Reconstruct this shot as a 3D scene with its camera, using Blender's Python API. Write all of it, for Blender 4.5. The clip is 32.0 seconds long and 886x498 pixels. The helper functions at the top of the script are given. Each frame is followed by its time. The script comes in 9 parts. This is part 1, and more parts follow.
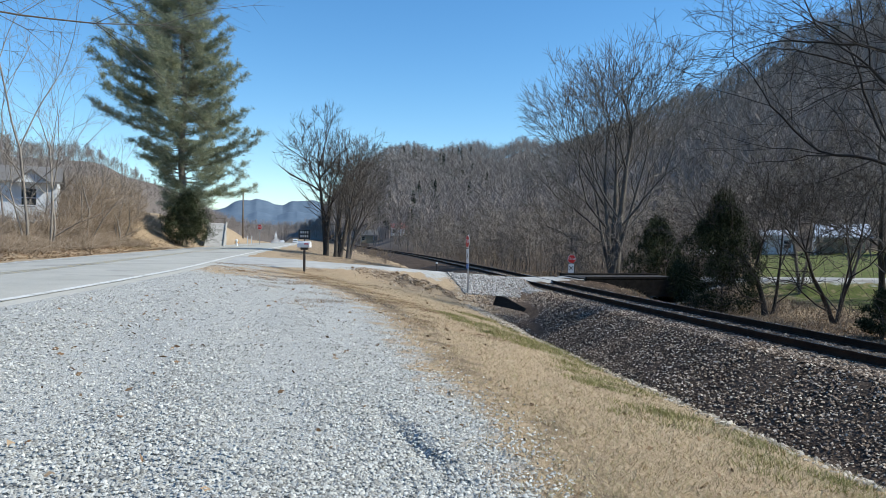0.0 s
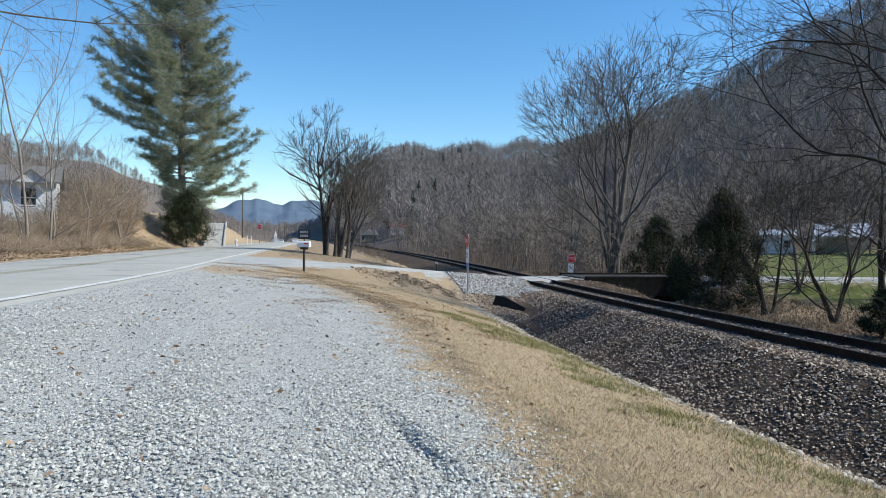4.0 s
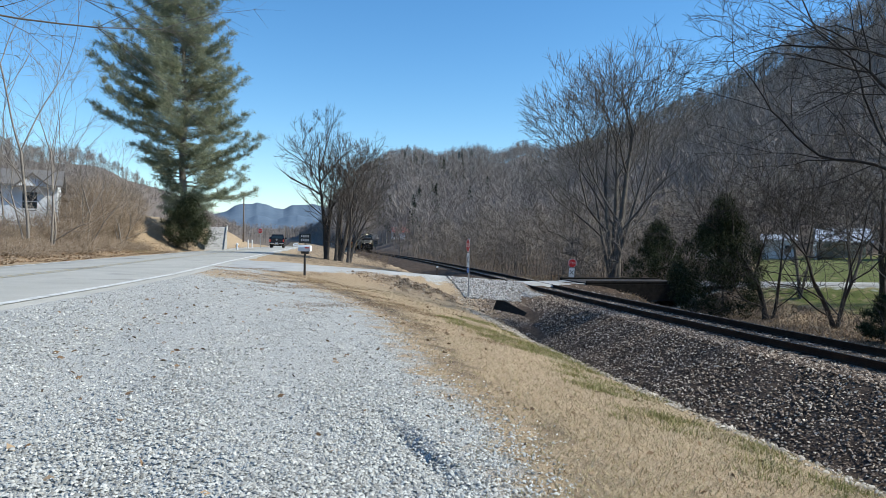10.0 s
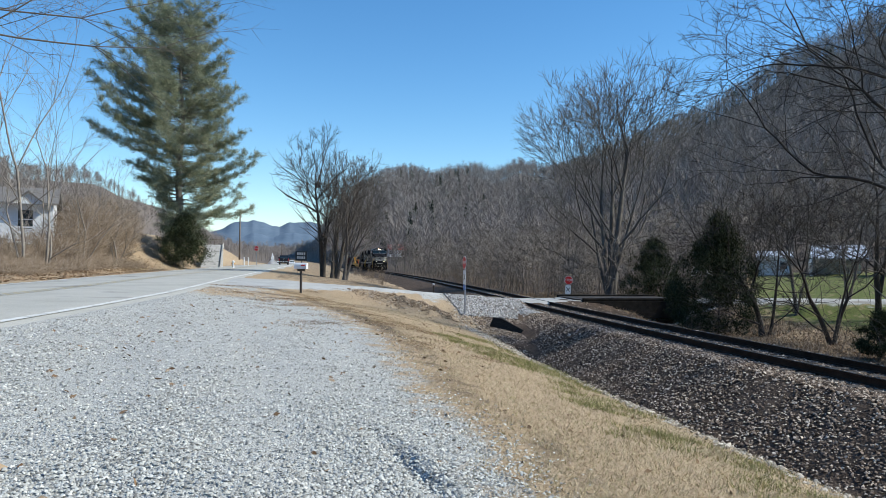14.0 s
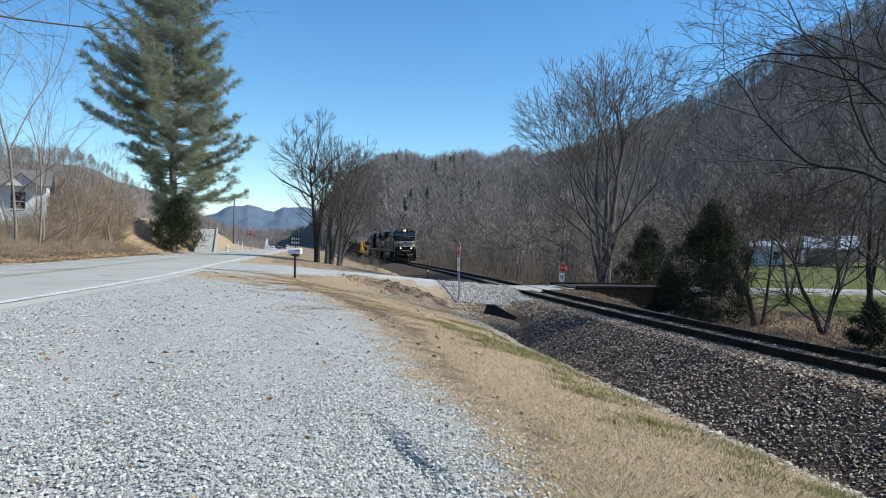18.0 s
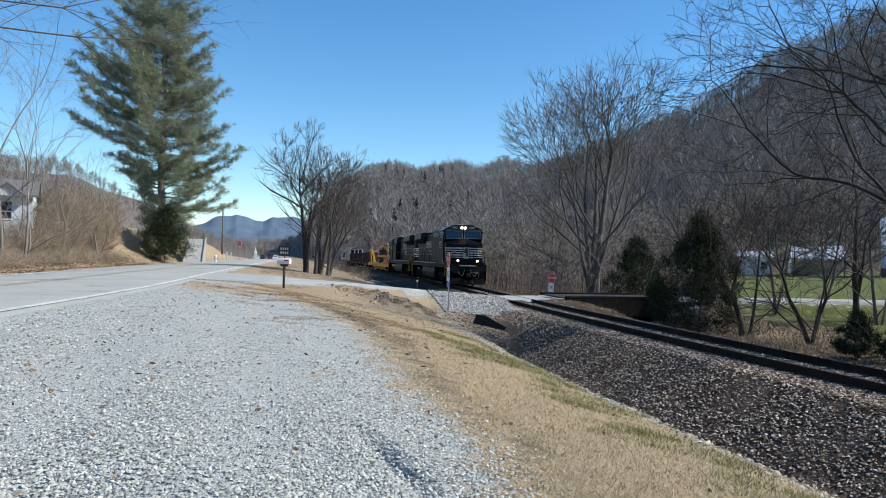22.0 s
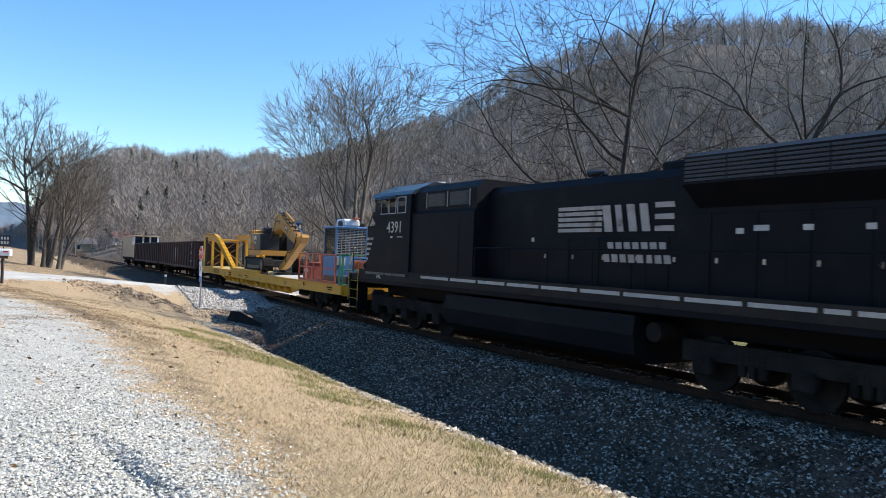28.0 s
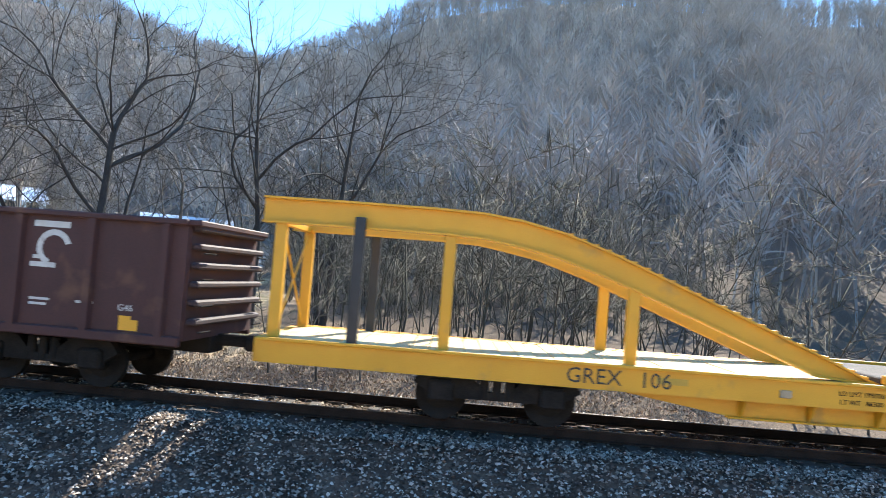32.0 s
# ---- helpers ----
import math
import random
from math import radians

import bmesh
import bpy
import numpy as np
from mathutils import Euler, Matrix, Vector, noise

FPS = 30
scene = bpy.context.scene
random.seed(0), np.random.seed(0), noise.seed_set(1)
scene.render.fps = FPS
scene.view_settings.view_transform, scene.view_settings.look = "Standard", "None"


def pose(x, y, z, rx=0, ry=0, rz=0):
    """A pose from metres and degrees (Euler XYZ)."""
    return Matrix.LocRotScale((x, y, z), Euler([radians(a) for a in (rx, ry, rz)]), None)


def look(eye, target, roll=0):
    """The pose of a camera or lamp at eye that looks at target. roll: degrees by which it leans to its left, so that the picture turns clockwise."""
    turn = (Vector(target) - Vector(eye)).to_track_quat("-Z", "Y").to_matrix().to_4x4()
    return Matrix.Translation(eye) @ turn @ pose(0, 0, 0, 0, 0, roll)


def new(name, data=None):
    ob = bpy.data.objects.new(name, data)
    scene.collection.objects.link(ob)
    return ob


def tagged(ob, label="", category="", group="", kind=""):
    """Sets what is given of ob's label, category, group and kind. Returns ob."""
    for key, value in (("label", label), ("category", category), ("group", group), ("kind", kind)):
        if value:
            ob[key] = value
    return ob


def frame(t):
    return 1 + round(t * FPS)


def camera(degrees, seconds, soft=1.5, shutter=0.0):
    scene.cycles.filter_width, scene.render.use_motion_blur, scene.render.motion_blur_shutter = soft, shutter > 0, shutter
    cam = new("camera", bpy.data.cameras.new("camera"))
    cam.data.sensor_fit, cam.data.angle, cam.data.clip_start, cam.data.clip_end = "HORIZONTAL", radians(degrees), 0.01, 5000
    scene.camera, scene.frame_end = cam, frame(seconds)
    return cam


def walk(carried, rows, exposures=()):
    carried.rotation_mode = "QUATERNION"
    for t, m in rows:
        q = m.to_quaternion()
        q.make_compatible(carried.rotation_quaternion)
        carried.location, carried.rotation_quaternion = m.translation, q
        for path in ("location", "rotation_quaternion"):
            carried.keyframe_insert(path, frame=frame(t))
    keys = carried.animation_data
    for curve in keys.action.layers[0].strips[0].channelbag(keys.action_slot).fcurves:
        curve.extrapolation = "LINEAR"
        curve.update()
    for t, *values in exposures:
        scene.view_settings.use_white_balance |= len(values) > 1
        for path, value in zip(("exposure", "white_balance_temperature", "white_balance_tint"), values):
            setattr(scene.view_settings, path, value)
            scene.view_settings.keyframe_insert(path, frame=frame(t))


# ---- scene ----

# ---------------------------------------------------------------- camera
cam = camera(63.16, 32.0, soft=0.6, shutter=0.12)
EYE = (0.0, 0.0, 1.6)
PATH = [
    (0, 0.03, -0.96, -0.76), (3.5, 0.01, -0.99, -0.73), (6.5, -0.03, -0.99, -0.78), (9, -0.03, -0.95, -0.70), 
    (9.5, -0.17, -0.95, -0.89), (10, 0.07, -0.64, -0.83), (10.5, -0.13, 0.36, -0.75), (11, 0.25, 0.76, -0.43), 
    (11.5, 0.51, 1.23, -0.47), (12, 0.07, 2.06, -0.34), (12.5, -0.26, 0.77, -0.78), (13, -0.21, 0.76, -0.57), 
    (13.5, -0.19, 0.74, -0.70), (14, -0.22, 0.74, -0.73), (14.5, -0.24, 0.70, -0.79), (16.5, -0.24, 0.70, -0.79), 
    (17, -0.70, 0.27, -1.39), (17.5, -0.42, 0.34, -1.17), (18, -0.66, -0.32, -1.30), (18.5, -0.89, -0.71, -1.37), 
    (19, -0.77, -0.08, -1.14), (19.5, -0.61, 0.60, -0.88), (20, -0.77, 0.85, -0.91), (20.5, -0.70, 0.88, -0.72), 
    (21, -0.88, 0.86, -1.01), (21.5, -0.59, 1.06, -0.85), (22, -1.50, 0.50, -1.31), (22.5, -3.36, -0.02, -1.60), 
    (23, -4.43, 0.40, -1.31), (23.5, -7.49, 0.37, -1.56), (24, -11.89, 0.58, -1.64), (24.5, -15.20, 0.74, -1.77), 
    (25, -17.52, 0.79, -2.03), (25.5, -18.65, 0.88, -1.90), (27.5, -21.03, 0.63, -2.21), (28, -20.49, 0.74, -2.20), 
    (28.5, -21.28, 0.51, -2.42), (29, -21.93, 0.66, -2.32), (29.5, -25.67, 0.67, -2.62), (30, -29.26, 0.51, -2.84), 
    (30.3, -34.85, 1.69, -2.43), (30.5, -41.96, 1.37, -2.58), (30.9, -57.85, 1.46, -3.42), 
    (31, -62.18, 1.68, -4.29), (31.5, -70.50, 1.71, -4.51), (32, -72.57, 2.14, -4.43), ]
EXPOSURES = [(t, e + 0.118, k, g) for t, e, k, g in ((0, 0.05, 6100, 4), (22, 0.05, 6100, 4), (24, 0.05, 6150, 4), (25.5, 0.28, 6250, 5), (27.5, 0.52, 6550, 8), (29, 0.62, 6650, 10), (30, 0.80, 6450, 18), (31, 1.4, 6450, 12), (32, 1.55, 6450, 6))]
walk(cam, [(t, pose(*EYE, 90 + p, r, y)) for t, y, p, r in PATH], EXPOSURES)

# ---------------------------------------------------------------- world and sun
SUN_AZ, SUN_EL = 94.0, 40.5          # clockwise from +y, above the horizon
world = bpy.data.worlds.new("world")
scene.world = world
world.use_nodes = True
wn = world.node_tree.nodes
sky = wn.new("ShaderNodeTexSky")
sky.sky_type = "NISHITA"
sky.sun_disc = False
sky.sun_elevation, sky.sun_rotation = radians(SUN_EL), radians(SUN_AZ)
sky.altitude, sky.air_density, sky.dust_density, sky.ozone_density = 1200, 1.15, 0.1, 3.0
wn["Background"].inputs[1].default_value = 0.15
hue = wn.new("ShaderNodeHueSaturation")
hue.inputs["Saturation"].default_value = 1.22
world.node_tree.links.new(sky.outputs[0], hue.inputs["Color"])
world.node_tree.links.new(hue.outputs[0], wn["Background"].inputs[0])
sun_data = bpy.data.lights.new("sun", "SUN")
sun_data.energy, sun_data.angle, sun_data.color = 5.0, radians(0.55), (1.0, 0.93, 0.83)
sun = new("sun", sun_data)
sa, se = radians(SUN_AZ), radians(SUN_EL)
sun.matrix_world = look((200 * math.sin(sa) * math.cos(se), 200 * math.cos(sa) * math.cos(se), 200 * math.sin(se)), (0, 0, 0))


# ---------------------------------------------------------------- materials
def surface(name, c1, c2, scale=4.0, rough=0.8, bump=0.2, metal=0.0, fine=60.0, spots=None, spot_scale=1.2, spot_at=0.6, vary=0.0, gloss=0.5):
    """Two tones on a coarse noise, a fine grain, and stains of a third tone; relief from the fine noise."""
    m = bpy.data.materials.new(name)
    m.use_nodes = True
    n, l = m.node_tree.nodes, m.node_tree.links
    bsdf = n["Principled BSDF"]
    tc = n.new("ShaderNodeTexCoord")
    a, b = n.new("ShaderNodeTexNoise"), n.new("ShaderNodeTexNoise")
    for node, sc, det in ((a, scale, 4.0), (b, fine, 3.0)):
        l.new(tc.outputs["Object"], node.inputs["Vector"])
        node.inputs["Scale"].default_value, node.inputs["Detail"].default_value = sc, det
    add = n.new("ShaderNodeMath")
    add.operation = "MULTIPLY_ADD"
    l.new(b.outputs[0], add.inputs[0])
    add.inputs[1].default_value = 0.5
    half = n.new("ShaderNodeMath")
    half.operation = "MULTIPLY"
    l.new(a.outputs[0], half.inputs[0])
    half.inputs[1].default_value = 0.6
    l.new(half.outputs[0], add.inputs[2])
    ramp = n.new("ShaderNodeValToRGB")
    ramp.color_ramp.elements[0].position, ramp.color_ramp.elements[1].position = 0.34, 0.74
    ramp.color_ramp.elements[0].color, ramp.color_ramp.elements[1].color = (*c1, 1), (*c2, 1)
    l.new(add.outputs[0], ramp.inputs[0])
    colour = ramp.outputs[0]
    if spots:
        s = n.new("ShaderNodeTexNoise")
        l.new(tc.outputs["Object"], s.inputs["Vector"])
        s.inputs["Scale"].default_value, s.inputs["Detail"].default_value = spot_scale, 6.0
        sr = n.new("ShaderNodeValToRGB")
        sr.color_ramp.elements[0].position, sr.color_ramp.elements[1].position = spot_at, spot_at + 0.12
        l.new(s.outputs[0], sr.inputs[0])
        mix = n.new("ShaderNodeMix")
        mix.data_type = "RGBA"
        l.new(sr.outputs[0], mix.inputs[0])
        l.new(colour, mix.inputs[6])
        mix.inputs[7].default_value = (*spots, 1)
        colour = mix.outputs[2]
    if vary:
        info = n.new("ShaderNodeObjectInfo")
        hsv = n.new("ShaderNodeHueSaturation")
        mr = n.new("ShaderNodeMapRange")
        l.new(info.outputs["Random"], mr.inputs[0])
        mr.inputs[3].default_value, mr.inputs[4].default_value = 1 - vary, 1 + vary
        l.new(mr.outputs[0], hsv.inputs["Value"])
        l.new(colour, hsv.inputs["Color"])
        colour = hsv.outputs[0]
    l.new(colour, bsdf.inputs["Base Color"])
    bsdf.inputs["Roughness"].default_value, bsdf.inputs["Metallic"].default_value = rough, metal
    bsdf.inputs["Specular IOR Level"].default_value = gloss
    if bump:
        bp = n.new("ShaderNodeBump")
        bp.inputs["Strength"].default_value, bp.inputs["Distance"].default_value = bump, 0.02
        l.new(b.outputs[0], bp.inputs["Height"])
        l.new(bp.outputs[0], bsdf.inputs["Normal"])
    return m


def island(name, colours, rough=0.9, thin=0.0):
    """Every loose piece of the mesh takes a tone of its own; thin: the share of light that a needle lets through."""
    m = bpy.data.materials.new(name)
    m.use_nodes = True
    n, l = m.node_tree.nodes, m.node_tree.links
    geo = n.new("ShaderNodeNewGeometry")
    ramp = n.new("ShaderNodeValToRGB")
    e = ramp.color_ramp.elements
    while len(e) < len(colours):
        e.new(0.5)
    for i, c in enumerate(colours):
        e[i].position, e[i].color = i / (len(colours) - 1), (*c, 1)
    l.new(geo.outputs["Random Per Island"], ramp.inputs[0])
    l.new(ramp.outputs[0], n["Principled BSDF"].inputs["Base Color"])
    n["Principled BSDF"].inputs["Roughness"].default_value = rough
    n["Principled BSDF"].inputs["Specular IOR Level"].default_value = 0.12
    if thin:
        tr, mx = n.new("ShaderNodeBsdfTranslucent"), n.new("ShaderNodeMixShader")
        l.new(ramp.outputs[0], tr.inputs["Color"])
        mx.inputs[0].default_value = thin
        l.new(n["Principled BSDF"].outputs[0], mx.inputs[1])
        l.new(tr.outputs[0], mx.inputs[2])
        l.new(mx.outputs[0], n["Material Output"].inputs["Surface"])
    return m


def toned(name, colours, patch):
    """Each plant of a stand takes the tone stored on it, with broad patches of other growth; forest() also paints light
    into that tone.
    """
    m = bpy.data.materials.new(name)
    m.use_nodes = True
    n, l = m.node_tree.nodes, m.node_tree.links
    at, tc, nz = n.new("ShaderNodeVertexColor"), n.new("ShaderNodeTexCoord"), n.new("ShaderNodeTexNoise")
    at.layer_name = "tone"
    l.new(tc.outputs["Object"], nz.inputs["Vector"])
    nz.inputs["Scale"].default_value, nz.inputs["Detail"].default_value = patch, 3.0
    mixed = n.new("ShaderNodeMix")
    mixed.data_type = "RGBA"
    mixed.inputs[0].default_value = 0.45
    l.new(at.outputs[0], mixed.inputs[6])
    l.new(nz.outputs[0], mixed.inputs[7])
    ramp = n.new("ShaderNodeValToRGB")
    e = ramp.color_ramp.elements
    while len(e) < len(colours):
        e.new(0.5)
    for i, c in enumerate(colours):
        e[i].position, e[i].color = 0.15 + 0.7 * i / (len(colours) - 1), (*c, 1)
    l.new(mixed.outputs[2], ramp.inputs[0])
    l.new(ramp.outputs[0], n["Principled BSDF"].inputs["Base Color"])
    n["Principled BSDF"].inputs["Roughness"].default_value = 0.95
    n["Principled BSDF"].inputs["Specular IOR Level"].default_value = 0.08
    return m


def lamp_mat(name, colour, strength):
    m = bpy.data.materials.new(name)
    m.use_nodes = True
    b = m.node_tree.nodes["Principled BSDF"]
    b.inputs["Base Color"].default_value = (*colour, 1)
    b.inputs["Emission Color"].default_value = (*colour, 1)
    b.inputs["Emission Strength"].default_value = strength
    return m


def glass_mat(name, colour, rough=0.05):
    m = bpy.data.materials.new(name)
    m.use_nodes = True
    b = m.node_tree.nodes["Principled BSDF"]
    b.inputs["Base Color"].default_value = (*colour, 1)
    b.inputs["Roughness"].default_value = rough
    b.inputs["IOR"].default_value = 1.5
    b.inputs["Specular IOR Level"].default_value = 0.7
    return m


def clear_glass(name):
    m = bpy.data.materials.new(name)
    m.use_nodes = True
    n, l = m.node_tree.nodes, m.node_tree.links
    tr, gl, mx, fr = n.new("ShaderNodeBsdfTransparent"), n.new("ShaderNodeBsdfGlossy"), n.new("ShaderNodeMixShader"), n.new("ShaderNodeFresnel")
    tr.inputs[0].default_value = (0.62, 0.68, 0.70, 1)
    gl.inputs["Roughness"].default_value = 0.03
    fr.inputs[0].default_value = 1.6
    l.new(fr.outputs[0], mx.inputs[0])
    l.new(tr.outputs[0], mx.inputs[1])
    l.new(gl.outputs[0], mx.inputs[2])
    l.new(mx.outputs[0], n["Material Output"].inputs[0])
    return m


M = {
    "black": surface("black_paint", (0.0058, 0.0064, 0.0088), (0.011, 0.0118, 0.0152), 1.5, 0.5, 0.05, spots=(0.016, 0.0155, 0.0155), spot_scale=0.9, spot_at=0.58, gloss=0.08),
    "under": surface("running_gear_grime", (0.012, 0.011, 0.010), (0.036, 0.032, 0.028), 3, 0.95, 0.3, gloss=0.05),
    "white": surface("white_lettering", (0.42, 0.41, 0.38), (0.60, 0.59, 0.56), 6, 0.6, 0.02, spots=(0.35, 0.33, 0.3), spot_scale=5, spot_at=0.62),
    "yellow": surface("yellow_paint", (0.60, 0.295, 0.015), (0.73, 0.375, 0.025), 1.2, 0.5, 0.06, spots=(0.42, 0.25, 0.05), spot_scale=1.6, spot_at=0.62),
    "yellow_rail": surface("yellow_handrail_paint", (0.40, 0.25, 0.03), (0.52, 0.34, 0.05), 5, 0.5, 0.05),
    "cat_yellow": surface("machine_yellow_paint", (0.35, 0.175, 0.03), (0.47, 0.24, 0.045), 1.4, 0.5, 0.08, spots=(0.22, 0.13, 0.06), spot_scale=2.2, spot_at=0.64),
    "cat_grey": surface("dark_machine_paint", (0.010, 0.012, 0.015), (0.024, 0.026, 0.03), 3, 0.4, 0.05),
    "rubber": surface("black_rubber", (0.010, 0.010, 0.010), (0.03, 0.028, 0.026), 8, 0.85, 0.2),
    "steel": surface("bare_steel", (0.22, 0.21, 0.2), (0.45, 0.44, 0.42), 5, 0.35, 0.1, metal=0.9),
    "rail": surface("rusty_rail_steel", (0.018, 0.011, 0.008), (0.055, 0.034, 0.023), 3, 0.9, 0.2, gloss=0.1),
    "railhead": surface("polished_rail_head", (0.35, 0.34, 0.33), (0.55, 0.54, 0.52), 4, 0.22, 0.05, metal=1.0),
    "tie": surface("creosoted_wood", (0.025, 0.02, 0.017), (0.085, 0.07, 0.058), 3, 0.9, 0.4),
    "gondola": surface("oxide_red_car_paint", (0.035, 0.013, 0.012), (0.075, 0.026, 0.022), 0.9, 0.7, 0.12, spots=(0.11, 0.05, 0.03), spot_scale=1.5, spot_at=0.58),
    "gondola_dark": surface("dark_brown_paint_and_rib_shade", (0.022, 0.012, 0.013), (0.05, 0.025, 0.024), 0.9, 0.75, 0.12, spots=(0.09, 0.045, 0.03), spot_scale=1.5, spot_at=0.58),
    "tan": surface("tan_machine_paint", (0.30, 0.24, 0.15), (0.42, 0.34, 0.22), 1.2, 0.6, 0.08, spots=(0.2, 0.15, 0.09), spot_scale=1.4),
    "blue": surface("light_blue_paint", (0.06, 0.18, 0.37), (0.11, 0.26, 0.46), 1.5, 0.5, 0.05, spots=(0.1, 0.17, 0.25), spot_scale=2.5, spot_at=0.63),
    "orange": surface("orange_red_rail_paint", (0.48, 0.10, 0.045), (0.62, 0.16, 0.07), 4, 0.55, 0.06),
    "green": surface("green_rail_paint", (0.03, 0.22, 0.12), (0.06, 0.32, 0.18), 4, 0.55, 0.06),
    "maroon": surface("maroon_toolbox_paint", (0.17, 0.035, 0.025), (0.25, 0.06, 0.04), 3, 0.55, 0.06),
    "deck": surface("weathered_deck_planks", (0.34, 0.31, 0.27), (0.55, 0.51, 0.45), 2.5, 0.85, 0.3, spots=(0.2, 0.18, 0.15), spot_scale=2.0),
    "grey": surface("grey_plate", (0.36, 0.36, 0.36), (0.52, 0.52, 0.52), 2, 0.6, 0.1),
    "clear": clear_glass("clear_cab_glass"),
    "glass": glass_mat("dark_window_glass", (0.02, 0.03, 0.035)),
    "clear": clear_glass("clear_window_glass"),
    "lamp": lamp_mat("headlamp_glow", (1.0, 0.70, 0.34), 7.0),
    "headlamp": lamp_mat("bright_headlamp_glow", (1.0, 0.62, 0.32), 11.0),
    "tail": lamp_mat("tail_lamp_red", (0.45, 0.02, 0.015), 0.12),
    "asphalt": surface("worn_asphalt", (0.35, 0.335, 0.295), (0.48, 0.46, 0.41), 0.7, 0.9, 0.35, fine=180, gloss=0.15, spots=(0.19, 0.185, 0.175), spot_scale=0.35),
    "drive": surface("pale_gravel_drive", (0.33, 0.32, 0.30), (0.50, 0.49, 0.465), 1.2, 0.95, 0.6, fine=70, gloss=0.08, spots=(0.30, 0.27, 0.22), spot_scale=0.5),
    "line_white": surface("road_line_white", (0.58, 0.565, 0.52), (0.74, 0.725, 0.68), 3, 0.8, 0.1, spots=(0.46, 0.445, 0.40), spot_scale=2.5, spot_at=0.53),
    "line_yellow": surface("road_line_yellow", (0.38, 0.32, 0.20), (0.46, 0.38, 0.22), 3, 0.8, 0.1, spots=(0.33, 0.31, 0.27), spot_scale=4, spot_at=0.5),
    "bark": surface("grey_brown_bark", (0.075, 0.062, 0.05), (0.17, 0.145, 0.12), 3, 0.95, 0.5, fine=25),
    "young_bark": surface("young_bark", (0.09, 0.075, 0.06), (0.24, 0.21, 0.175), 2, 0.95, 0.4, fine=25),
    "elm_bark": surface("elm_bark", (0.045, 0.038, 0.032), (0.22, 0.195, 0.165), 1.2, 0.95, 0.5, fine=25),
    "bark_pale": surface("pale_grey_bark", (0.16, 0.135, 0.11), (0.34, 0.30, 0.25), 3, 0.95, 0.5, fine=25),
    "bark_dark": surface("dark_bark", (0.025, 0.02, 0.017), (0.075, 0.062, 0.05), 3, 0.95, 0.5, fine=25),
    "twig": surface("brush_stems", (0.13, 0.10, 0.075), (0.27, 0.21, 0.155), 2, 0.95, 0.2, vary=0.25),
    "needles": island("pine_needles", [(0.15, 0.18, 0.12), (0.26, 0.29, 0.19), (0.38, 0.40, 0.27), (0.50, 0.49, 0.33)], thin=0.5),
    "cedar": island("cedar_foliage", [(0.012, 0.02, 0.010), (0.028, 0.038, 0.018), (0.05, 0.06, 0.028), (0.10, 0.095, 0.05)]),
    "litter": island("fallen_leaves", [(0.10, 0.06, 0.035), (0.22, 0.14, 0.08), (0.33, 0.22, 0.13), (0.42, 0.31, 0.20)]),
    "grass": island("dry_grass", [(0.356, 0.263, 0.157), (0.53, 0.414, 0.264), (0.316, 0.278, 0.125), (0.652, 0.531, 0.353), (0.448, 0.336, 0.208)]),
    "green_tuft": island("green_tufts", [(0.16, 0.17, 0.05), (0.24, 0.24, 0.08), (0.34, 0.30, 0.13), (0.42, 0.36, 0.19)]),
    "ballast": island("ballast_stones", [(0.024, 0.018, 0.014), (0.085, 0.062, 0.047), (0.19, 0.143, 0.108), (0.31, 0.242, 0.185), (0.60, 0.515, 0.42)]),
    "scrub": island("dry_scrub", [(0.05, 0.045, 0.036), (0.085, 0.078, 0.06), (0.12, 0.108, 0.086), (0.07, 0.07, 0.048)]),
    "heap": island("heap_of_soil", [(0.20, 0.14, 0.09), (0.31, 0.225, 0.15), (0.42, 0.325, 0.23), (0.56, 0.47, 0.37)]),
    "soil": island("brown_soil", [(0.19, 0.13, 0.08), (0.27, 0.19, 0.12), (0.33, 0.245, 0.16), (0.42, 0.34, 0.25), (0.23, 0.155, 0.10)]),
    "gravel": island("grey_gravel", [(0.19, 0.185, 0.17), (0.39, 0.38, 0.345), (0.51, 0.50, 0.455), (0.67, 0.655, 0.60)]),
    "toe": island("tan_stones", [(0.10, 0.082, 0.06), (0.30, 0.26, 0.205), (0.44, 0.385, 0.31), (0.60, 0.54, 0.45)]),
    "riprap": island("pale_stones", [(0.16, 0.15, 0.14), (0.27, 0.26, 0.245), (0.38, 0.37, 0.355), (0.50, 0.48, 0.46)]),
    "bank_brush": island("bank_brush_twigs", [(0.09, 0.068, 0.048), (0.19, 0.142, 0.098), (0.29, 0.225, 0.165), (0.15, 0.105, 0.068), (0.40, 0.345, 0.285)]),
    "forest": island("bare_thicket", [(0.11, 0.096, 0.083), (0.165, 0.143, 0.124), (0.23, 0.202, 0.178), (0.14, 0.117, 0.098)]),
    # pale end leaves room for the brightness that forest() paints in by bearing
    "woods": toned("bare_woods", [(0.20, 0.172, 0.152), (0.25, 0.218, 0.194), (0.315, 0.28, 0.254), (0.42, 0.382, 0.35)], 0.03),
    "hemlock": toned("dark_conifers", [(0.02, 0.028, 0.02), (0.035, 0.045, 0.03), (0.05, 0.06, 0.04)], 0.05),
    "cab_roof": surface("cab_roof_paint", (0.02, 0.022, 0.026), (0.045, 0.048, 0.055), 1.5, 0.25, 0.05),
    "plow": surface("scuffed_black_plow", (0.012, 0.011, 0.010), (0.03, 0.028, 0.025), 2, 0.8, 0.2, spots=(0.16, 0.145, 0.125), spot_scale=4, spot_at=0.60, gloss=0.1),
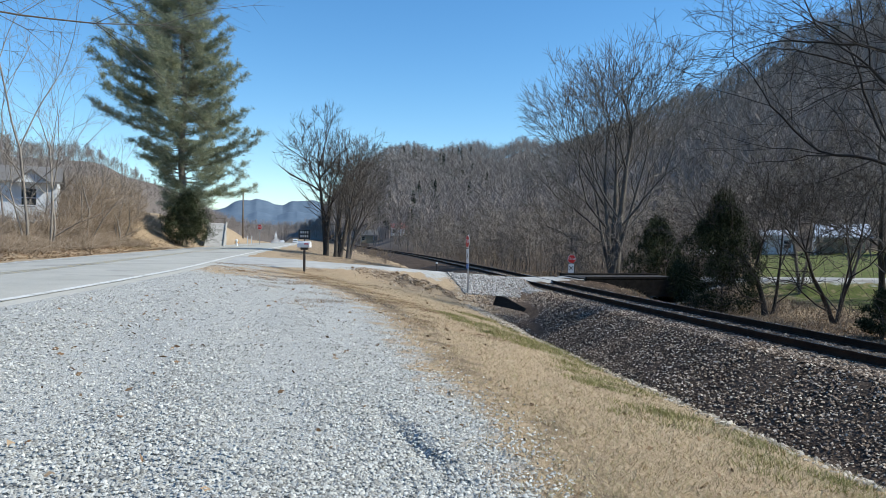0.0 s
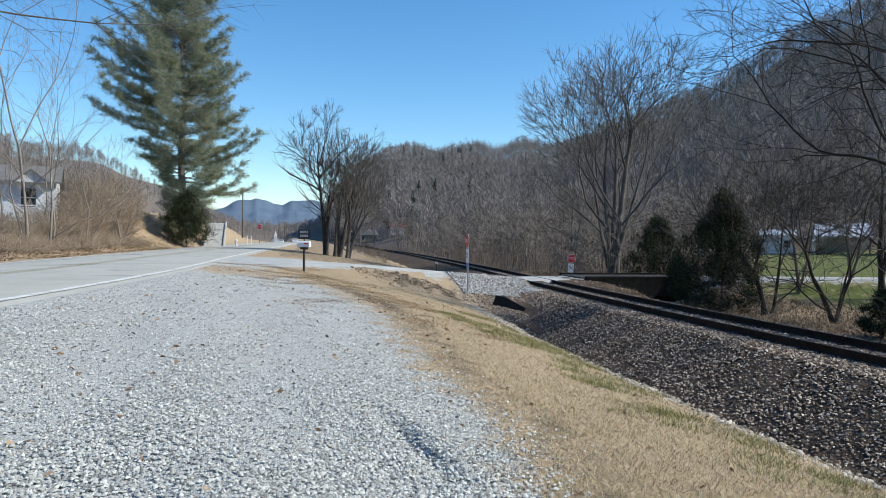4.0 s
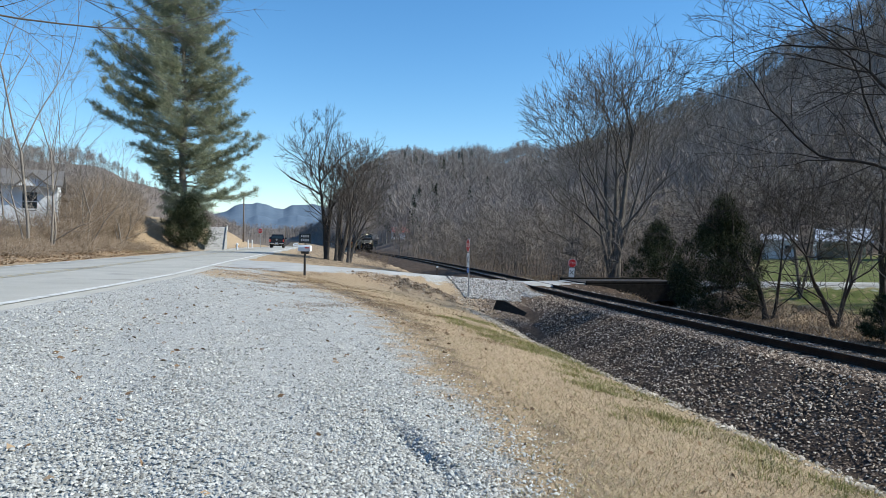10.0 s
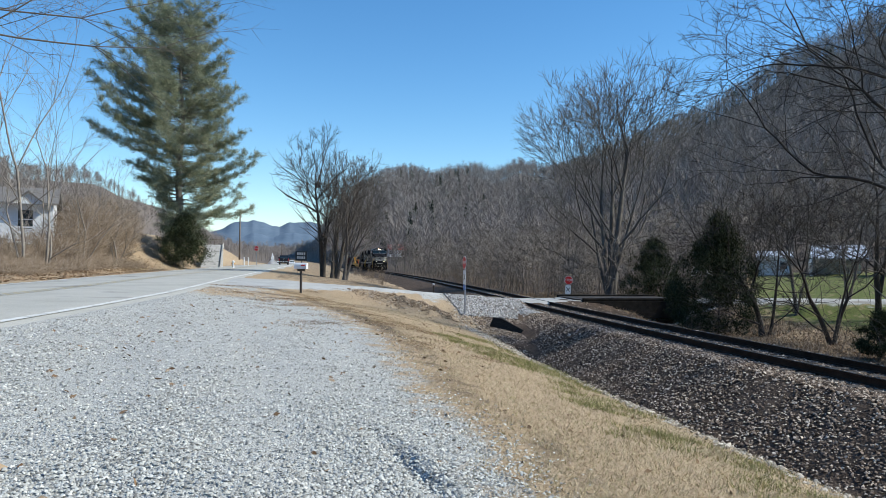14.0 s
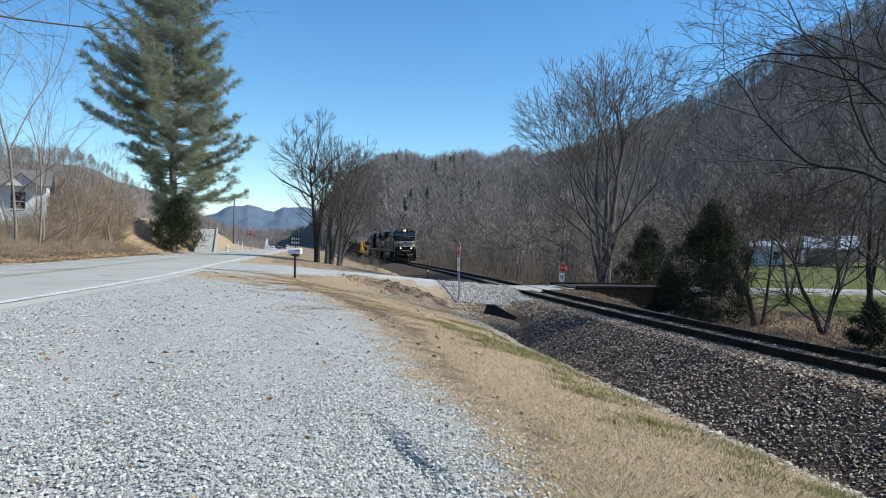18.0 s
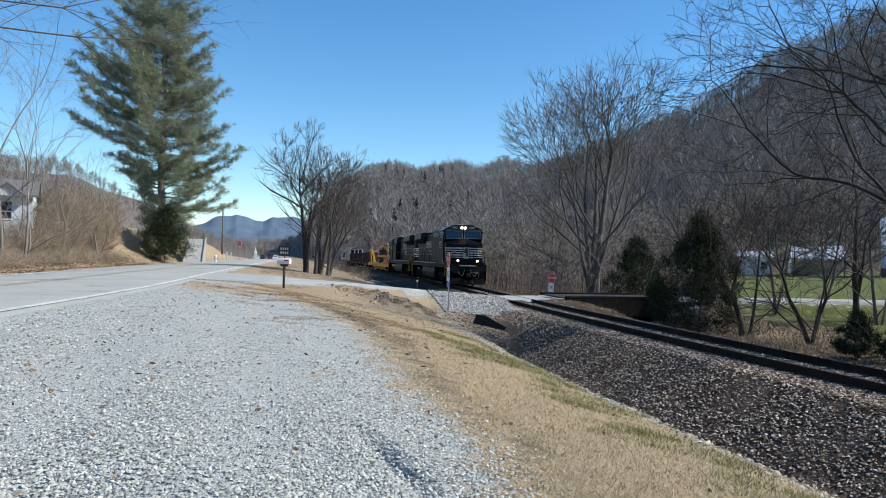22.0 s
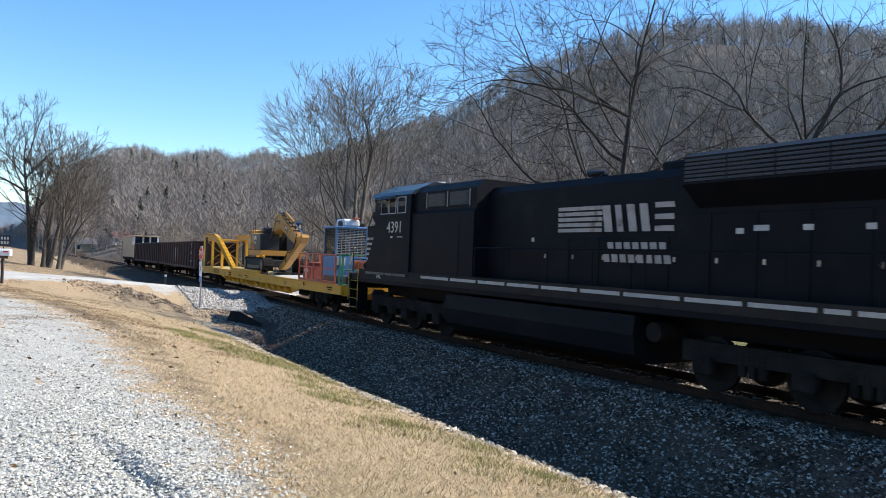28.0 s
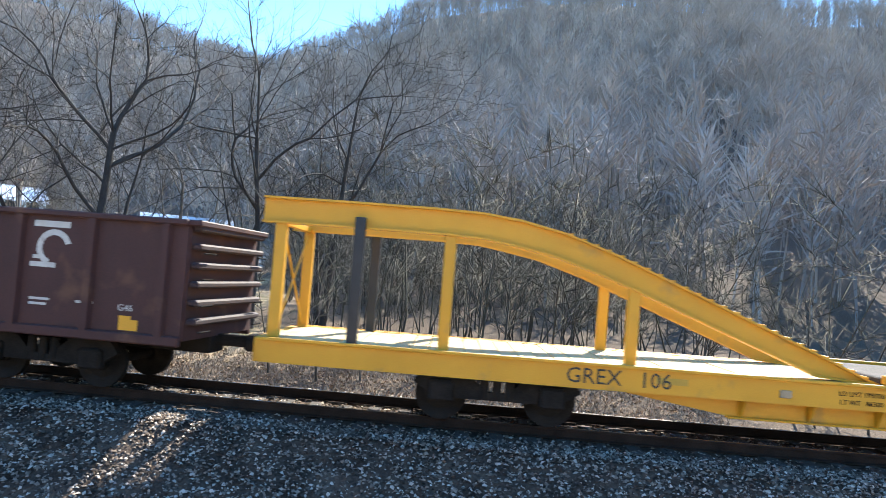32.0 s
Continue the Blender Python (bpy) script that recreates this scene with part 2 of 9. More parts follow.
    "stripe_white": surface("dusty_white_stripe", (0.36, 0.34, 0.30), (0.54, 0.52, 0.47), 5, 0.7, 0.02, spots=(0.22, 0.19, 0.15), spot_scale=4, spot_at=0.6),
    "dull_stripe": surface("darker_stripe", (0.09, 0.078, 0.06), (0.2, 0.175, 0.14), 5, 0.8, 0.02, spots=(0.05, 0.045, 0.04), spot_scale=4, spot_at=0.6),
    "worn_white": surface("worn_white_stripe", (0.30, 0.275, 0.24), (0.46, 0.43, 0.39), 5, 0.7, 0.02, spots=(0.16, 0.13, 0.10), spot_scale=3, spot_at=0.58),
    "sill_tan": surface("dusty_side_sill", (0.012, 0.011, 0.010), (0.04, 0.034, 0.028), 2.0, 0.75, 0.1, gloss=0.2),
    "far_hill": surface("far_ridge_haze_blue", (0.11, 0.15, 0.20), (0.145, 0.185, 0.235), 0.012, 1.0, 0.0, fine=0.05, gloss=0.0),
    "concrete": surface("weathered_concrete", (0.30, 0.285, 0.26), (0.45, 0.43, 0.40), 1.5, 0.9, 0.3, spots=(0.2, 0.19, 0.17)),
    "siding": surface("white_siding", (0.62, 0.63, 0.64), (0.78, 0.79, 0.80), 1.0, 0.7, 0.05),
    "metal_roof": surface("pale_metal_roof", (0.55, 0.57, 0.6), (0.75, 0.77, 0.8), 1.0, 0.35, 0.05, metal=0.3),
    "shingle": surface("grey_shingle", (0.12, 0.11, 0.10), (0.20, 0.185, 0.17), 3, 0.9, 0.3),
    "brick": surface("dull_red_brick", (0.14, 0.06, 0.045), (0.23, 0.10, 0.075), 4, 0.9, 0.3),
    "pole": surface("weathered_pole_wood", (0.10, 0.08, 0.06), (0.20, 0.165, 0.13), 2, 0.95, 0.4),
    "sign_red": surface("sign_red", (0.50, 0.02, 0.02), (0.62, 0.03, 0.03), 3, 0.45, 0.02),
    "sign_white": surface("sign_white", (0.66, 0.66, 0.66), (0.78, 0.78, 0.78), 3, 0.5, 0.02),
    "sign_back": surface("sign_aluminium", (0.30, 0.30, 0.31), (0.42, 0.42, 0.43), 3, 0.5, 0.05, metal=0.6),
    "sign_blue": surface("sign_blue", (0.03, 0.12, 0.42), (0.05, 0.17, 0.5), 3, 0.5, 0.02),
    "sign_dark": surface("dark_sign_plate", (0.012, 0.016, 0.018), (0.025, 0.03, 0.03), 3, 0.5, 0.02),
    "truck_paint": surface("black_car_paint", (0.008, 0.010, 0.016), (0.014, 0.017, 0.024), 1, 0.18, 0.0),
    "chrome": surface("chrome", (0.5, 0.5, 0.5), (0.7, 0.7, 0.7), 3, 0.15, 0.0, metal=1.0),
    "car_grey": surface("silver_car_paint", (0.35, 0.36, 0.38), (0.45, 0.46, 0.48), 1, 0.25, 0.0, metal=0.4),
    "car_dark": surface("dark_car_paint", (0.03, 0.032, 0.04), (0.05, 0.052, 0.06), 1, 0.25, 0.0),
    "car_white": surface("white_car_paint", (0.7, 0.7, 0.7), (0.8, 0.8, 0.8), 1, 0.3, 0.0),
    "red_roof": surface("faded_red_roof", (0.30, 0.06, 0.05), (0.42, 0.10, 0.08), 1, 0.6, 0.05),
}


# ---------------------------------------------------------------- mesh helpers
class Geo:
    """Collects vertices and faces of one part."""

    def __init__(self):
        self.v, self.f = [], []

    def add(self, verts, faces, m=None):
        k = len(self.v)
        self.v += [tuple(m @ Vector(p)) for p in verts] if m else [tuple(p) for p in verts]
        self.f += [tuple(i + k for i in q) for q in faces]
        return self

    def box(self, x0, x1, y0, y1, z0, z1, b=0.0, m=None):
        """A block with its edges chamfered by b."""
        x0, x1, y0, y1, z0, z1 = min(x0, x1), max(x0, x1), min(y0, y1), max(y0, y1), min(z0, z1), max(z0, z1)
        b = min(b, 0.45 * min(x1 - x0, y1 - y0, z1 - z0))
        if b <= 0:
            v = [(x, y, z) for x in (x0, x1) for y in (y0, y1) for z in (z0, z1)]
            f = [(0, 1, 3, 2), (4, 6, 7, 5), (0, 4, 5, 1), (2, 3, 7, 6), (0, 2, 6, 4), (1, 5, 7, 3)]
            return self.add(v, f, m)
        v, idx = [], {}
        lo, hi = (x0, y0, z0), (x1, y1, z1)
        for c in range(8):
            s = [(c >> k) & 1 for k in range(3)]
            for a in range(3):
                p = [(hi[k] - b if s[k] else lo[k] + b) if k != a else (hi[k] if s[k] else lo[k]) for k in range(3)]
                idx[tuple(s), a] = len(v)
                v.append(p)
        f = []
        for a in range(3):
            u, w = (a + 1) % 3, (a + 2) % 3
            for side in (0, 1):
                q = []
                for du, dw in ((0, 0), (1, 0), (1, 1), (0, 1)):
                    s = [0, 0, 0]
                    s[a], s[u], s[w] = side, du, dw
                    q.append(idx[tuple(s), a])
                f.append(tuple(q) if side else tuple(reversed(q)))
            for du in (0, 1):
                for dw in (0, 1):
                    s0, s1 = [0, 0, 0], [0, 0, 0]
                    s0[u], s0[w], s1[u], s1[w], s1[a] = du, dw, du, dw, 1
                    q = (idx[tuple(s0), u], idx[tuple(s1), u], idx[tuple(s1), w], idx[tuple(s0), w])
                    f.append(q if du == dw else tuple(reversed(q)))
        for c in range(8):
            s = tuple((c >> k) & 1 for k in range(3))
            q = tuple(idx[s, a] for a in range(3))
            f.append(q if sum(s) % 2 else tuple(reversed(q)))
        return self.add(v, f, m)

    def tube(self, pts, r, n=8, cap=True):
        """A round bar along pts; r is one radius or one for each point."""
        pts = [Vector(p) for p in pts]
        rs = r if isinstance(r, (list, tuple)) else [r] * len(pts)
        k = len(self.v)
        for i, p in enumerate(pts):
            d = (pts[min(i + 1, len(pts) - 1)] - pts[max(i - 1, 0)]).normalized()
            a = d.orthogonal().normalized() if abs(d.z) > 0.99 else d.cross(Vector((0, 0, 1))).normalized()
            b = d.cross(a)
            for j in range(n):
                t = 2 * math.pi * j / n
                self.v.append(tuple(p + (a * math.cos(t) + b * math.sin(t)) * rs[i]))
        for i in range(len(pts) - 1):
            for j in range(n):
                q = (j + 1) % n
                self.f.append((k + i * n + j, k + i * n + q, k + (i + 1) * n + q, k + (i + 1) * n + j))
        if cap:
            self.f.append(tuple(k + j for j in reversed(range(n))))
            self.f.append(tuple(k + (len(pts) - 1) * n + j for j in range(n)))
        return self

    def prism(self, outline, axis, a, b):
        """A flat outline pushed from a to b along an axis; the outline runs in the two other axes, in order."""
        n = len(outline)
        def at(p, t):
            q = list(p)
            q.insert(axis, t)
            return tuple(q)
        v = [at(p, a) for p in outline] + [at(p, b) for p in outline]
        f = [tuple(reversed(range(n))), tuple(range(n, 2 * n))]
        f += [(i, (i + 1) % n, n + (i + 1) % n, n + i) for i in range(n)]
        return self.add(v, f)

    def lathe(self, profile, n=20, m=None):
        """(radius, height) pairs turned about z."""
        v = [(r * math.cos(2 * math.pi * j / n), r * math.sin(2 * math.pi * j / n), h) for r, h in profile for j in range(n)]
        f = [(i * n + j, i * n + (j + 1) % n, (i + 1) * n + (j + 1) % n, (i + 1) * n + j) for i in range(len(profile) - 1) for j in range(n)]
        f += [tuple(reversed(range(n))), tuple((len(profile) - 1) * n + j for j in range(n))]
        return self.add(v, f, m)


def fix_normals(me):
    bm = bmesh.new()
    bm.from_mesh(me)
    bmesh.ops.recalc_face_normals(bm, faces=bm.faces)
    bm.to_mesh(me)
    bm.free()


def part(name, geo, material, parent=None, label="", smooth=False):
    me = bpy.data.meshes.new(name)
    me.from_pydata(geo.v, [], geo.f)
    fix_normals(me)
    me.materials.append(M[material])
    if smooth:
        me.shade_smooth()
    ob = new(name, me)
    ob.parent = parent
    return tagged(ob, label)


def empty(name, m, label, category, group="", kind=""):
    ob = new(name)
    ob.empty_display_size = 0.2
    ob.matrix_basis = m
    return tagged(ob, label, category, group, kind)


def mesh_np(name, verts, faces, material, label="", category="", kind="", smooth=False):
    """A mesh from arrays; faces is (n, 3) or (n, 4)."""
    me = bpy.data.meshes.new(name)
    verts, faces = np.asarray(verts, np.float32), np.asarray(faces, np.int32)
    k = faces.shape[1]
    me.vertices.add(len(verts))
    me.vertices.foreach_set("co", verts.ravel())
    me.loops.add(faces.size)
    me.loops.foreach_set("vertex_index", faces.ravel())
    me.polygons.add(len(faces))
    me.polygons.foreach_set("loop_start", np.arange(0, faces.size, k, dtype=np.int32))
    me.update(calc_edges=True)
    me.validate()
    me.materials.append(M[material] if isinstance(material, str) else material)
    if smooth:
        me.shade_smooth()
    return tagged(new(name, me), label, category, "", kind)


def text(name, words, size, material, parent, m, label="", align="CENTER", depth=0.004):
    """Raised lettering in the built-in font; it reads along the local x of m, up its y."""
    cu = bpy.data.curves.new(name, "FONT")
    cu.body, cu.size, cu.align_x, cu.align_y, cu.extrude, cu.resolution_u = words, size, align, "CENTER", depth, 2
    tmp = bpy.data.objects.new(name, cu)
    scene.collection.objects.link(tmp)
    me = bpy.data.meshes.new_from_object(tmp.evaluated_get(bpy.context.evaluated_depsgraph_get()))
    bpy.data.objects.remove(tmp)
    me.materials.clear()
    me.materials.append(M[material])
    ob = new(name, me)
    ob.parent = parent
    ob.matrix_basis = m
    return tagged(ob, label)


# ---------------------------------------------------------------- plan: track, road, terrain
HEAD_S = np.array([-60, -40, -15, 0, 15, 30, 50, 75, 100, 130, 165, 220, 420], float)
HEAD_D = np.array([25.5, 22.45, 16.6, 12.95, 10.07, 8.67, 7.89, 8.99, 10.14, 9.97, 10.1, 10.58, 13.0])
TS = np.arange(-60, 470.01, 0.5)
TH = np.interp(TS, HEAD_S, HEAD_D)
TH = np.convolve(np.pad(TH, 15, mode="edge"), np.ones(31) / 31, "valid")
th_mid = np.radians((TH[1:] + TH[:-1]) / 2)
TX = np.concatenate([[0], np.cumsum(-np.sin(th_mid) * 0.5)])
TY = np.concatenate([[0], np.cumsum(np.cos(th_mid) * 0.5)])
k0 = int(np.argmin(abs(TS)))
TX, TY = TX - TX[k0] + 11.0, TY - TY[k0] + 8.17


def rail_z(s):
    return np.interp(s, [-60, 45, 100, 160, 420], [-0.70, -0.70, -0.93, -1.3, -2.0])


def track_at(s, off=0.0, up=0.0):
    """A point by its way along the track (growing into the distance), off to the right and above the rail heads."""
    x, y, h = np.interp(s, TS, TX), np.interp(s, TS, TY), np.radians(np.interp(s, TS, TH))
    return Vector((x + off * math.cos(h), y + off * math.sin(h), float(rail_z(s)) + up))


def track_d(x, y):
    """Distance to the right of the track, and the way along it."""
    s = np.interp(y, TY, TS)
    for _ in range(2):
        h = np.radians(np.interp(s, TS, TH))
        px, py = np.interp(s, TS, TX), np.interp(s, TS, TY)
        s = s + (x - px) * -np.sin(h) + (y - py) * np.cos(h)
        s = np.clip(s, TS[0], TS[-1])
    h = np.radians(np.interp(s, TS, TH))
    px, py = np.interp(s, TS, TX), np.interp(s, TS, TY)
    return (x - px) * np.cos(h) + (y - py) * np.sin(h), s


LINE_Y = np.array([-400, -60, 0, 11, 16, 21, 25.5, 34.5, 46.5, 67.5, 95, 140, 210, 420, 900.0])
LINE_X = np.array([20, -3.6, -6.35, -6.95, -7.4, -8.0, -8.75, -10.4, -12.35, -15.9, -20.3, -28.5, -42.0, -88, -200.0])
ROAD_W = 6.9


def road_x(y):
    return np.interp(y, LINE_Y, LINE_X)


def road_z(y):
    return np.interp(y, [-400, 0, 20, 100, 200, 420, 900], [0.6, 0.5, 0.48, 0.26, -0.6, -4.0, -8.0])


# crossing drive: centre line from the road over the track and the bridge to the houses
DRIVE = np.array([(-10.5, 33.5), (-6.5, 34.0), (-2.5, 36.2), (1.5, 38.8), (5.1, 41.2), (9.5, 43.0), (14.5, 43.6), (20, 42.0), (28, 37.8), (38, 35.0), (52, 36.0), (66, 44.0)])
DRIVE_Z = np.array([0.44, 0.33, 0.02, -0.42, -0.66, -0.72, -0.72, -0.55, -0.32, -0.10, 0.25, 0.75])
DRIVE_HW = np.array([5.0, 3.6, 2.3, 2.0, 2.0, 1.8, 1.8, 1.6, 1.6, 1.6, 2.4, 4.0])


def drive_near(x, y):
    """Distance to the drive's centre line, its height and its half width there."""
    best = np.full(np.shape(x), 1e9)
    z, hw = np.zeros(np.shape(x)), np.zeros(np.shape(x))
    for i in range(len(DRIVE) - 1):
        a, b = DRIVE[i], DRIVE[i + 1]
        d = b - a
        t = np.clip(((x - a[0]) * d[0] + (y - a[1]) * d[1]) / (d @ d), 0, 1)
        r = np.hypot(x - a[0] - t * d[0], y - a[1] - t * d[1])
        ok = r < best
        best = np.where(ok, r, best)
        z = np.where(ok, DRIVE_Z[i] + t * (DRIVE_Z[i + 1] - DRIVE_Z[i]), z)
        hw = np.where(ok, DRIVE_HW[i] + t * (DRIVE_HW[i + 1] - DRIVE_HW[i]), hw)
    return best, z, hw


def gravel_edge(y):
    return np.interp(y, [-40, 2, 4.7, 6.2, 9.1, 14, 18, 25, 30, 34], [1.2, 0.6, 0.45, 0.42, -0.3, -1.1, -2.2, -5.2, -7.4, -9.0])


# ridges: bearing, height angle of the treetops there, way to the foot, way to the crest
RIDGE = np.array([
    (-180, 8.5, 190, 420), (-120, 11, 60, 320), (-60, 10, 45, 300), (-34, 6.6, 70, 290), (-26, 6.2, 95, 320), (-20, 3.6, 180, 700), (-17, 1.6, 420, 1500),
    (-15.6, 1.1, 600, 1700), (-11.7, 1.0, 600, 1700), (-10, 1.4, 500, 1600), (-8.6, 3.4, 300, 1000), (-6.5, 5.4, 220, 800), (-4.2, 6.6, 190, 700), (-2.6, 7.0, 180, 680), (-1.2, 6.4, 175, 680),
    (0.7, 6.6, 170, 680), (2.5, 6.95, 170, 680), (4.3, 6.35, 168, 700), (6.3, 7.1, 165, 760), (7.9, 6.6, 160, 700), (9.7, 6.9, 150, 600), (11.8, 7.7, 145, 520), (13.5, 8.9, 140, 500),
    (16, 9.7, 132, 470), (18.1, 10.4, 126, 450), (20, 11.0, 120, 430), (22, 12.1, 116, 420), (23.9, 13.1, 114, 410), (25.8, 14.2, 112, 400), (29.5, 15.4, 109, 390), (33.6, 16.5, 106, 380),
    (39, 16.9, 102, 375), (45.7, 16.6, 94, 370), (51.6, 15.6, 82, 370), (57.5, 15.0, 66, 360), (62, 17, 58, 340), (66, 18.5, 54, 330), (70, 20.5, 50, 310), (90, 22, 46, 300), (120, 16, 55, 350),
    (150, 10, 120, 420), (180, 8.5, 190, 420)], float)
RIDGE[:, 1] -= np.degrees(8.0 / RIDGE[:, 3])


def lip_d(y):
    """Where the grass strip ends at the ditch, right of the track's centre line."""
    return np.interp(y, [18, 32], [-6.5, -5.2])


def ground_z(x, y):
    x, y = np.asarray(x, float), np.asarray(y, float)
    d, s = track_d(x, y)
    rz = rail_z(s)
    # from the road to the track
    xw, zr = road_x(y), road_z(y)
    xg = np.maximum(gravel_edge(y), xw + 1.2)
    xg = np.where(y > 34, xw + 1.2, xg)
    zg = np.interp(y, [-60, 0, 8, 25, 34, 60, 100, 160], [0.1, -0.02, -0.02, 0.16, 0.34, 0.3, 0.15, -0.3])
    toe = np.interp(y, [-40, 20, 32, 50, 80, 160], [-0.90, -0.90, -1.32, -1.05, -1.25, -1.9])
    lip = lip_d(y)
    h = np.radians(np.interp(s, TS, TH))
    x_toe = x + (lip - d) / np.cos(h)
    x_sh = x + (-1.95 - d) / np.cos(h)
    z = np.where(x < xw, zr, 0)
    def seg(x0, x1, z0, z1):
        t = np.clip((x - x0) / np.maximum(x1 - x0, 0.3), 0, 1)
        return z0 + (z1 - z0) * t
    mid = seg(xw + 0.5, xg, zr, zg)
    grass = seg(xg, np.maximum(x_toe, xg + 0.5), zg, toe)
    # the strip falls off slowly at first, then to the ditch
    tt = np.clip((x - xg) / np.maximum(x_toe - xg, 0.5), 0, 1)
    grass = zg + (toe - zg) * (0.55 * tt + 0.45 * tt * tt)
    # ditch at the foot of the ballast
    low = np.minimum(np.interp(y, [-40, 26, 34, 44], [-2.0, -2.0, -1.6, -1.15]), toe - 0.1)
    ball = np.where(d < -4.05, toe - (toe - low) * np.clip((d - lip) / 0.95, 0, 1), low + (rz - 0.21 - low) * np.clip((d + 4.05) / 2.1, 0, 1))
    z = np.where(x < xw + 0.5, zr, np.where(x < xg, mid, np.where(d < lip, grass, np.where(d < -1.95, ball, rz - 0.21))))
    # beyond the track
    right = np.interp(d, [0, 1.95, 4.6, 6.0, 9.0, 14, 22, 36, 60, 95, 140], [-0.21, -0.21, -0.9, -0.95, -0.85, -0.6, -0.2, 0.6, 1.5, 2.6, 4.0])
    z = np.where(d > 1.95, rz + right, z)
    # bank on the road's other side
    e = xw - ROAD_W - x
    bank = np.interp(e, [0, 1.2, 2.2, 5, 12, 22, 45, 90], [0, -0.1, -0.08, 0.55, 2.4, 3.6, 5.6, 9.0]) * np.interp(y, [-50, 20, 62, 85, 130, 300], [1, 1, 0.8, 0.6, 0.55, 0.7])
    bank = bank + 2.6 * np.clip((e - 1.6) / 5, 0, 1) * np.interp(y, [58, 72, 140, 180], [0, 1, 1, 0])
    z = np.where(e > 0, zr + bank, z)
    # dam of the drive
    r, dz, hw = drive_near(x, y)
    z = np.where((e < 0) & (np.abs(d) > 1.2), np.maximum(z, dz - 0.03 - np.maximum(0, r - hw) * np.where(d < 0, 0.20, 0.34)), z)
    z = np.where((e < 0) & (r < hw), np.where(np.abs(d) < 1.95, rz - 0.06, dz - 0.03), z)
    # creek under the bridge
    creek = (np.exp(-((d - 8.0) / 2.1) ** 2)) * np.exp(-((s - 35) / 10.0) ** 2)
    z = z - 1.35 * creek
    # hills
    az, rr = np.degrees(np.arctan2(x, y)), np.hypot(x, y)
    el, r0, r1 = (np.interp(az, RIDGE[:, 0], RIDGE[:, k]) for k in (1, 2, 3))
    crest = 1.6 + r1 * np.tan(np.radians(el))
    t = np.clip((rr - r0) / (r1 - r0), 0, 1.6)
    rise = np.where(t < 1, t * t * (3 - 2 * t) * 0.55 + 0.45 * t, 1 - 0.35 * (t - 1))
    base = np.where(rr > r0, z * np.clip(1 - t, 0, 1), z)
    hill = np.where(rr > r0, crest * rise, 0)
    rough = 0.05 * crest * np.sin(np.radians(az) * 11 + rr * 0.021) * np.clip(t * 2, 0, 1) * np.clip((1 - t) * 4, 0, 1)
    return base + hill + np.where(rr > r0, rough, 0)


GZ = lambda x, y: float(ground_z(np.array([x]), np.array([y]))[0])


def polar(az, r):
    a = radians(az)
    return r * math.sin(a), r * math.cos(a)


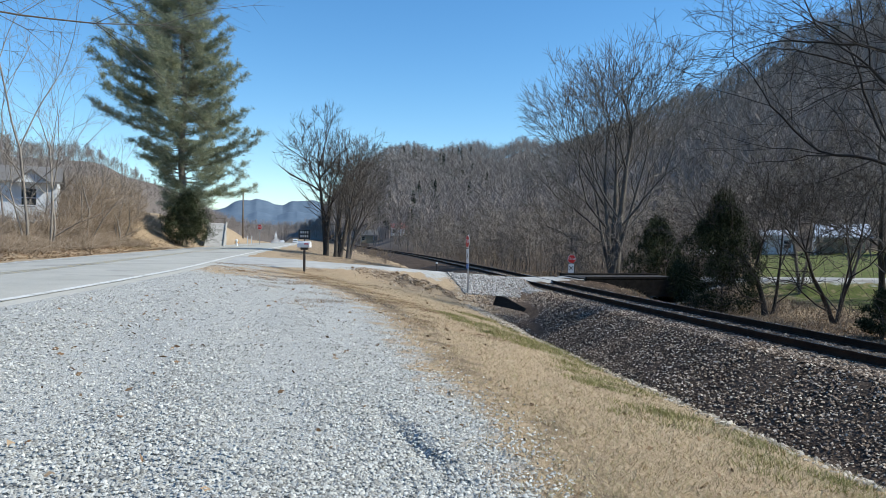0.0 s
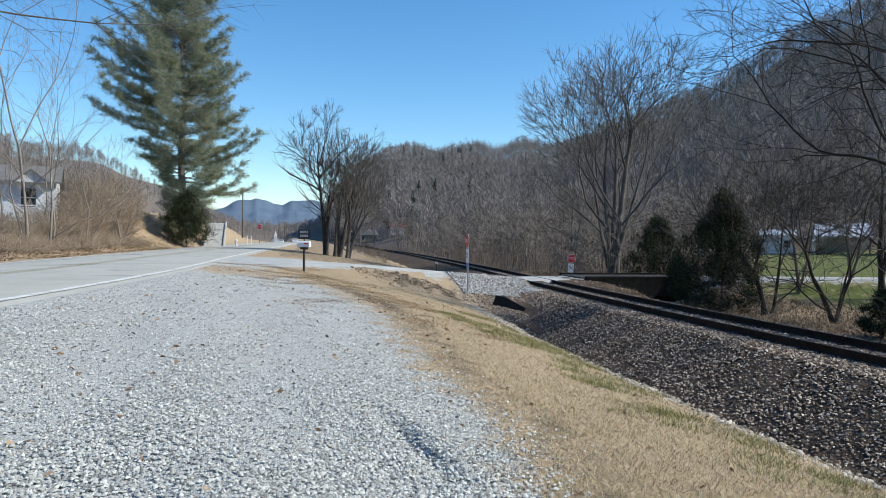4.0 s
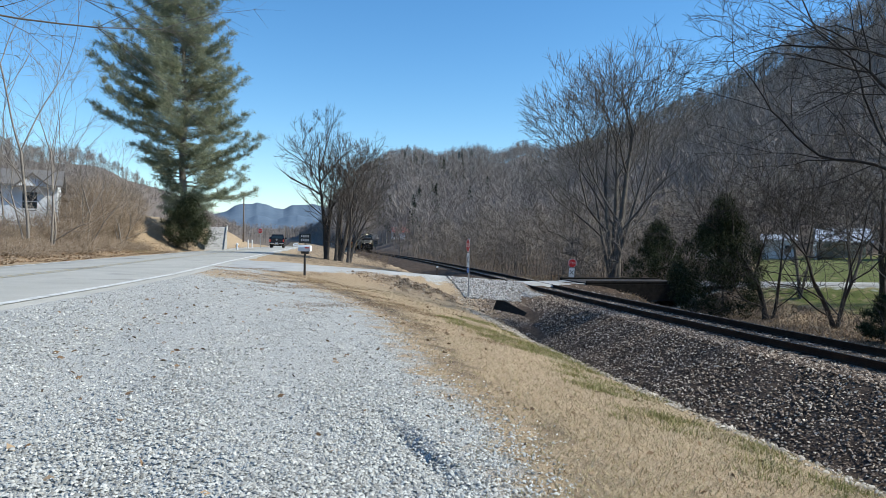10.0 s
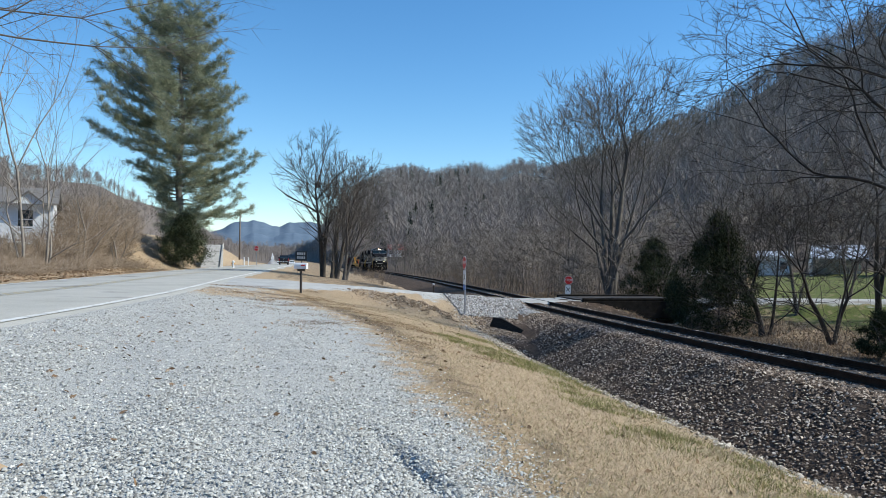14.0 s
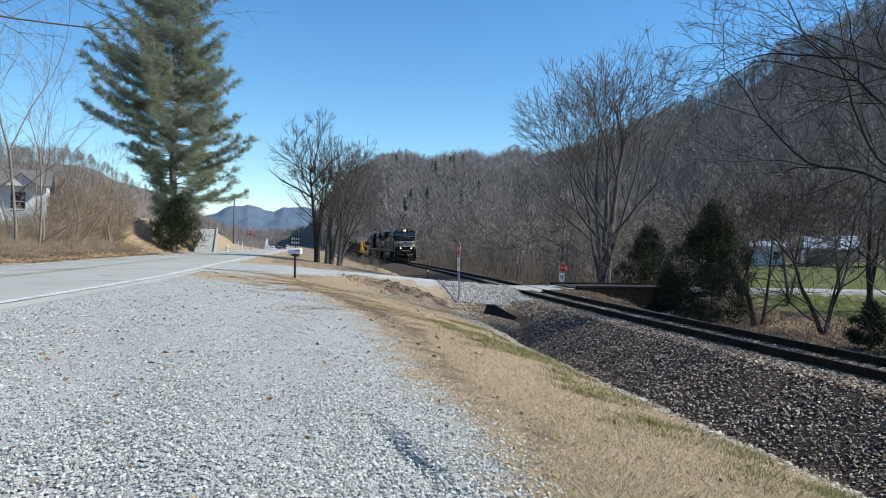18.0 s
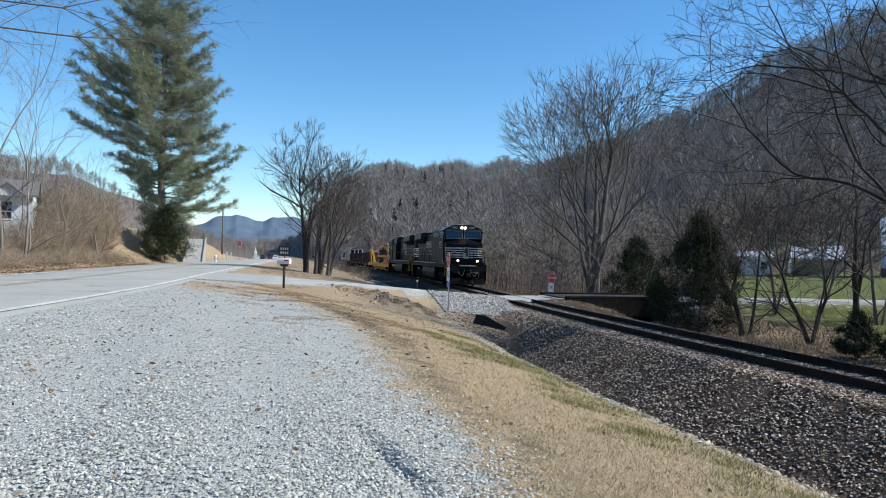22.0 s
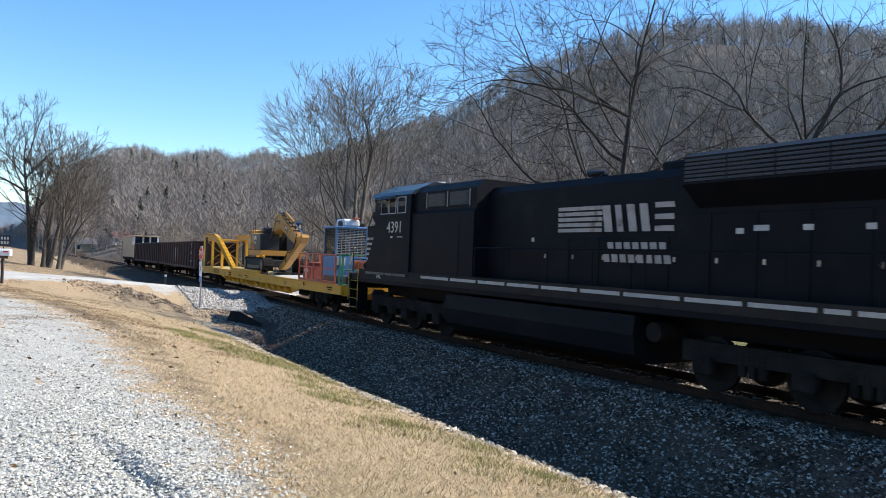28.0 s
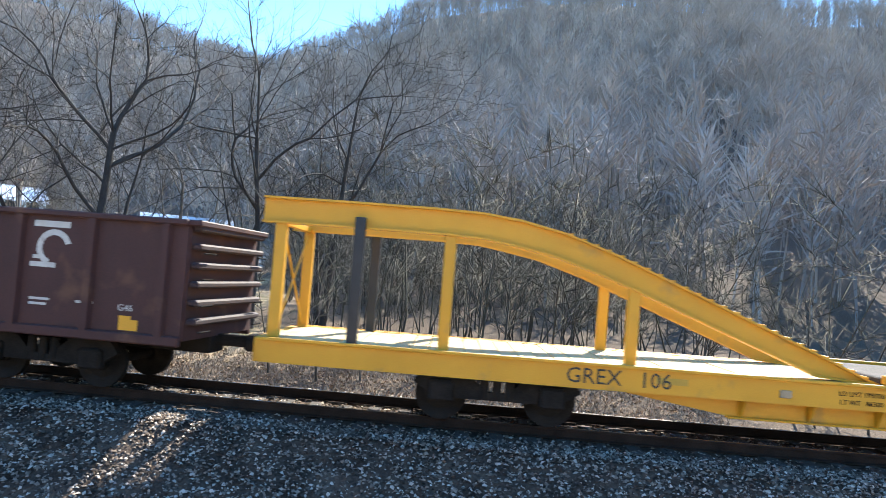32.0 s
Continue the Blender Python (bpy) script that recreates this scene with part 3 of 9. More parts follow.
# ---------------------------------------------------------------- ground sheet
def zone_material():
    """Dry grass, green grass, gravel and leaf litter, laid out by the zones of the plan with ragged edges."""
    m = bpy.data.materials.new("valley_ground")
    m.use_nodes = True
    n, l = m.node_tree.nodes, m.node_tree.links
    tc = n.new("ShaderNodeTexCoord")
    at = n.new("ShaderNodeVertexColor")
    at.layer_name = "zone"
    sep = n.new("ShaderNodeSeparateColor")
    l.new(at.outputs[0], sep.inputs[0])
    def noise_tex(scale, detail=5.0):
        t = n.new("ShaderNodeTexNoise")
        l.new(tc.outputs["Object"], t.inputs["Vector"])
        t.inputs["Scale"].default_value, t.inputs["Detail"].default_value = scale, detail
        return t.outputs[0]
    def ramp(src, *stops):
        r = n.new("ShaderNodeValToRGB")
        e = r.color_ramp.elements
        while len(e) < len(stops):
            e.new(0.5)
        for i, (p, c) in enumerate(stops):
            e[i].position, e[i].color = p, (*c, 1)
        l.new(src, r.inputs[0])
        return r.outputs[0]
    def mix(fac, a, b):
        x = n.new("ShaderNodeMix")
        x.data_type = "RGBA"
        l.new(fac, x.inputs[0])
        l.new(a, x.inputs[6])
        l.new(b, x.inputs[7])
        return x.outputs[2]
    def edge(ch, nz, soft=0.35):
        a = n.new("ShaderNodeMath")
        a.operation = "ADD"
        l.new(sep.outputs[ch], a.inputs[0])
        l.new(nz, a.inputs[1])
        r = n.new("ShaderNodeMapRange")
        l.new(a.outputs[0], r.inputs[0])
        r.inputs[1].default_value, r.inputs[2].default_value = 1.0 - soft / 2, 1.0 + soft / 2
        return r.outputs[0]
    big, mid, fine, grit = noise_tex(0.35), noise_tex(2.2), noise_tex(26.0), noise_tex(75.0, 2.0)
    dry = mix(big, ramp(fine, (0.3, (0.285, 0.205, 0.125)), (0.55, (0.459, 0.351, 0.227)), (0.75, (0.611, 0.487, 0.338))),
              ramp(fine, (0.3, (0.224, 0.156, 0.0927)), (0.55, (0.387, 0.282, 0.176)), (0.75, (0.52, 0.4, 0.264))))
    lawn = ramp(fine, (0.3, (0.065, 0.08, 0.022)), (0.55, (0.125, 0.145, 0.045)), (0.8, (0.23, 0.22, 0.09)))
    # loose patches: shadows between stones painted in as dark grit; the rest paler
    stone = mix(mid, ramp(grit, (0.34, (0.13, 0.13, 0.122)), (0.48, (0.36, 0.357, 0.335)), (0.66, (0.58, 0.575, 0.54))),
                ramp(grit, (0.32, (0.28, 0.272, 0.248)), (0.5, (0.44, 0.43, 0.395)), (0.68, (0.60, 0.585, 0.545))))
    leaf = ramp(fine, (0.3, (0.04, 0.03, 0.021)), (0.5, (0.105, 0.077, 0.055)), (0.72, (0.22, 0.168, 0.125)))
    col = mix(edge(1, mid), dry, lawn)
    col = mix(edge(2, mid), col, leaf)
    col = mix(edge(0, mid, 0.25), col, stone)
    col = mix(at.outputs[1], col, ramp(fine, (0.3, (0.10, 0.082, 0.068)), (0.7, (0.23, 0.19, 0.16))))
    b = n["Principled BSDF"]
    l.new(col, b.inputs["Base Color"])
    b.inputs["Roughness"].default_value = 0.95
    b.inputs["Specular IOR Level"].default_value = 0.1
    bp = n.new("ShaderNodeBump")
    bp.inputs["Strength"].default_value, bp.inputs["Distance"].default_value = 0.6, 0.03
    l.new(grit, bp.inputs["Height"])
    l.new(bp.outputs[0], b.inputs["Normal"])
    return m


def zones(x, y):
    d, s = track_d(x, y)
    e = road_x(y) - ROAD_W - x
    rr = np.hypot(x, y)
    xg = gravel_edge(y)
    gravel = np.clip(0.5 + (xg - x) / 1.6, 0, 1) * (e < 0.3) * np.clip((33.0 - y) / 5, 0, 1)
    r, dz, hw = drive_near(x, y)
    gravel = np.maximum(gravel, np.clip(1.05 - np.maximum(0, r - hw) / np.where((d < -1) & (x > -1), 3.2, 0.8), 0, 1) * (e < 0))
    gravel = gravel * (0.78 + 0.22 * np.clip((15 - y) / 8, 0, 1))
    # thin dead grass where the lot meets the drive
    gravel = gravel * (1 - 0.75 * np.exp(-(((x + 6.5) / 3.0) ** 2 + ((y - 24.5) / 2.6) ** 2)))
    green = np.clip((d - 8.5) / 5, 0, 1) * (rr < 140) * np.clip((140 - rr) / 40, 0, 1) * (y > -10) * 0.70 * np.clip((np.degrees(np.arctan2(x, y)) - 22) / 2, 0, 1) * np.clip((66 - np.degrees(np.arctan2(x, y))) / 12, 0, 1)
    green = np.maximum(green, 0.36 * np.exp(-((d + 7.7) / 0.8) ** 2) * (y < 20))
    green = np.maximum(green, 0.6 * np.exp(-((e - 4) / 2.5) ** 2) * np.exp(-((y - 56) / 7) ** 2))
    leaf = np.clip(1 - np.abs(d - 6.5) / 4.5, 0, 1) * (s < 200)
    leaf = np.maximum(leaf, np.clip((e - 1.2) / 2.0, 0, 1) * np.clip((52 - y) / 8, 0.25, 1) * 0.62)
    leaf = np.maximum(leaf, 0.46 * (y > 44) * (e < -8.5) * (d < -5) * np.clip(r - hw - 1, 0, 1))
    leaf = np.maximum(leaf, (0.42 + 0.24 * np.exp(-((y - 19) / 5) ** 2)) * np.exp(-((x - xg - 0.55) / 0.7) ** 2) * (y < 26) * (y > -4))
    leaf = np.maximum(leaf, 0.55 * np.exp(-((x + 1.2) / 2.3) ** 2 - ((y - 30.6) / 1.3) ** 2))
    az = np.degrees(np.arctan2(x, y))
    r0 = np.interp(az, RIDGE[:, 0], RIDGE[:, 2])
    leaf = np.maximum(leaf, np.clip((rr - r0 * 0.93) / 12, 0, 1))
    leaf = np.maximum(leaf, (d > 5.5) * np.clip((az - 52 + 2.5 * np.sin(rr * 0.4)) / 13, 0, 1))
    leaf = np.maximum(leaf, (d > 3.5) * np.clip((23 - az) / 2, 0, 1) * (rr < 260) * 0.9)
    return np.stack([gravel, green, leaf, np.clip((rr - r0 * 0.97) / 25, 0, 1)], -1)


az_f = np.radians(np.concatenate([np.arange(-42, -36, 2.0), np.arange(-36, 66, 0.6), np.arange(66, 106, 1.2)]))
az_b = np.radians(np.arange(106, 317, 4.0))
AZ = np.concatenate([az_f, az_b])
RR = np.concatenate([[0.002, 0.25], np.geomspace(0.8, 130, 230), np.geomspace(133, 5200, 64)])
A2, R2 = np.meshgrid(AZ, RR)
gx, gy = R2 * np.sin(A2), R2 * np.cos(A2)
gz = ground_z(gx, gy)
gd, gs = track_d(gx, gy)
# fine unevenness
def bump_z(x, y):
    """Fine unevenness of the open ground; none on road, drive and track bed."""
    w = 0.018 * np.sin(x * 2.1 + 1.3 * np.sin(y * 1.1)) * np.sin(y * 1.7 + 0.8 * np.sin(x * 0.9)) + 0.03 * np.sin(x * 0.61) * np.sin(y * 0.47)
    e, (dd, _) = road_x(y) - ROAD_W - x, track_d(x, y)
    dr = drive_near(x, y)
    w = w * (1 + 2.0 * np.clip(e - 2, 0, 1)) * np.clip(np.hypot(x, y) - 1.0, 0, 1)
    flat = ((e < 0.2) & (x < road_x(y) + 0.7)) | ((dd > -6.6) & (dd < 5.2)) | (dr[0] < dr[2] + 0.4)
    # heap of soil beside the drive
    hu, hv = (x + 1.2) * 0.9 - (y - 30.6) * 0.44, (x + 1.2) * 0.44 + (y - 30.6) * 0.9
    heap = 0.32 * np.exp(-(hu / 1.7) ** 2 - (hv / 0.62) ** 2) * (1 + 0.35 * np.sin(x * 7) * np.sin(y * 6))
    # a wheel's scrape in the loose gravel, with the stones pushed up beside it
    u, v = (x + 0.22) * 0.93 + (y - 5.5) * 0.36, (y - 5.5) * 0.93 - (x + 0.22) * 0.36
    scrape = (0.03 * np.exp(-((u - 0.16) / 0.09) ** 2) - 0.055 * np.exp(-(u / 0.09) ** 2)) * np.exp(-(v / 0.75) ** 2)
    ruts = 0.012 * np.sin(u * 3.4 + 0.5 * np.sin(v * 0.6)) * np.clip((gravel_edge(y) - x) / 0.6, 0, 1) * (y < 24) * (x > road_x(y) + 1)
    return np.where(flat, 0, w * np.clip((np.abs(dd + 0.7) - 5.9) * 2, 0, 1)) + heap + scrape + ruts


ge = road_x(gy) - ROAD_W - gx
on_road = (ge < 0.2) & (gx < road_x(gy) + 0.2)
on_drive = drive_near(gx, gy)
gz = gz + bump_z(gx, gy)
gz = gz - np.where(on_road, 0.06, 0) - np.where((gd > -4.4) & (gd < 5.0) & (gs < 190), 0.07, 0) - np.where((on_drive[0] < on_drive[2]) & (ge < 0), 0.05, 0)
na, nr = len(AZ), len(RR)
quads = []
ii, jj = np.meshgrid(np.arange(nr - 1), np.arange(na), indexing="ij")
j2 = (jj + 1) % na
quads = np.stack([ii * na + jj, ii * na + j2, (ii + 1) * na + j2, (ii + 1) * na + jj], -1).reshape(-1, 4)
verts = np.stack([gx, gy, gz], -1).reshape(-1, 3)
centre = len(verts)
verts = np.concatenate([verts, [[0, 0, float(ground_z(0.0, 0.0))]]])
k2 = np.arange(0, na - na % 2, 2)
quads = np.concatenate([quads, np.stack([np.full(len(k2), centre), (k2 + 2) % na, k2 + 1, k2], -1)[:, ::-1]])
ground = mesh_np("ground", verts, quads[:, ::-1], zone_material(), "valley floor of dry grass, gravel lot and wooded hillsides", "ground", "structure", True)
zc = ground.data.color_attributes.new("zone", "FLOAT_COLOR", "POINT")
zc.data.foreach_set("color", np.concatenate([zones(gx, gy).reshape(-1, 4), [[1, 0, 0, 0]]]).astype(np.float32).ravel())


# far wooded ridges at the valley's end; distance haze is painted in as blue
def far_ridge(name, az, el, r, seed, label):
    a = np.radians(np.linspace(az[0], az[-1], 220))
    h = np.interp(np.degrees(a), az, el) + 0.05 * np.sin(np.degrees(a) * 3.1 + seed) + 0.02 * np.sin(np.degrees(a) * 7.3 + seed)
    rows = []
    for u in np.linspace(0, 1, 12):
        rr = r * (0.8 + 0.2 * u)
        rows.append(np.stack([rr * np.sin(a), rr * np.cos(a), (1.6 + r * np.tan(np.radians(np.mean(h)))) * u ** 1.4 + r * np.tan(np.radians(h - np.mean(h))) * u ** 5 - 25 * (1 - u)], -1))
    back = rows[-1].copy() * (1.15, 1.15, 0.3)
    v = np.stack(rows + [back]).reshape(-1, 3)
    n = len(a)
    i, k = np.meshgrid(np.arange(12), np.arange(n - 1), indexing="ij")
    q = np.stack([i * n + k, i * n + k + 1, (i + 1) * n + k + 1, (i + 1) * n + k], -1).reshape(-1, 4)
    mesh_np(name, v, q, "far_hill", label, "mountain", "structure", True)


far_ridge("backdrop", [-19, -17, -15.9, -14.6, -13.6, -12.6, -11.8, -10.6, -9.4, -7], [1.4, 2.0, 2.55, 2.75, 2.5, 2.3, 2.6, 2.75, 2.5, 2.2], 3800, 1.0, "far wooded mountain ridge at the valley's end, painted haze blue")
far_ridge("backdrop", [-19, -16.5, -14.5, -13, -11.5, -10, -8], [0.9, 1.3, 1.75, 1.5, 1.9, 1.6, 2.0], 2600, 2.0, "lower wooded ridge at the valley's end, painted haze blue")


# ---------------------------------------------------------------- road, drive, track bed
def ribbon(name, ys, left, right, lift, material, label, category, cols=8, kind="structure", zfun=None, crown=0.0):
    """A strip of road between two lines given along y."""
    t = np.linspace(0, 1, cols)
    X = left(ys)[:, None] * (1 - t) + right(ys)[:, None] * t
    Y = np.repeat(ys[:, None], cols, 1)
    Z = zfun(X, Y) + lift + crown * (1 - (2 * t - 1) ** 2)
    if crown:
        # worn shoulders that run down into the ground
        X = np.concatenate([X[:, :1] - 0.35, X, X[:, -1:] + 0.35], 1)
        Y = np.concatenate([Y[:, :1], Y, Y[:, -1:]], 1)
        Z = np.concatenate([Z[:, :1] - 0.14, Z, Z[:, -1:] - 0.14], 1)
        cols += 2
    v = np.stack([X, Y, Z], -1).reshape(-1, 3)
    i, j = np.meshgrid(np.arange(len(ys) - 1), np.arange(cols - 1), indexing="ij")
    q = np.stack([i * cols + j, i * cols + j + 1, (i + 1) * cols + j + 1, (i + 1) * cols + j], -1).reshape(-1, 4)
    return mesh_np(name, v, q, material, label, category, kind, True)


ROAD_Y = np.concatenate([np.arange(-170, 130, 1.0), np.arange(130, 420, 5.0), np.arange(420, 900, 20.0)])
rz_fun = lambda X, Y: road_z(Y)
ribbon("road", ROAD_Y, lambda y: road_x(y) - ROAD_W, lambda y: road_x(y) + 0.45, 0.0, "asphalt", "grey worn two-lane asphalt road with white edge lines", "road", zfun=rz_fun, crown=0.05)
ribbon("edge_line", ROAD_Y[ROAD_Y < 300], lambda y: road_x(y) - 0.10, lambda y: road_x(y) + 0.11, 0.022, "line_white", "worn white edge line on the asphalt", "road marking", 2, zfun=rz_fun)
ribbon("edge_line", ROAD_Y[ROAD_Y < 300], lambda y: road_x(y) - ROAD_W + 0.35, lambda y: road_x(y) - ROAD_W + 0.48, 0.022, "line_white", "worn white edge line on the asphalt", "road marking", 2, zfun=rz_fun)
for off in (-0.14, 0.14):
    ribbon("centre_line", ROAD_Y[ROAD_Y < 300], lambda y: road_x(y) - ROAD_W / 2 + off - 0.05, lambda y: road_x(y) - ROAD_W / 2 + off + 0.05, 0.056, "line_yellow", "faded yellow centre line on the asphalt", "road marking", 2, zfun=rz_fun)


def drive_strip():
    pts, zs, hw = [], [], []
    for i in range(len(DRIVE) - 1):
        for t in np.linspace(0, 1, 9)[:-1]:
            pts.append(DRIVE[i] * (1 - t) + DRIVE[i + 1] * t)
            zs.append(DRIVE_Z[i] * (1 - t) + DRIVE_Z[i + 1] * t)
            hw.append(DRIVE_HW[i] * (1 - t) + DRIVE_HW[i + 1] * t)
    pts, zs, hw = np.array(pts), np.array(zs), np.array(hw)
    k = np.ones(5) / 5
    for c in range(2):
        pts[:, c] = np.convolve(np.pad(pts[:, c], 2, mode="edge"), k, "valid")
    d = np.gradient(pts, axis=0)
    d /= np.linalg.norm(d, axis=1)[:, None]
    nrm = np.stack([-d[:, 1], d[:, 0]], 1)
    t = np.array([-1.0, -0.86, -0.4, 0, 0.4, 0.86, 1.0])
    P = pts[:, None, :] + nrm[:, None, :] * (t[None, :, None] * hw[:, None, None])
    keep = (P[:, :, 0] < road_x(P[:, :, 1]) + 0.3)
    Z = np.repeat(zs[:, None], 7, 1) + 0.02
    dd, ss = track_d(P[:, :, 0], P[:, :, 1])
    Z = np.where(np.abs(dd) < 2.6, np.minimum(rail_z(ss) - 0.012, Z + 1), Z)
    Z = np.where(keep, road_z(P[:, :, 1]) - 0.02, Z)
    Z[:, (0, -1)] -= 0.12
    v = np.concatenate([P, Z[:, :, None]], -1).reshape(-1, 3)
    i, j = np.meshgrid(np.arange(len(pts) - 1), np.arange(6), indexing="ij")
    q = np.stack([i * 7 + j, i * 7 + j + 1, (i + 1) * 7 + j + 1, (i + 1) * 7 + j], -1).reshape(-1, 4)
    mesh_np("drive", v, q[:, ::-1], "drive", "pale gravel drive crossing the track to the houses", "driveway", "structure", True)


drive_strip()


def bed():
    """Ballast bed, with its shoulders and slopes."""
    s = np.concatenate([np.arange(-50, 60, 0.5), np.arange(60, 200, 2.0), np.arange(200, 411, 6.0)])
    offs = np.array([-4.75, -4.5, -4.05, -3.5, -2.8, -2.1, -1.85, -1.3, -0.8, 0, 0.8, 1.3, 1.85, 2.1, 2.8, 3.7, 4.6])
    h = np.radians(np.interp(s, TS, TH))
    X = np.interp(s, TS, TX)[:, None] + offs * np.cos(h)[:, None]
    Y = np.interp(s, TS, TY)[:, None] + offs * np.sin(h)[:, None]
    Z = ground_z(X, Y) + np.where(offs < -4.7, -0.08, np.where(np.abs(offs) > 4.5, 0.0, 0.012))
    rng = np.random.RandomState(4)
    Z += rng.normal(0, 0.012, Z.shape) * (np.abs(offs) > 1.0)
    nc = len(offs)
    v = np.stack([X, Y, Z], -1).reshape(-1, 3)
    i, j = np.meshgrid(np.arange(len(s) - 1), np.arange(nc - 1), indexing="ij")
    q = np.stack([i * nc + j, i * nc + j + 1, (i + 1) * nc + j + 1, (i + 1) * nc + j], -1).reshape(-1, 4)
    mat = surface("ballast_bed", (0.0184, 0.0126, 0.0095), (0.132, 0.0945, 0.0684), 2.0, 0.95, 0.9, fine=24, gloss=0.1, spots=(0.127, 0.0893, 0.0617), spot_scale=0.7, spot_at=0.6)
    mesh_np("track_bed", v, q, mat, "bed of crushed brown-grey ballast under the railway track", "track bed", "structure", True)


bed()


def rail(off):
    s = np.concatenate([np.arange(-50, 60, 1.0), np.arange(60, 411, 4.0)])
    prof = [(-0.07, -0.172), (-0.068, -0.158), (-0.012, -0.142), (-0.010, -0.045), (-0.036, -0.036), (-0.036, -0.006), (-0.028, 0.0),
            (0.028, 0.0), (0.036, -0.006), (0.036, -0.036), (0.010, -0.045), (0.012, -0.142), (0.068, -0.158), (0.07, -0.172)]
    P = [[tuple(track_at(a, off + o, u)) for o, u in prof] for a in s]
    n = len(prof)
    v = [p for row in P for p in row]
    f = [(i * n + j, i * n + (j + 1) % n, (i + 1) * n + (j + 1) % n, (i + 1) * n + j) for i in range(len(s) - 1) for j in range(n)]
    me = bpy.data.meshes.new("rail")
    me.from_pydata(v, [], f)
    fix_normals(me)
    me.materials.append(M["rail"])
    me.materials.append(M["railhead"])
    for k, p in enumerate(me.polygons):
        p.material_index = 1 if k % n == 6 else 0
    return me


track = empty("railway_track", Matrix(), "single railway track of rusty rails on dark wooden ties", "railway track", kind="structure")
for off in (-0.7525, 0.7525):
    ob = new("rail", rail(off))
    ob.parent = track
tie_geo = Geo().box(-1.3, 1.3, -0.115, 0.115, -0.17, 0.0, 0.012)
tie_me = part("tie", tie_geo, "tie", track).data
bpy.data.objects.remove([o for o in track.children if o.name.startswith("tie")][0])
rng = random.Random(5)
for k in range(290):
    s = -38 + k * 0.54
    ob = new("tie", tie_me)
    ob.parent = track
    h = float(np.interp(s, TS, TH))
    ob.matrix_basis = Matrix.Translation(track_at(s, rng.uniform(-0.03, 0.03), -0.175 + rng.uniform(-0.012, 0.004))) @ pose(0, 0, 0, 0, 0, h + rng.uniform(-0.8, 0.8))


# ---------------------------------------------------------------- trees and brush
def seg_mesh(segs):
    """Tapered tubes from rows (x0 y0 z0 x1 y1 z1 r0 r1); thick ones get more sides."""
    segs = np.asarray(segs, float)
    V, F, k = [], [], 0
    for n, sel in ((7, segs[:, 6] > 0.07), (5, (segs[:, 6] <= 0.07) & (segs[:, 6] > 0.025)), (3, segs[:, 6] <= 0.025)):
        g = segs[sel]
        if not len(g):
            continue
        p0, p1 = g[:, :3], g[:, 3:6]
        d = p1 - p0
        d /= np.maximum(np.linalg.norm(d, axis=1), 1e-9)[:, None]
        ref = np.where(np.abs(d[:, 2:3]) > 0.9, [[1.0, 0, 0]], [[0, 0, 1.0]])
        a = np.cross(d, ref)
        a /= np.linalg.norm(a, axis=1)[:, None]
        b = np.cross(d, a)
        t = 2 * np.pi * np.arange(n) / n
        ring = a[:, None, :] * np.cos(t)[None, :, None] + b[:, None, :] * np.sin(t)[None, :, None]
        v = np.concatenate([p0[:, None, :] + ring * g[:, 6][:, None, None], p1[:, None, :] + ring * g[:, 7][:, None, None]], 1).reshape(-1, 3)
        j = np.arange(n)
        q = np.stack([j, (j + 1) % n, n + (j + 1) % n, n + j], -1)
        f = (q[None] + (np.arange(len(g)) * 2 * n)[:, None, None]).reshape(-1, 4) + k
        V.append(v)
        F.append(f)
        k += len(v)
    return np.concatenate(V), np.concatenate(F)


def limb(segs, rng, p, d, length, r, depth, P):
    """One limb that wanders, tapers and forks."""
    n = max(2, int(length / P["step"][min(depth, len(P["step"]) - 1)]))
    step = length / n
    kids = P["kids"][min(depth, len(P["kids"]) - 1)] if depth < P["depth"] else 0
    p, d = np.array(p, float), np.array(d, float)
    for i in range(n):
        d = d + rng.normal(0, P["wander"], 3) * (0.5 if depth == 0 else 1.0)
        d[2] += P["up"][min(depth, len(P["up"]) - 1)] * step
        d /= np.linalg.norm(d)
        q = p + d * step
        r1 = max(r * (1 - 0.82 / n * (1 if depth else P.get("taper", 1.0))), P["thin"])
        segs.append((*p, *q, r, r1))
        t = (i + 1) / n
        if kids and t >= P["bare"][min(depth, len(P["bare"]) - 1)]:
            m = rng.poisson(kids / (n * (1 - P["bare"][min(depth, len(P["bare"]) - 1)]) + 0.5))
            for _ in range(m):
                ax = np.cross(d, rng.normal(0, 1, 3))
                ax /= max(np.linalg.norm(ax), 1e-6)
                ang = np.radians(rng.uniform(*P["angle"]))
                nd = d * np.cos(ang) + ax * np.sin(ang)
                ll = length * rng.uniform(*P["ratio"]) * (1.15 - 0.6 * t)
                limb(segs, rng, q, nd, ll, max(r1 * rng.uniform(0.45, 0.72), P["thin"]), depth + 1, P)
        p, r = q, r1


OPEN_TREE = dict(step=(0.9, 0.7, 0.6, 0.5), kids=(12, 9, 6, 5), depth=3, wander=0.10, up=(0.03, 0.05, 0.05, 0.03), bare=(0.3, 0.2, 0.12, 0.1), angle=(22, 55), ratio=(0.40, 0.64), thin=0.008)
CROOKED = dict(OPEN_TREE, wander=0.17, thin=0.006, up=(0.0, 0.02, 0.03, 0.02), bare=(0.22, 0.15, 0.1, 0.1), angle=(30, 70), kids=(9, 8, 6, 4))
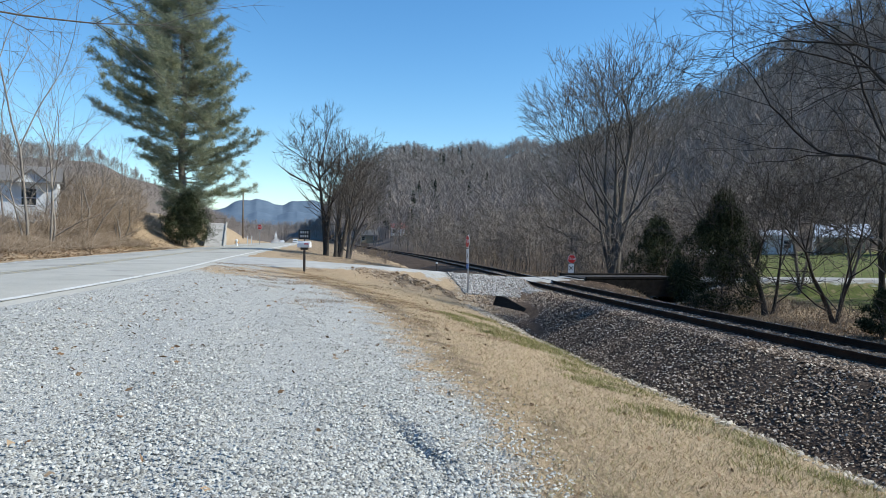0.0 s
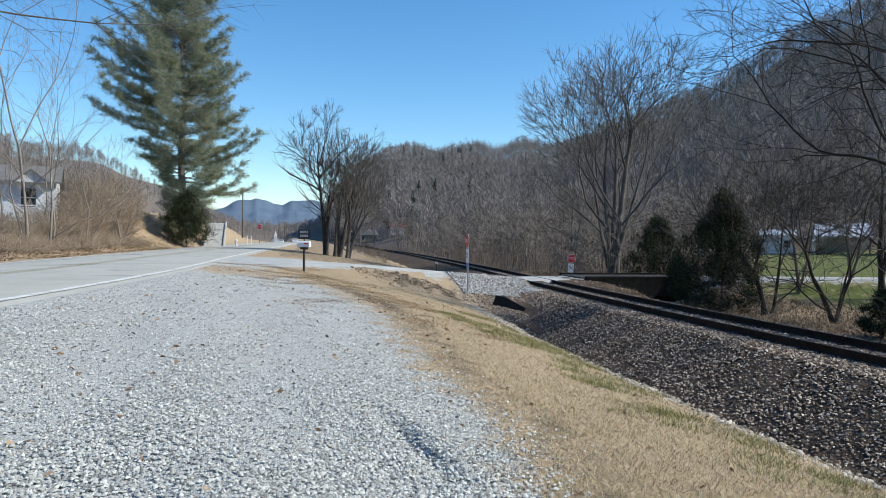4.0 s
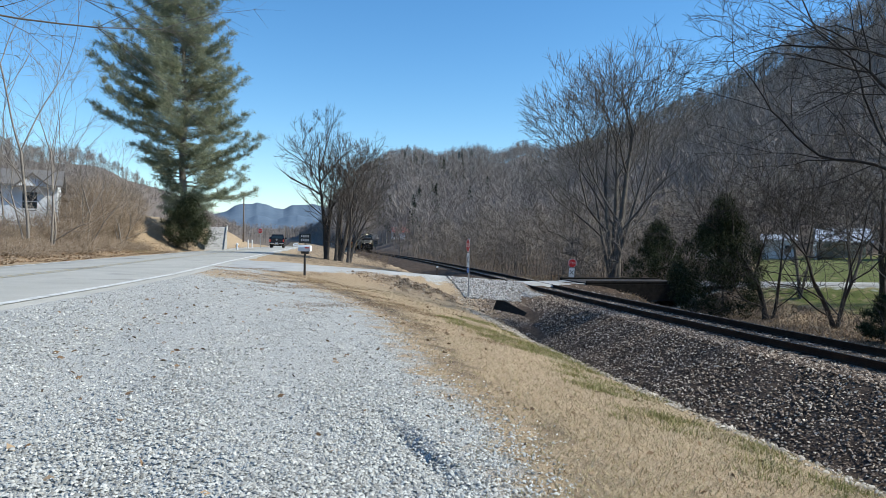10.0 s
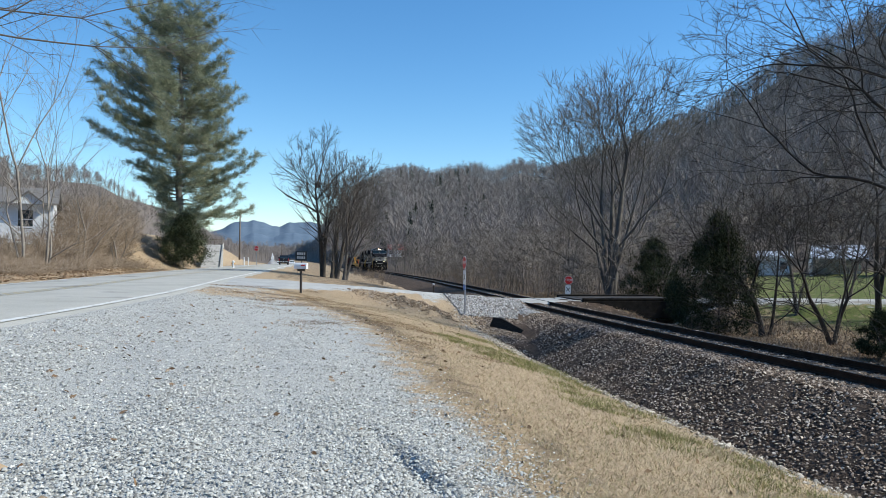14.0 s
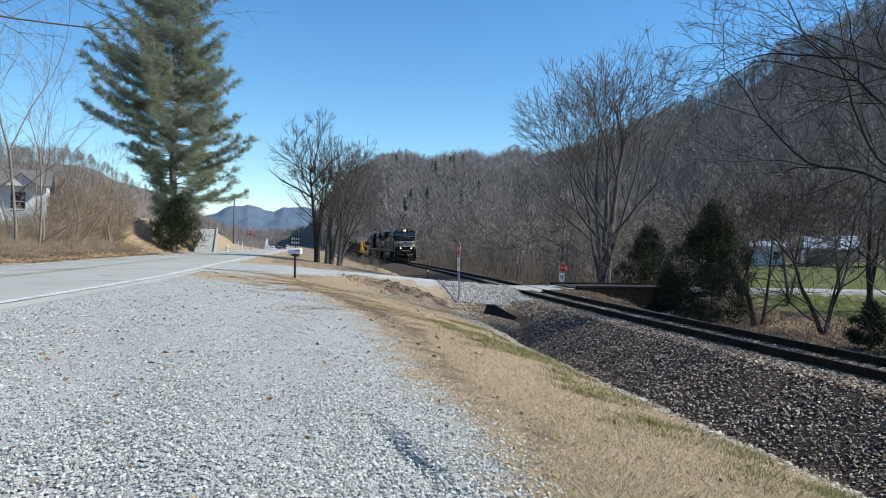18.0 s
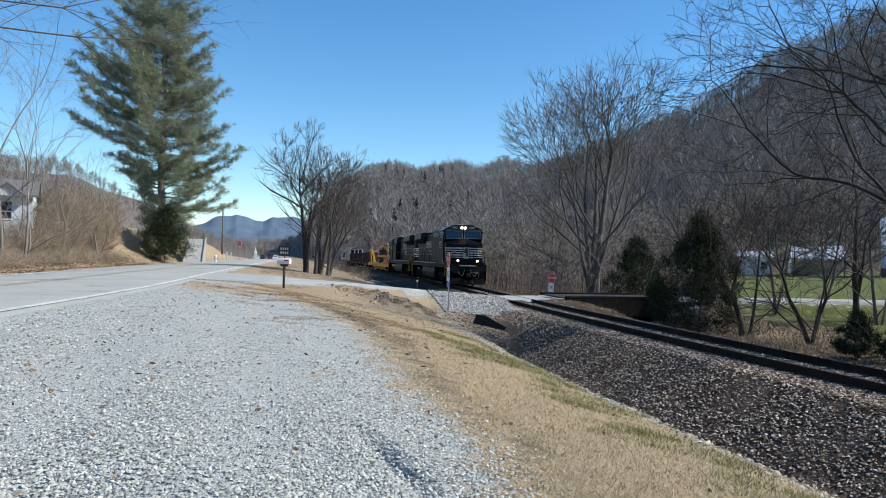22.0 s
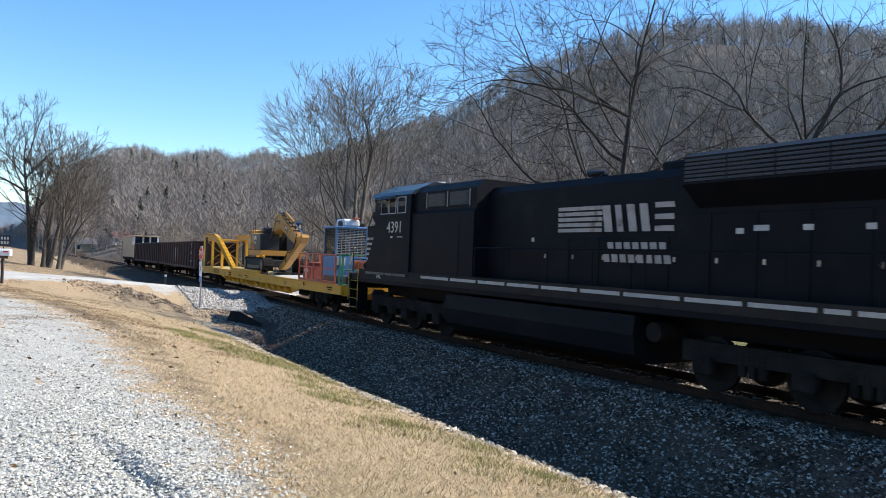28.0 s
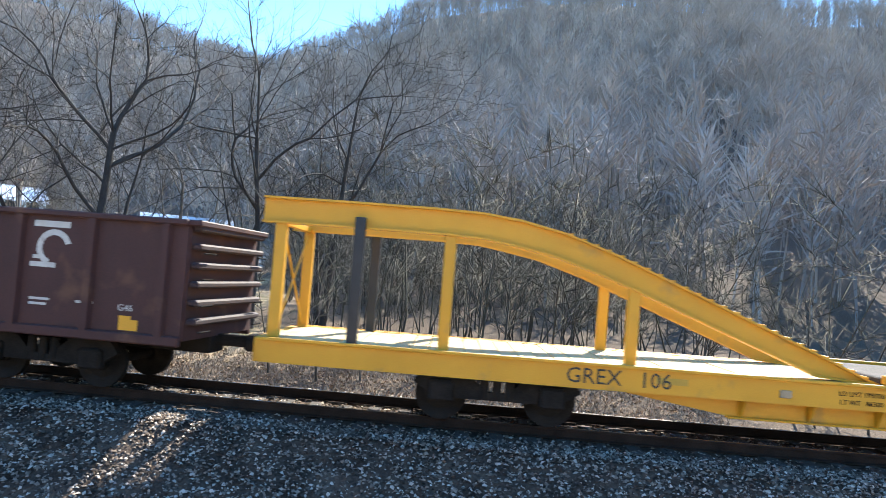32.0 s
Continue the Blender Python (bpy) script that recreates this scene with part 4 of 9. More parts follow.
BRUSH = dict(step=(0.6, 0.5, 0.5), kids=(4.5, 3), depth=2, wander=0.2, up=(-0.05, -0.02, 0.0), bare=(0.2, 0.1, 0.1), angle=(20, 60), ratio=(0.35, 0.6), thin=0.005)


def bare_tree(name, x, y, stems, spec, seed, bark, label, z=None, group=""):
    """A leafless tree: stems are (lean x, lean y, length, radius, offset)."""
    rng = np.random.RandomState(seed)
    crown = []
    z = GZ(x, y) if z is None else z
    ob = empty(name, pose(x, y, z), label, "tree", group)
    for lx, ly, length, r, off in stems:
        a = rng.uniform(0, 6.28)
        segs = []
        limb(segs, rng, (off * math.cos(a), off * math.sin(a), -0.3), np.array((lx, ly, 1.0)) / np.linalg.norm((lx, ly, 1.0)), length, r, 0, spec)
        segs = np.array(segs)
        big = segs[:, 6] > 0.045
        crown.append(segs[~big])
        if big.any():
            v, f = seg_mesh(segs[big])
            mesh_np("trunk", v, f, bark).parent = ob
    v, f = seg_mesh(np.concatenate(crown))
    mesh_np("crown", v, f, "bark" if bark == "bark_dark" else bark).parent = ob
    return ob


def fork(segs, rng, p, d, length, r, depth, S, lead=0):
    """A limb that bends one way, carries side twigs, and then splits into a leader and lesser limbs, again and again;
    lead: how many of its splits the leader passes straight on. Past the crown's outline limbs turn in and taper out."""
    n = max(2, int(length / S["step"]))
    p, d = np.array(p, float), np.array(d, float)
    sway = S["wander"] * (0.15 if lead else 1.0)
    bend = rng.normal(0, 0.0 if lead else sway * 0.45, 3)
    hull = S.get("hull")
    for i in range(n):
        d = d + bend + rng.normal(0, sway * 0.7, 3)
        d[2] += S["up"]
        if hull:
            side = float(p @ hull[3])
            room = float(np.interp(p[2], hull[0], hull[2] if side > 0 else hull[1])) * rng.uniform(0.85, 1.1)
            span = math.hypot(p[0], p[1])
            if p[2] > hull[0][-1] * rng.uniform(0.93, 1.0) or max(abs(side), span * 0.8) > room:
                if r < 0.03:
                    depth = min(depth, 0)
                d = d - np.array((p[0], p[1], 0)) / max(span, 0.1) * 0.22 + (0, 0, 0.1)
                r = max(r * 0.75, 0.006)
        d /= np.linalg.norm(d)
        q = p + d * length / n
        r1 = max(r * (1 - 0.22 / n), S["thin"]) if depth > 0 else r * (1 - 0.75 / n)
        segs.append((*p, *q, r, r1))
        p, r = q, r1
        if 0 < depth < S["bare"] and rng.uniform() < S["side"]:
            ax = np.cross(d, rng.normal(0, 1, 3))
            ax /= max(np.linalg.norm(ax), 1e-6)
            a = np.radians(rng.uniform(30, 65))
            fork(segs, rng, p, d * np.cos(a) + ax * np.sin(a), length * rng.uniform(0.5, 0.8), max(r * 0.42, S["thin"]), max(depth - 3, 0), S)
    if depth <= 0:
        return
    m = 3 if rng.uniform() < S["three"] else 2
    turn = rng.uniform(0, 6.283)
    u = np.cross(d, (0.3, 0.2, 0.9))
    u /= max(np.linalg.norm(u), 1e-6)
    w = np.cross(d, u)
    for k in range(m):
        b = turn + 6.283 * k / m + rng.uniform(-0.4, 0.4)
        a = np.radians(rng.uniform(*S["angle"])) * ((0.12 if lead else 0.6) if k == 0 else (1.4 if lead else 1.15))
        nd = d * np.cos(a) + (u * np.cos(b) + w * np.sin(b)) * np.sin(a)
        fork(segs, rng, p, nd, length * rng.uniform(*S["ratio"]) * (1.0 if k == 0 else 0.8 if lead else 0.88), max(r * (rng.uniform(0.74, 0.84) if k == 0 else rng.uniform(0.4, 0.55) if lead else rng.uniform(0.5, 0.66)), S["thin"]), depth - 1, S, max(lead - 1, 0) if k == 0 else 0)


ELM = dict(step=0.7, wander=0.06, up=0.014, thin=0.008, bare=7, side=0.4, three=0.3, angle=(12, 30), ratio=(0.68, 0.9))
OAK = dict(ELM, wander=0.11, up=0.012, side=0.45, angle=(18, 44), ratio=(0.66, 0.92), thin=0.007)


def forked_tree(name, az, way, stems, S, seed, bark, label, limbs=(), outline=None, lead=0):
    """A leafless tree at a bearing and range. Stems: (lean to the right as seen from the lot, lean away, first length, radius, forks);
    limbs leave the first stem at a height: (height, lean right, lean away, length, radius, forks); outline: heights and the crown's
    half widths to the left and to the right there."""
    rng = np.random.RandomState(seed)
    right = np.array((math.cos(radians(az)), -math.sin(radians(az)), 0))
    away = np.array((math.sin(radians(az)), math.cos(radians(az)), 0))
    up = np.array((0, 0, 1.0))
    if outline:
        S = dict(S, hull=(*outline, right))
    x, y = polar(az, way)
    ob = empty(name, pose(x, y, GZ(x, y)), label, "tree")
    crown = []
    for k, (lr, la, length, r, depth) in enumerate(stems):
        segs, a = [], rng.uniform(0, 6.28)
        d = right * lr + away * la + up
        fork(segs, rng, (r * 1.2 * math.cos(a), r * 1.2 * math.sin(a), -0.3), d / np.linalg.norm(d), length, r, depth, S, lead)
        if k == 0:
            # the leader: from the root up, always the thickest way on
            line = [segs[0]]
            for sg in segs[1:]:
                if np.allclose(sg[:3], line[-1][3:6]) and sg[6] >= line[-1][7] * 0.66:
                    line.append(sg)
            for height, hr, ha, reach, hw, forks in limbs:
                sg = min(line, key=lambda q: abs(q[5] - height))
                d = right * hr + away * ha + up
                fork(segs, rng, sg[3:6], d / np.linalg.norm(d), reach, hw, forks, S)
        segs = np.array(segs)
        segs[segs[:, 2] < 0.3, 6] *= 1.3          # root flare
        big = segs[:, 6] > 0.05
        crown.append(segs[~big])
        if big.any():
            v, f = seg_mesh(segs[big])
            mesh_np("trunk", v, f, bark).parent = ob
    v, f = seg_mesh(np.concatenate(crown))
    mesh_np("crown", v, f, bark).parent = ob
    return ob


def brush_mesh(seed, stems, height):
    rng = np.random.RandomState(seed)
    segs = []
    for _ in range(stems):
        a, t = rng.uniform(0, 6.28), rng.uniform(0.1, 0.6)
        base = rng.normal(0, 0.22, 2)
        limb(segs, rng, (base[0], base[1], -0.1), (math.cos(a) * t, math.sin(a) * t, 1), height * rng.uniform(0.6, 1.1), rng.uniform(0.010, 0.022), 0, BRUSH)
    return seg_mesh(segs)


# white pine beside the road
PINE_Z = [3.4, 5.0, 6.4, 8.3, 9.6, 11.2, 13.4, 15.0, 16.7, 19.5, 22.0, 25.0, 27.8]
PINE_LEFT = [1.5, 1.6, 1.8, 2.4, 3.6, 6.6, 8.8, 9.0, 8.3, 7.0, 5.6, 3.8, 0.8]
PINE_RIGHT = [2.0, 4.6, 6.7, 6.2, 6.3, 6.7, 5.0, 4.4, 5.7, 4.2, 3.8, 2.9, 0.7]


def pine(az, way, height, seed):
    """A pine whose boughs sweep out level and turn up at their tips in plumes of needles."""
    rng = np.random.RandomState(seed)
    x, y = polar(az, way)
    ob = empty("pine_tree", pose(x, y, GZ(x, y)), "tall white pine with grey-green layered boughs beside the road", "tree")
    segs, limbs, tuft = [], [], []
    n = 30
    p = np.array([0, 0, -0.3])
    for i in range(n):
        q = np.array([0.14 * math.sin(i * 0.5), 0.1 * math.cos(i * 0.4), height * (i + 1) / n])
        segs.append((*p, *q, 0.42 * (1 - i / (n + 1)) + 0.02, 0.42 * (1 - (i + 1) / (n + 1)) + 0.02))
        p = q
    right, foot = radians(-az), GZ(x, y)
    h = 2.0
    while h < height - 0.4:
        t = h / height
        turn = rng.uniform(0, 6.283)
        count = rng.randint(6, 10)
        for k in range(count):
            a = turn + 6.283 * (k + rng.uniform(-0.3, 0.3)) / count
            side = 0.5 + 0.5 * math.cos(a - right)
            tip = h + foot + 0.4 * float(np.interp(h + foot + 2, PINE_Z, PINE_LEFT)) * (0.05 + 0.8 * t)
            reach = (float(np.interp(tip, PINE_Z, PINE_LEFT)) * (1 - side) + float(np.interp(tip, PINE_Z, PINE_RIGHT)) * side) * rng.choice((rng.uniform(0.45, 0.8), rng.uniform(0.85, 1.12)))
            lift = 0.02 + 0.45 * t + rng.normal(0, 0.14)
            m = max(3, int(reach / 0.55))
            prev = np.array([0, 0, h + rng.normal(0, 0.35)])
            base = prev[2]
            way_out = np.array([math.cos(a), math.sin(a), 0])
            across = np.array([-math.sin(a), math.cos(a), 0])
            for j in range(m):
                u = (j + 1) / m
                q = way_out * reach * u + across * 0.25 * reach * u * u * math.sin(seed + h * 5 + k) + (0, 0, base + reach * (lift * u - 0.30 * u * u + 0.44 * u ** 3)) + rng.normal(0, 0.05, 3)
                r0 = 0.06 * (1 - j / (m + 1)) * (0.4 + 0.6 * (1 - t)) + 0.008
                limbs.append((*prev, *q, r0, r0 * 0.8))
                if u > 0.34:
                    for _ in range(4):
                        w = rng.uniform(0.45, 1.6) * (1.15 - 0.45 * u)
                        sp = q + (across * rng.choice((-1, 1)) * rng.uniform(0.4, 1.0) + way_out * rng.uniform(0.1, 0.8) + (0, 0, rng.uniform(-0.2, 0.5))) * w
                        limbs.append((*q, *sp, 0.011, 0.005))
                        for c in (0.55, 1.0):
                            tuft.append((*(q + (sp - q) * c), *(sp - q)))
                    tuft.append((*q, *(q - prev)))
                prev = q
        h += rng.uniform(0.65, 0.95) * (1.15 - 0.45 * t)
    v, f = seg_mesh(segs)
    mesh_np("trunk", v, f, "bark_pale").parent = ob
    v, f = seg_mesh(limbs)
    mesh_np("crown_wood", v, f, "bark").parent = ob
    tuft = np.array(tuft)
    per = max(6, int(170000 / len(tuft)))
    c = np.repeat(tuft, per, 0)
    fwd = c[:, 3:] / np.linalg.norm(c[:, 3:], axis=1)[:, None]
    dirs = fwd * 0.9 + rng.normal(0, 0.6, (len(c), 3)) + (0, 0, 0.3)
    dirs /= np.linalg.norm(dirs, axis=1)[:, None]
    side = np.cross(dirs, rng.normal(0, 1, (len(c), 3)))
    side /= np.linalg.norm(side, axis=1)[:, None]
    base = c[:, :3] - fwd * rng.uniform(0, 0.4, (len(c), 1)) + rng.normal(0, 0.13, (len(c), 3))
    w = rng.uniform(0.014, 0.03, (len(c), 1))
    v = np.stack([base - side * w, base + side * w, base + dirs * rng.uniform(0.26, 0.6, (len(c), 1))], 1).reshape(-1, 3)
    mesh_np("needles", v, np.arange(len(v)).reshape(-1, 3), "needles").parent = ob
    return ob


def cedar(x, y, height, width, seed, label="dense dark green cedar shrub beside the track", n=4200, leaf=1.0):
    rng = np.random.RandomState(seed)
    ob = empty("cedar_tree", pose(x, y, GZ(x, y)), label, "shrub", "cedars along the track")
    segs = [(0, 0, -0.2, 0, 0, height * 0.95, 0.05, 0.01)]
    lobes = []
    for _ in range(int(50 + height * 18)):
        t = rng.uniform(0.04, 0.97)
        a = rng.uniform(0, 6.28)
        rad = width / 2 * (1 - t ** 1.5) ** 0.95 * rng.choice((rng.uniform(0.25, 0.8), rng.uniform(0.7, 1.2))) * (0.7 + 0.3 * min(1, t / 0.12))
        c = np.array([math.cos(a) * rad, math.sin(a) * rad, t * height + rad * rng.uniform(0.1, 0.5)])
        segs.append((0, 0, t * height * 0.9, *c, 0.018, 0.006))
        lobes.append((*c, rng.uniform(0.08, 0.17) * width / 1.7))
    lobes = np.array(lobes)
    n = int(n * 1.9)
    i = rng.randint(0, len(lobes), n)
    c = lobes[i, :3] + rng.normal(0, 0.62, (n, 3)) * lobes[i, 3:4] * (1, 1, 1.2)
    c[:, 2] = np.maximum(c[:, 2], 0.03)
    dirs = rng.normal(0, 1, (n, 3))
    dirs[:, 2] += 0.9
    dirs /= np.linalg.norm(dirs, axis=1)[:, None]
    side = np.cross(dirs, rng.normal(0, 1, (n, 3)))
    side /= np.linalg.norm(side, axis=1)[:, None]
    ln, w = rng.uniform(0.08, 0.2, (n, 1)) * leaf, rng.uniform(0.006, 0.016, (n, 1)) * leaf
    v = np.stack([c - side * w, c + side * w, c + dirs * ln], 1).reshape(-1, 3)
    vs, fs = seg_mesh(segs)
    mesh_np("trunk", vs, fs, "bark").parent = ob
    mesh_np("foliage", v, np.arange(len(v)).reshape(-1, 3), "cedar").parent = ob
    return ob


pine(-19.9, 76, 25.2, 3)
cedar(*polar(-19.6, 72.5), 4.8, 5.4, 31, "dark green broadleaf evergreen bush under the pine", 9000, 2.0)

# trees between the road and the track
CLUMP = dict(ELM, wander=0.10, up=0.03, angle=(14, 40), ratio=(0.68, 0.9), thin=0.014, side=0.62)
forked_tree("bare_tree", -9.35, 60, [(-0.10, 0, 3.0, 0.21, 7), (0.03, 0.08, 3.0, 0.16, 7), (0.08, -0.05, 2.6, 0.13, 6)], CLUMP, 11, "bark_dark", "tall leafless tree with grey-brown bark in a clump by the drive",
            [(5.2, -1.6, 0, 2.2, 0.08, 6), (5.8, 0.7, 0, 2.0, 0.07, 6), (6.6, -0.8, 0.1, 2.0, 0.06, 6), (7.4, 0.3, -0.2, 1.8, 0.06, 6)], ((0, 4.5, 6.8, 8.0, 9.2, 11.0, 12.6), (1.2, 1.4, 2.4, 3.7, 3.4, 2.6, 1.0), (1.2, 1.2, 1.3, 1.6, 1.8, 1.6, 0.8)), 3)
forked_tree("bare_tree", -8.35, 60.5, [(0.0, 0, 3.0, 0.16, 7), (0.08, 0.05, 3.1, 0.17, 7), (0.18, -0.1, 3.0, 0.17, 7), (0.28, 0.1, 2.9, 0.15, 7), (0.4, 0.0, 2.7, 0.13, 7)], CLUMP, 12, "bark", "leafless many-stemmed tree in a clump by the drive",
            (), ((0, 3.0, 5.0, 7.0, 8.8, 10.8), (1.0, 1.2, 1.4, 1.6, 1.6, 1.0), (1.8, 2.8, 3.8, 4.8, 4.6, 2.6)), 2)
forked_tree("bare_tree", -7.6, 58.5, [(0.1, 0, 2.5, 0.15, 7), (0.26, 0.1, 2.4, 0.13, 7), (0.42, -0.05, 2.3, 0.11, 6), (0.02, 0.05, 2.3, 0.12, 6)], CLUMP, 13, "bark", "leafless pale-barked tree leaning toward the track",
            (), ((0, 3.0, 5.0, 7.0, 8.6), (1.4, 1.6, 1.8, 1.6, 0.8), (1.6, 2.6, 3.2, 3.3, 2.2)), 1)
# trees across the track
BIG = dict(OAK, wander=0.17, up=0.02, angle=(18, 48), ratio=(0.64, 0.86), thin=0.008, side=0.66, step=0.55)
YOUNG = dict(OAK, wander=0.15, up=0.03, angle=(16, 46), ratio=(0.68, 0.9), thin=0.0085, side=0.7, bare=8, step=0.6)
forked_tree("bare_tree", 13.1, 57, [(-0.13, 0, 4.4, 0.24, 8), (-0.03, 0.06, 4.8, 0.27, 8), (0.05, -0.06, 5.0, 0.3, 8), (0.15, 0.03, 4.6, 0.25, 8), (-0.24, 0.1, 4.2, 0.17, 7), (0.28, -0.05, 4.2, 0.18, 7)],
            dict(ELM, wander=0.05, up=0.016, ratio=(0.72, 0.9), angle=(14, 36), thin=0.0135, side=0.42), 21, "elm_bark", "large leafless tree with upright stems and a wide crown",
            (), ((0, 5, 7, 9, 11, 13, 15.5, 17.8, 19.4), (1.5, 2.4, 3.6, 5.0, 6.6, 7.6, 7.6, 6.0, 3.8), (1.5, 2.4, 3.4, 4.6, 6.4, 8.0, 8.2, 6.4, 3.8)), 2)
forked_tree("bare_tree", 10.35, 62, [(-0.10, 0, 3.5, 0.12, 6), (0.06, 0, 3.2, 0.08, 6)], dict(BIG, thin=0.0125, up=0.03), 22, "elm_bark", "slender leafless tree with a crooked spreading top", [(6.0, -1.2, 0, 2.4, 0.06, 5), (7.2, -1.0, 0, 2.2, 0.05, 5)],
            ((0, 5, 8, 10, 11.5), (2, 3.2, 5.2, 4.6, 2.5), (1.2, 1.6, 2.2, 2.2, 1.2)), 2)
forked_tree("bare_tree", 24.36, 37.5, [(-0.03, 0, 2.4, 0.13, 7), (0.24, 0, 2.5, 0.08, 7), (-0.3, 0.1, 2.4, 0.08, 7)], dict(OAK, thin=0.008, side=0.7, bare=8, wander=0.13), 23, "bark_dark", "leafless crooked tree beside the lawn")
forked_tree("bare_tree", 28.5, 33, [(-0.34, 0, 2.5, 0.1, 7), (-0.1, 0.1, 2.3, 0.08, 7), (0.2, 0, 2.0, 0.06, 6)], dict(OAK, thin=0.008, side=0.7, bare=8, wander=0.13), 24, "bark_dark", "leafless crooked tree leaning beside the lawn")
for az_, way_, tall_, seed_ in ((22.6, 47, 2.6, 61), (26.3, 43, 2.9, 62), (29.6, 47, 2.8, 63), (32.8, 40, 2.4, 64), (37.6, 44, 2.6, 65), (42.2, 38, 2.5, 66)):
    forked_tree("bare_tree", az_, way_, [(-0.08, 0, tall_, 0.09, 7), (0.16, 0.1, tall_ * 0.85, 0.07, 6)], YOUNG, seed_, "young_bark", "young leafless tree with a dense twiggy crown across the track", (), None, 2)
forked_tree("bare_tree", 31.2, 42, [(-0.05, 0, 2.9, 0.16, 7), (0.14, 0, 2.5, 0.1, 6)], dict(BIG, thin=0.009), 25, "bark_dark", "tall dark leafless tree beside the lane", (), None, 2)
forked_tree("bare_tree", 34.3, 29.5, [(-0.03, 0.0, 5.2, 0.19, 7), (0.62, 0.1, 3.6, 0.11, 7)], BIG, 26, "bark_dark", "big dark leafless tree with long crooked limbs across the track",
            [(7.6, -2.4, 0, 3.0, 0.075, 6), (9.0, -1.1, -0.1, 2.8, 0.07, 6), (6.0, 1.0, 0, 2.2, 0.05, 5), (11.0, 0.8, 0.2, 2.4, 0.06, 6), (10.4, -0.8, 0.1, 2.2, 0.05, 6)], None, 6)
forked_tree("bare_tree", 46.9, 26.5, [(0.02, 0, 4.4, 0.19, 7), (-0.62, 0.05, 3.9, 0.12, 7), (0.16, 0.1, 3.2, 0.1, 6)], BIG, 27, "bark_dark", "big dark leafless tree with a long leaning limb behind the track", [(5.6, 0.9, 0, 3.2, 0.08, 6), (6.4, -0.7, 0, 3.0, 0.07, 6)], None, 2)
bare_tree("bare_tree", *polar(44.6, 26.5), [(-0.3, 0.1, 5.0, 0.07, 0.1), (-0.1, 0, 4.2, 0.05, 0.2)], CROOKED, 28, "bark_dark", "small leaning leafless tree near the ballast")
forked_tree("bare_tree", 52.4, 33, [(0.03, 0, 3.6, 0.12, 7), (-0.2, 0, 2.6, 0.07, 6)], BIG, 33, "bark", "slim leafless tree behind the track", (), None, 2)
forked_tree("bare_tree", 57.5, 31, [(0.0, 0, 4.6, 0.18, 7), (-0.24, 0.1, 3.2, 0.1, 6)], BIG, 29, "bark_dark", "dark leafless tree at the foot of the hill", [(5.0, -1.0, 0, 3.4, 0.08, 6), (6.4, 0.8, 0, 3.0, 0.07, 6)], None, 3)
forked_tree("bare_tree", 63.2, 33, [(0.1, 0, 4.4, 0.17, 7), (-0.12, 0.1, 3.6, 0.12, 6)], BIG, 30, "bark_dark", "dark leafless tree at the foot of the hill", [(5.4, 0.9, 0, 3.2, 0.07, 6)], None, 3)
# trees on the near bank
SLIM = dict(ELM, wander=0.07, up=0.03, angle=(16, 40), ratio=(0.66, 0.88), thin=0.007, side=0.4, step=0.6)
forked_tree("bare_tree", -30.1, 46, [(0.03, 0, 5.6, 0.085, 5), (-0.2, 0, 3.4, 0.05, 5)], SLIM, 41, "bark_pale", "slim pale leafless tree on the brushy bank")
forked_tree("bare_tree", -28.6, 48, [(0.06, 0, 3.4, 0.08, 6), (0.22, 0, 3.0, 0.06, 5)], SLIM, 42, "bark_pale", "slim pale leafless tree on the brushy bank")
forked_tree("bare_tree", -31.4, 50, [(-0.03, 0, 4.2, 0.06, 5)], SLIM, 43, "bark_pale", "slim pale leafless tree on the brushy bank")
forked_tree("bare_tree", -26.3, 56, [(0.06, 0, 2.6, 0.07, 6), (-0.3, 0, 2.2, 0.05, 6), (0.45, 0, 2.2, 0.05, 5)], SLIM, 44, "bark_pale", "bushy leafless tree on the bank")
forked_tree("bare_tree", -24.2, 62, [(0.06, 0, 2.1, 0.08, 6), (-0.35, 0, 1.9, 0.06, 6), (0.5, 0, 1.8, 0.05, 6)], dict(SLIM, thin=0.010), 45, "bark_pale", "bushy leafless tree on the bank by the pine")
forked_tree("bare_tree", -29.4, 53, [(0.1, 0, 2.2, 0.07, 6), (-0.3, 0, 2.0, 0.05, 6)], SLIM, 47, "bark_pale", "bushy leafless tree before the house on the bank")
forked_tree("bare_tree", -32.2, 45, [(0.15, 0, 2.2, 0.06, 6), (-0.1, 0, 2.0, 0.05, 5)], SLIM, 48, "bark_pale", "bushy leafless tree before the house on the bank")
# a limb of a tree that stands outside the view reaches in from the left
forked_tree("bare_tree", -40.5, 16, [(-0.02, 0.0, 4.2, 0.15, 5)], dict(SLIM, wander=0.05, up=0.0, thin=0.004, side=0.6), 46, "bark", "leafless roadside tree with limbs over the road",
            [(4.4, 3.2, 0, 2.3, 0.035, 5), (5.2, 3.5, 0.3, 2.3, 0.035, 5), (6.0, 1.6, 0, 2.0, 0.03, 5)], None, 3)

cedar(*polar(16.6, 52), 4.6, 4.2, 51, n=12000, leaf=1.4)
cedar(*polar(18.4, 44), 2.0, 2.2, 59, "low dark evergreen bush by the lane", 5000)
cedar(*polar(21.2, 38), 6.0, 4.4, 52, "large ragged dark green cedar beside the track", 24000, 1.25)
cedar(*polar(31.5, 28.5), 1.6, 1.5, 53, n=4200)
cedar(*polar(33.7, 28.0), 1.4, 0.8, 54, n=2600)
cedar(*polar(37.8, 24.5), 2.5, 2.1, 55, n=9000)
cedar(*polar(48.2, 22.0), 3.1, 2.6, 56, n=12000)
